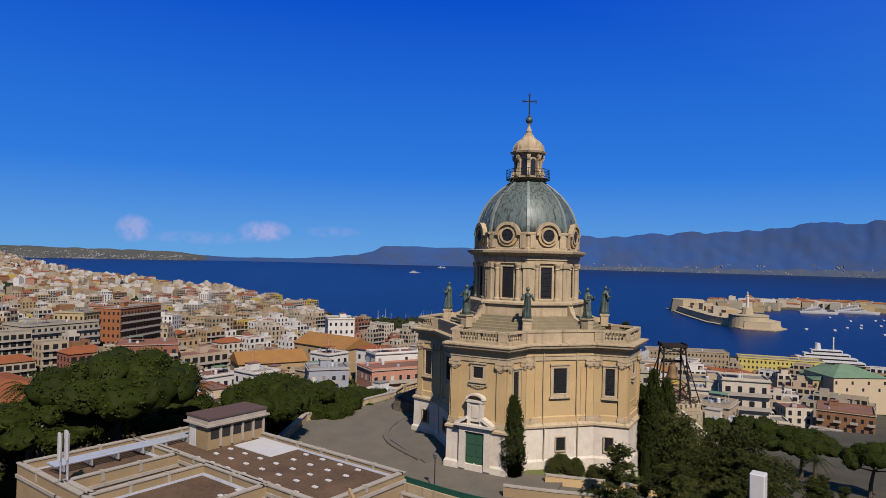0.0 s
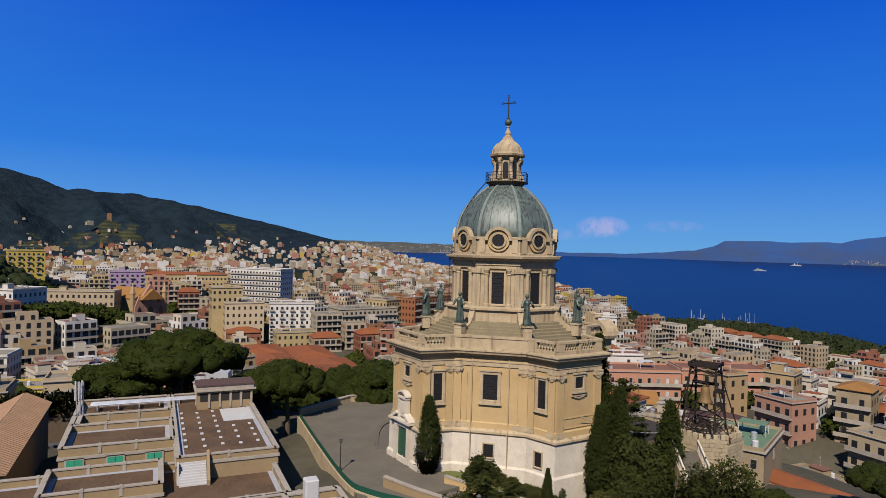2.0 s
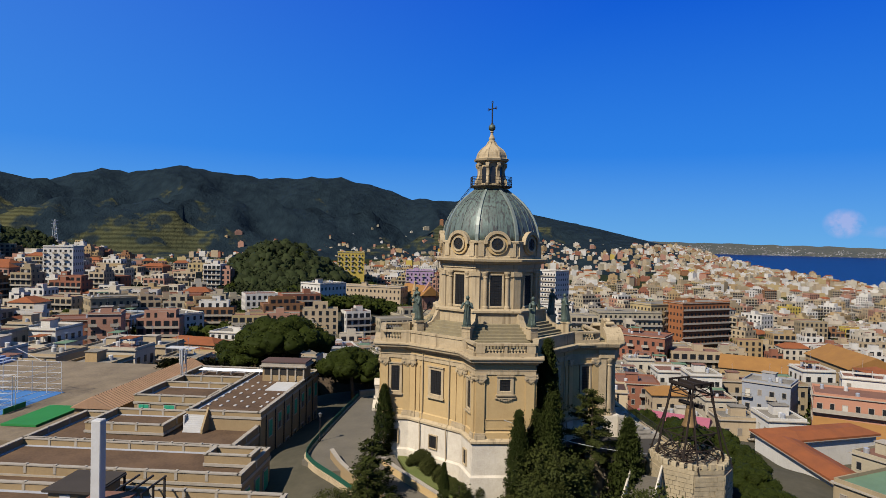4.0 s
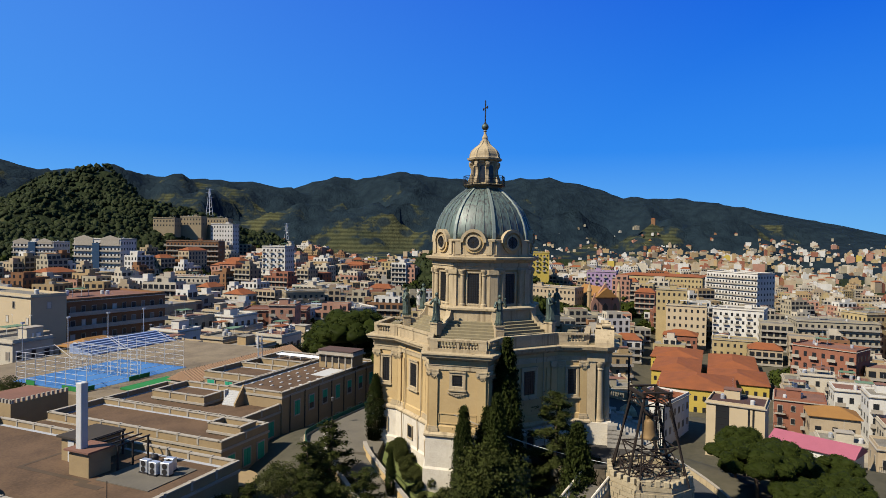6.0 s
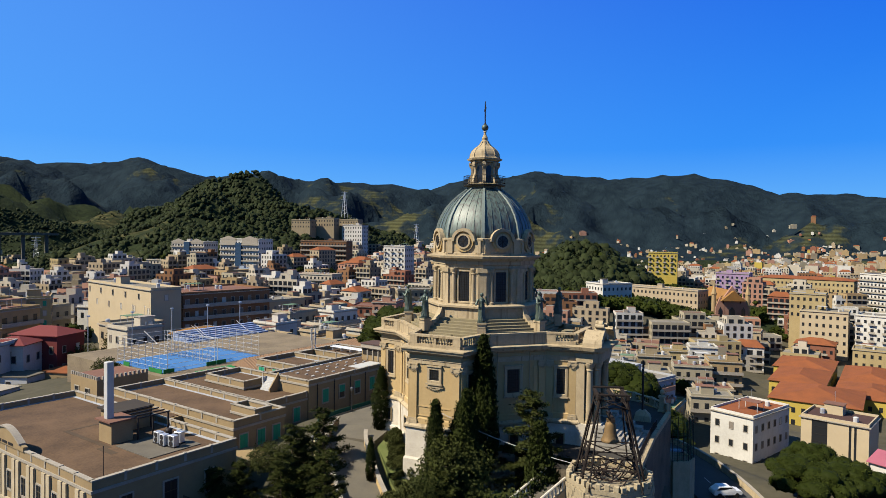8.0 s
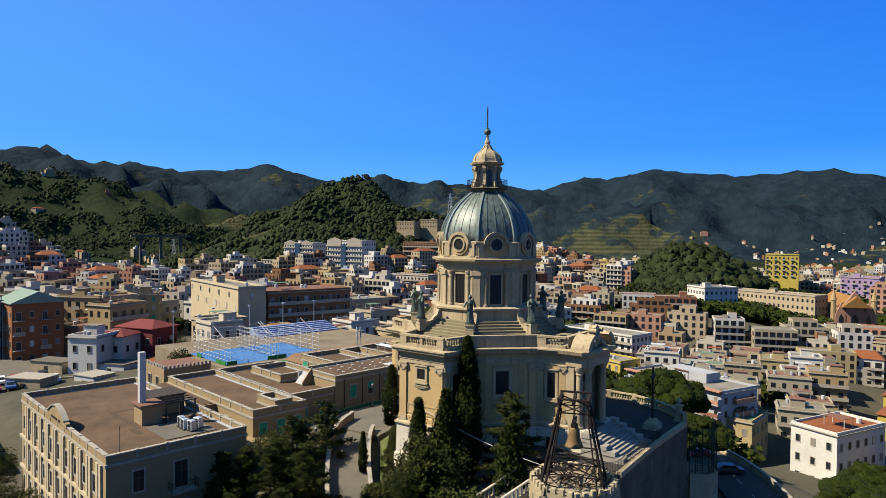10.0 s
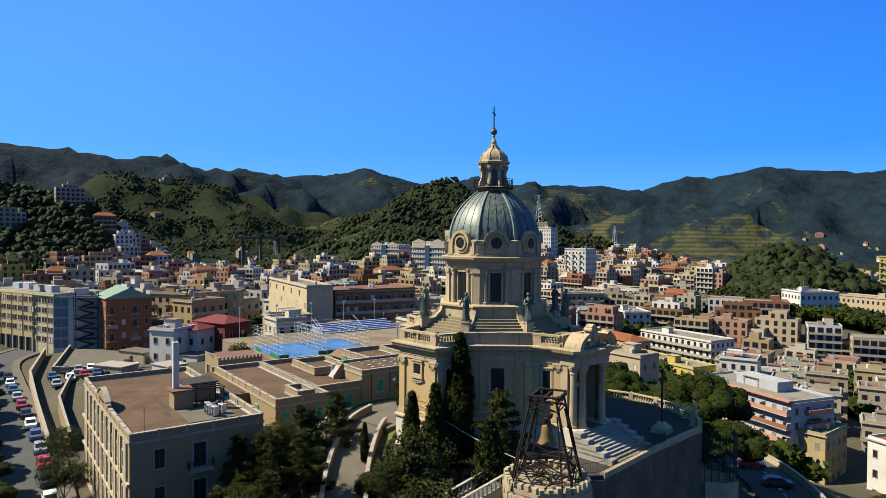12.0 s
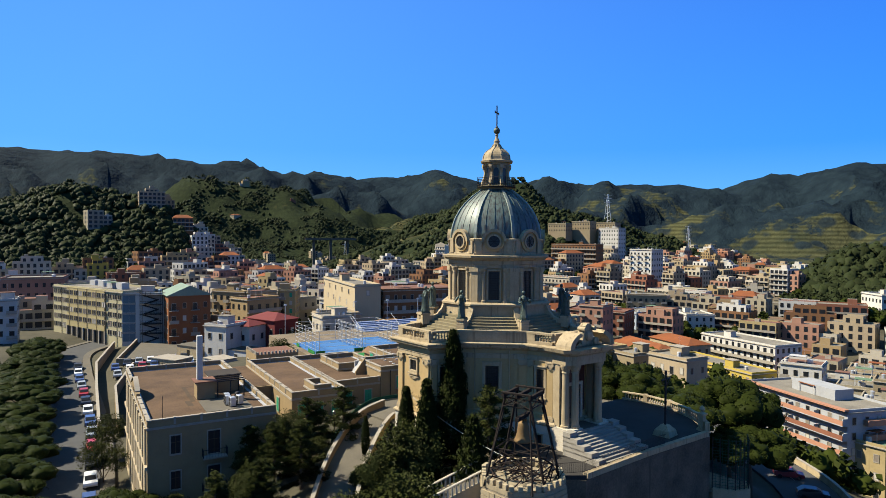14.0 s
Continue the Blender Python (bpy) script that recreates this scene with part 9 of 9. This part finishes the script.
def ship(x, y, turn, L, label, hull=WHITE, decks=4, name="ship"):
    ob = thing(name, label, "ship", pose(x, y, SEA, 0, 0, turn))
    b = L * 0.075
    outline = [(-L / 2, -b), (L * 0.2, -b), (L * 0.38, -b * 0.7), (L / 2, 0), (L * 0.38, b * 0.7), (L * 0.2, b), (-L / 2, b)]
    part("hull", loft(bmesh.new(), [[(px * k, py * q, z) for px, py in outline] for z, k, q in ((-1, 0.93, 0.75), (L * 0.03, 0.97, 0.95), (L * 0.065, 1.0, 1.0))]), hull, ob)
    z = L * 0.065
    for i in range(decks):
        k = 0.62 - 0.12 * i
        h = L * 0.034
        part("deck", boxed(-L * 0.42 + i * L * 0.06, -L * 0.42 + i * L * 0.06 + L * k, -b * (0.85 - 0.1 * i), b * (0.85 - 0.1 * i), z, z + h), WHITE, ob)
        part("window_band", boxed(-L * 0.41 + i * L * 0.06, -L * 0.43 + i * L * 0.06 + L * k, -b * (0.85 - 0.1 * i) - 0.05, b * (0.85 - 0.1 * i) + 0.05, z + h * 0.4, z + h * 0.75), PANE, ob)
        z += h
    part("mast", rod(bmesh.new(), (-L * 0.05, 0, z), (-L * 0.05, 0, z + L * 0.12), L * 0.008), WHITE, ob)
    part("funnel", turned([(z, L * 0.03), (z + L * 0.06, L * 0.022)], 12, 0, None, pose(-L * 0.18, 0, 0)), WHITE, ob)
    return ob


ship(-18, 530, 20, 84, "large white motor yacht moored at the quay")
ship(-112, 1235, 20, 62, "white ship moored beside the spit")
ship(-60, 1300, 10, 70, "white ferry moored beside the spit")
ship(-2500, 3350, 30, 120, "small distant cargo ship on the strait", GREYBLUE, 3)
ship(-2050, 2500, 15, 60, "small distant ferry on the strait", WHITE, 3)
for i in range(16):
    a = R5.uniform(128, 134)
    r = R5.uniform(700, 800)
    bt = thing("sailing_boat", "small white sailing boat in the marina", "boat", pose(r * math.cos(radians(a)), r * math.sin(radians(a)), SEA, 0, 0, R5.uniform(0, 360)), "marina boats")
    part("hull", loft(bmesh.new(), [[(px, py * q, z) for px, py in ((-4, -1.2), (1.5, -1.3), (4.5, 0), (1.5, 1.3), (-4, 1.2))] for z, q in ((-0.3, 0.6), (0.9, 1.0))]), WHITE, bt)
    part("mast", rod(bmesh.new(), (0.3, 0, 0.9), (0.3, 0, 12), 0.16), WHITE, bt)
for i in range(14):
    bt = thing("motor_boat", "small white motor boat with a wake", "boat", pose(R5.uniform(-90, 20), R5.uniform(880, 1180), SEA, 0, 0, 100), "harbour boats")
    part("hull", loft(bmesh.new(), [[(px, py * q, z) for px, py in ((-5, -1.7), (2, -1.7), (6, 0), (2, 1.7), (-5, 1.7))] for z, q in ((-0.3, 0.6), (1.4, 1.0))]), WHITE, bt)

# motorway viaduct in the valley
VIA = (-220, -675, 2, -16)
via = thing("viaduct", "grey concrete motorway viaduct in the wooded valley", "viaduct", pose(VIA[0], VIA[1], VIA[2], 0, 0, VIA[3]))
part("deck", boxed(-34, 26, -6, 6, 16, 18.4), PAVING, via)
for i in range(3):
    part("pier", boxed(-24 + 20 * i - 1.3, -24 + 20 * i + 1.3, -4, 4, -25, 16), PAVING, via)

# pylons and masts on the ridges
for x, y in ((-520, -520), (-640, -500), (-330, -900)):
    py = thing("pylon", "lattice power pylon on the hillside", "pylon", pose(x, y, land(x, y)), "pylons")
    bm = bmesh.new()
    for sx in (-1, 1):
        for sy in (-1, 1):
            rod(bm, (sx * 3, sy * 3, -2), (sx * 0.4, sy * 0.4, 34), 0.25, 4)
    for k in range(7):
        q = 3 - 2.6 * k / 7
        rod(bm, (-q, -q, 34 * k / 7), (q, q, 34 * (k + 1) / 7 - 1), 0.15, 4)
        rod(bm, (q, -q, 34 * k / 7), (-q, q, 34 * (k + 1) / 7 - 1), 0.15, 4)
    part("tower", bm, METAL, py)
    for z in (24, 29, 33):
        part("arm", rod(bmesh.new(), (-6, 0, z), (6, 0, z), 0.2, 4), METAL, py)

# ---------------------------------------------------------------- woods and town trees


def wood(name, spots_, size, per, mat, label, spread, levels=1):
    """Trees seen from afar: each an uneven leafy mass with loose sprays round it."""
    rng = np.random.default_rng(len(spots_))
    S = np.asarray(spots_, float)
    lv, lf = LUMPS[levels]
    n, q = len(S), len(lv)
    squash = np.stack([rng.uniform(0.8, 1.15, n), rng.uniform(0.8, 1.15, n), rng.uniform(0.75, 1.2, n)], 1)[:, None, :]
    core = lv[None] * squash * rng.uniform(0.6, 1.12, (n, q, 1)) * S[:, 3, None, None] * 0.88
    core = core + (S[:, :3] + np.stack([0 * S[:, 3], 0 * S[:, 3], S[:, 3] * 0.5], 1))[:, None, :]
    cf = (lf[None] + (np.arange(n) * q)[:, None, None]).reshape(-1, 3)
    verts_, faces_ = core.reshape(-1, 3).tolist(), cf.tolist()
    if per:
        c = np.concatenate([on_shell(rng, per, t, t, t * 0.85, -0.4) + np.array([x, y, z + t * 0.5]) for x, y, z, t in spots_])
        c = np.repeat(c, 3, axis=0)
        m = len(c)
        c = c + rng.normal(0, spread, (m, 3))
        u = rng.normal(0, 1, (m, 3))
        u /= np.linalg.norm(u, axis=1)[:, None]
        v = np.cross(u, rng.normal(0, 1, (m, 3)))
        v /= np.linalg.norm(v, axis=1)[:, None] + 1e-9
        w = size * rng.uniform(0.6, 1.4, (m, 1))
        k = len(verts_)
        verts_ += np.stack([c - u * w - v * w * 0.5, c + u * w * 0.2 - v * w * 0.75, c + u * w, c + v * w * 0.75], 1).reshape(-1, 3).tolist()
        faces_ += (np.arange(4 * m).reshape(-1, 4) + k).tolist()
    return tagged(arrays(name, verts_, faces_, [mat], smooth=True), label, "trees", kind="stuff")


near_w, mid_w, olive_w = [], [], []
for i in range(88000):
    a = R5.uniform(165, 290)
    r = 340 + 1060 * R5.random() ** 1.05
    x, y = r * math.cos(radians(a)), r * math.sin(radians(a))
    knoll = (x + 380) ** 2 / 60 ** 2 + (y + 143) ** 2 / 46 ** 2 < 1
    if r < town_reach(a) + 6 and not knoll:
        continue
    if any((x - u) ** 2 + (y - v) ** 2 < (q + 2) ** 2 for u, v, q in VILLAS):
        continue
    v = woody(x, y)
    if v < R5.uniform(-0.12, 0.05):
        if R5.random() < 0.16:
            olive_w.append((x, y, land(x, y), R5.uniform(1.6, 2.8)))
        continue
    s = R5.uniform(1.9, 4.0) * (1.3 if knoll else 1)
    if r < 800:
        near_w.append((x, y, land(x, y), s))
    elif v > 0.1 + 0.3 * (r - 800) / 600:
        mid_w.append((x, y, land(x, y) - 0.4 * s, s * 1.1))
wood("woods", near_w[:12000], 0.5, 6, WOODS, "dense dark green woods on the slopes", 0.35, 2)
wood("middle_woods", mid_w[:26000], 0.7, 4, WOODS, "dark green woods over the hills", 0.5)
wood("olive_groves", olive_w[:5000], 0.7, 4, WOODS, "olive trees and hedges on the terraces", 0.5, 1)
gardens = []
for i in range(1300):
    a, r = (R5.uniform(190, 202), R5.uniform(262, 352)) if i < 420 else (R5.uniform(198.5, 207.5), R5.uniform(285, 560))
    x, y = r * math.cos(radians(a)), r * math.sin(radians(a))
    if all((x - u) ** 2 + (y - v) ** 2 > (q + 5) ** 2 for u, v, q in FOOTPRINTS):
        gardens.append((x, y, land(x, y), R5.uniform(2.0, 3.9)))
wood("garden_trees", gardens, 0.8, 20, WOODS, "dark green garden trees between the houses", 0.6, 2)
park = []
for i in range(520):
    a, r = R5.uniform(116, 139), R5.uniform(474, 610)
    x, y = r * math.cos(radians(a)), r * math.sin(radians(a))
    if land(x, y) > SEA + 1.2:
        park.append((x, y, land(x, y), R5.uniform(3.2, 5.5)))
wood("waterfront_trees", park, 0.9, 22, WOODS, "dark green park trees along the waterfront", 0.5, 2)
avenue = []
for i in range(260):
    a = R5.uniform(184, 203)
    r = R5.uniform(258, 272) if i < 110 else R5.uniform(272, 345)
    x, y = r * math.cos(radians(a)), r * math.sin(radians(a))
    if all((x - u) ** 2 + (y - v) ** 2 > (q * 0.7) ** 2 for u, v, q in FOOTPRINTS):
        avenue.append((x, y, land(x, y) + (2.5 if i < 110 else 0.5), R5.uniform(2.6, 3.8)))
wood("avenue_trees", avenue, 0.6, 30, PINE, "dark green trees along the avenue and its gardens", 0.4, 2)
tt = []
for i in range(8000):
    a, r = R5.uniform(92, 280), 70 + 700 * R5.random() ** 0.9
    x, y = r * math.cos(radians(a)), r * math.sin(radians(a))
    if r > town_reach(a) or (-42 < x < 40 and -96 < y < 30) or any((x - u) ** 2 + (y - v) ** 2 < (s * 0.7) ** 2 for u, v, s in FOOTPRINTS) or land(x, y) < SEA + 1.5:
        continue
    if any((Vector((x, y)) - p.xy).length < 5.5 for p in HILL_ROAD) or any((Vector((x, y)) - p.xy).length < 6.5 for p in EAST_ROAD):
        continue
    if fbm(x, y, 60, 2) < -0.05:
        continue
    tt.append((x, y, land(x, y) + 1, R5.uniform(1.8, 3.6)))
wood("town_trees", tt[:3000], 0.6, 30, PINE, "dark green trees between the houses", 0.35, 2)
# clipped hedge behind the institute
rng = np.random.default_rng(5)
row = np.array([(-40 + 1.5 * math.sin(t * 5) * 0.3, -58 + 40 * t, -0.7) for t in np.linspace(0, 1, 700)]) + rng.uniform(-1, 1, (700, 3)) * np.array([1.3, 0.2, 1.2])
hedge = thing("hedge", "long dark green clipped hedge behind the institute", "hedge")
leaves("foliage", row, 0.2, 0.8, rng, hedge, CEDAR, 30, 0.35, 0.7)
part("stem", boxed(-40.8, -39.2, -58, -18, -6, -1.6), BARK, hedge)
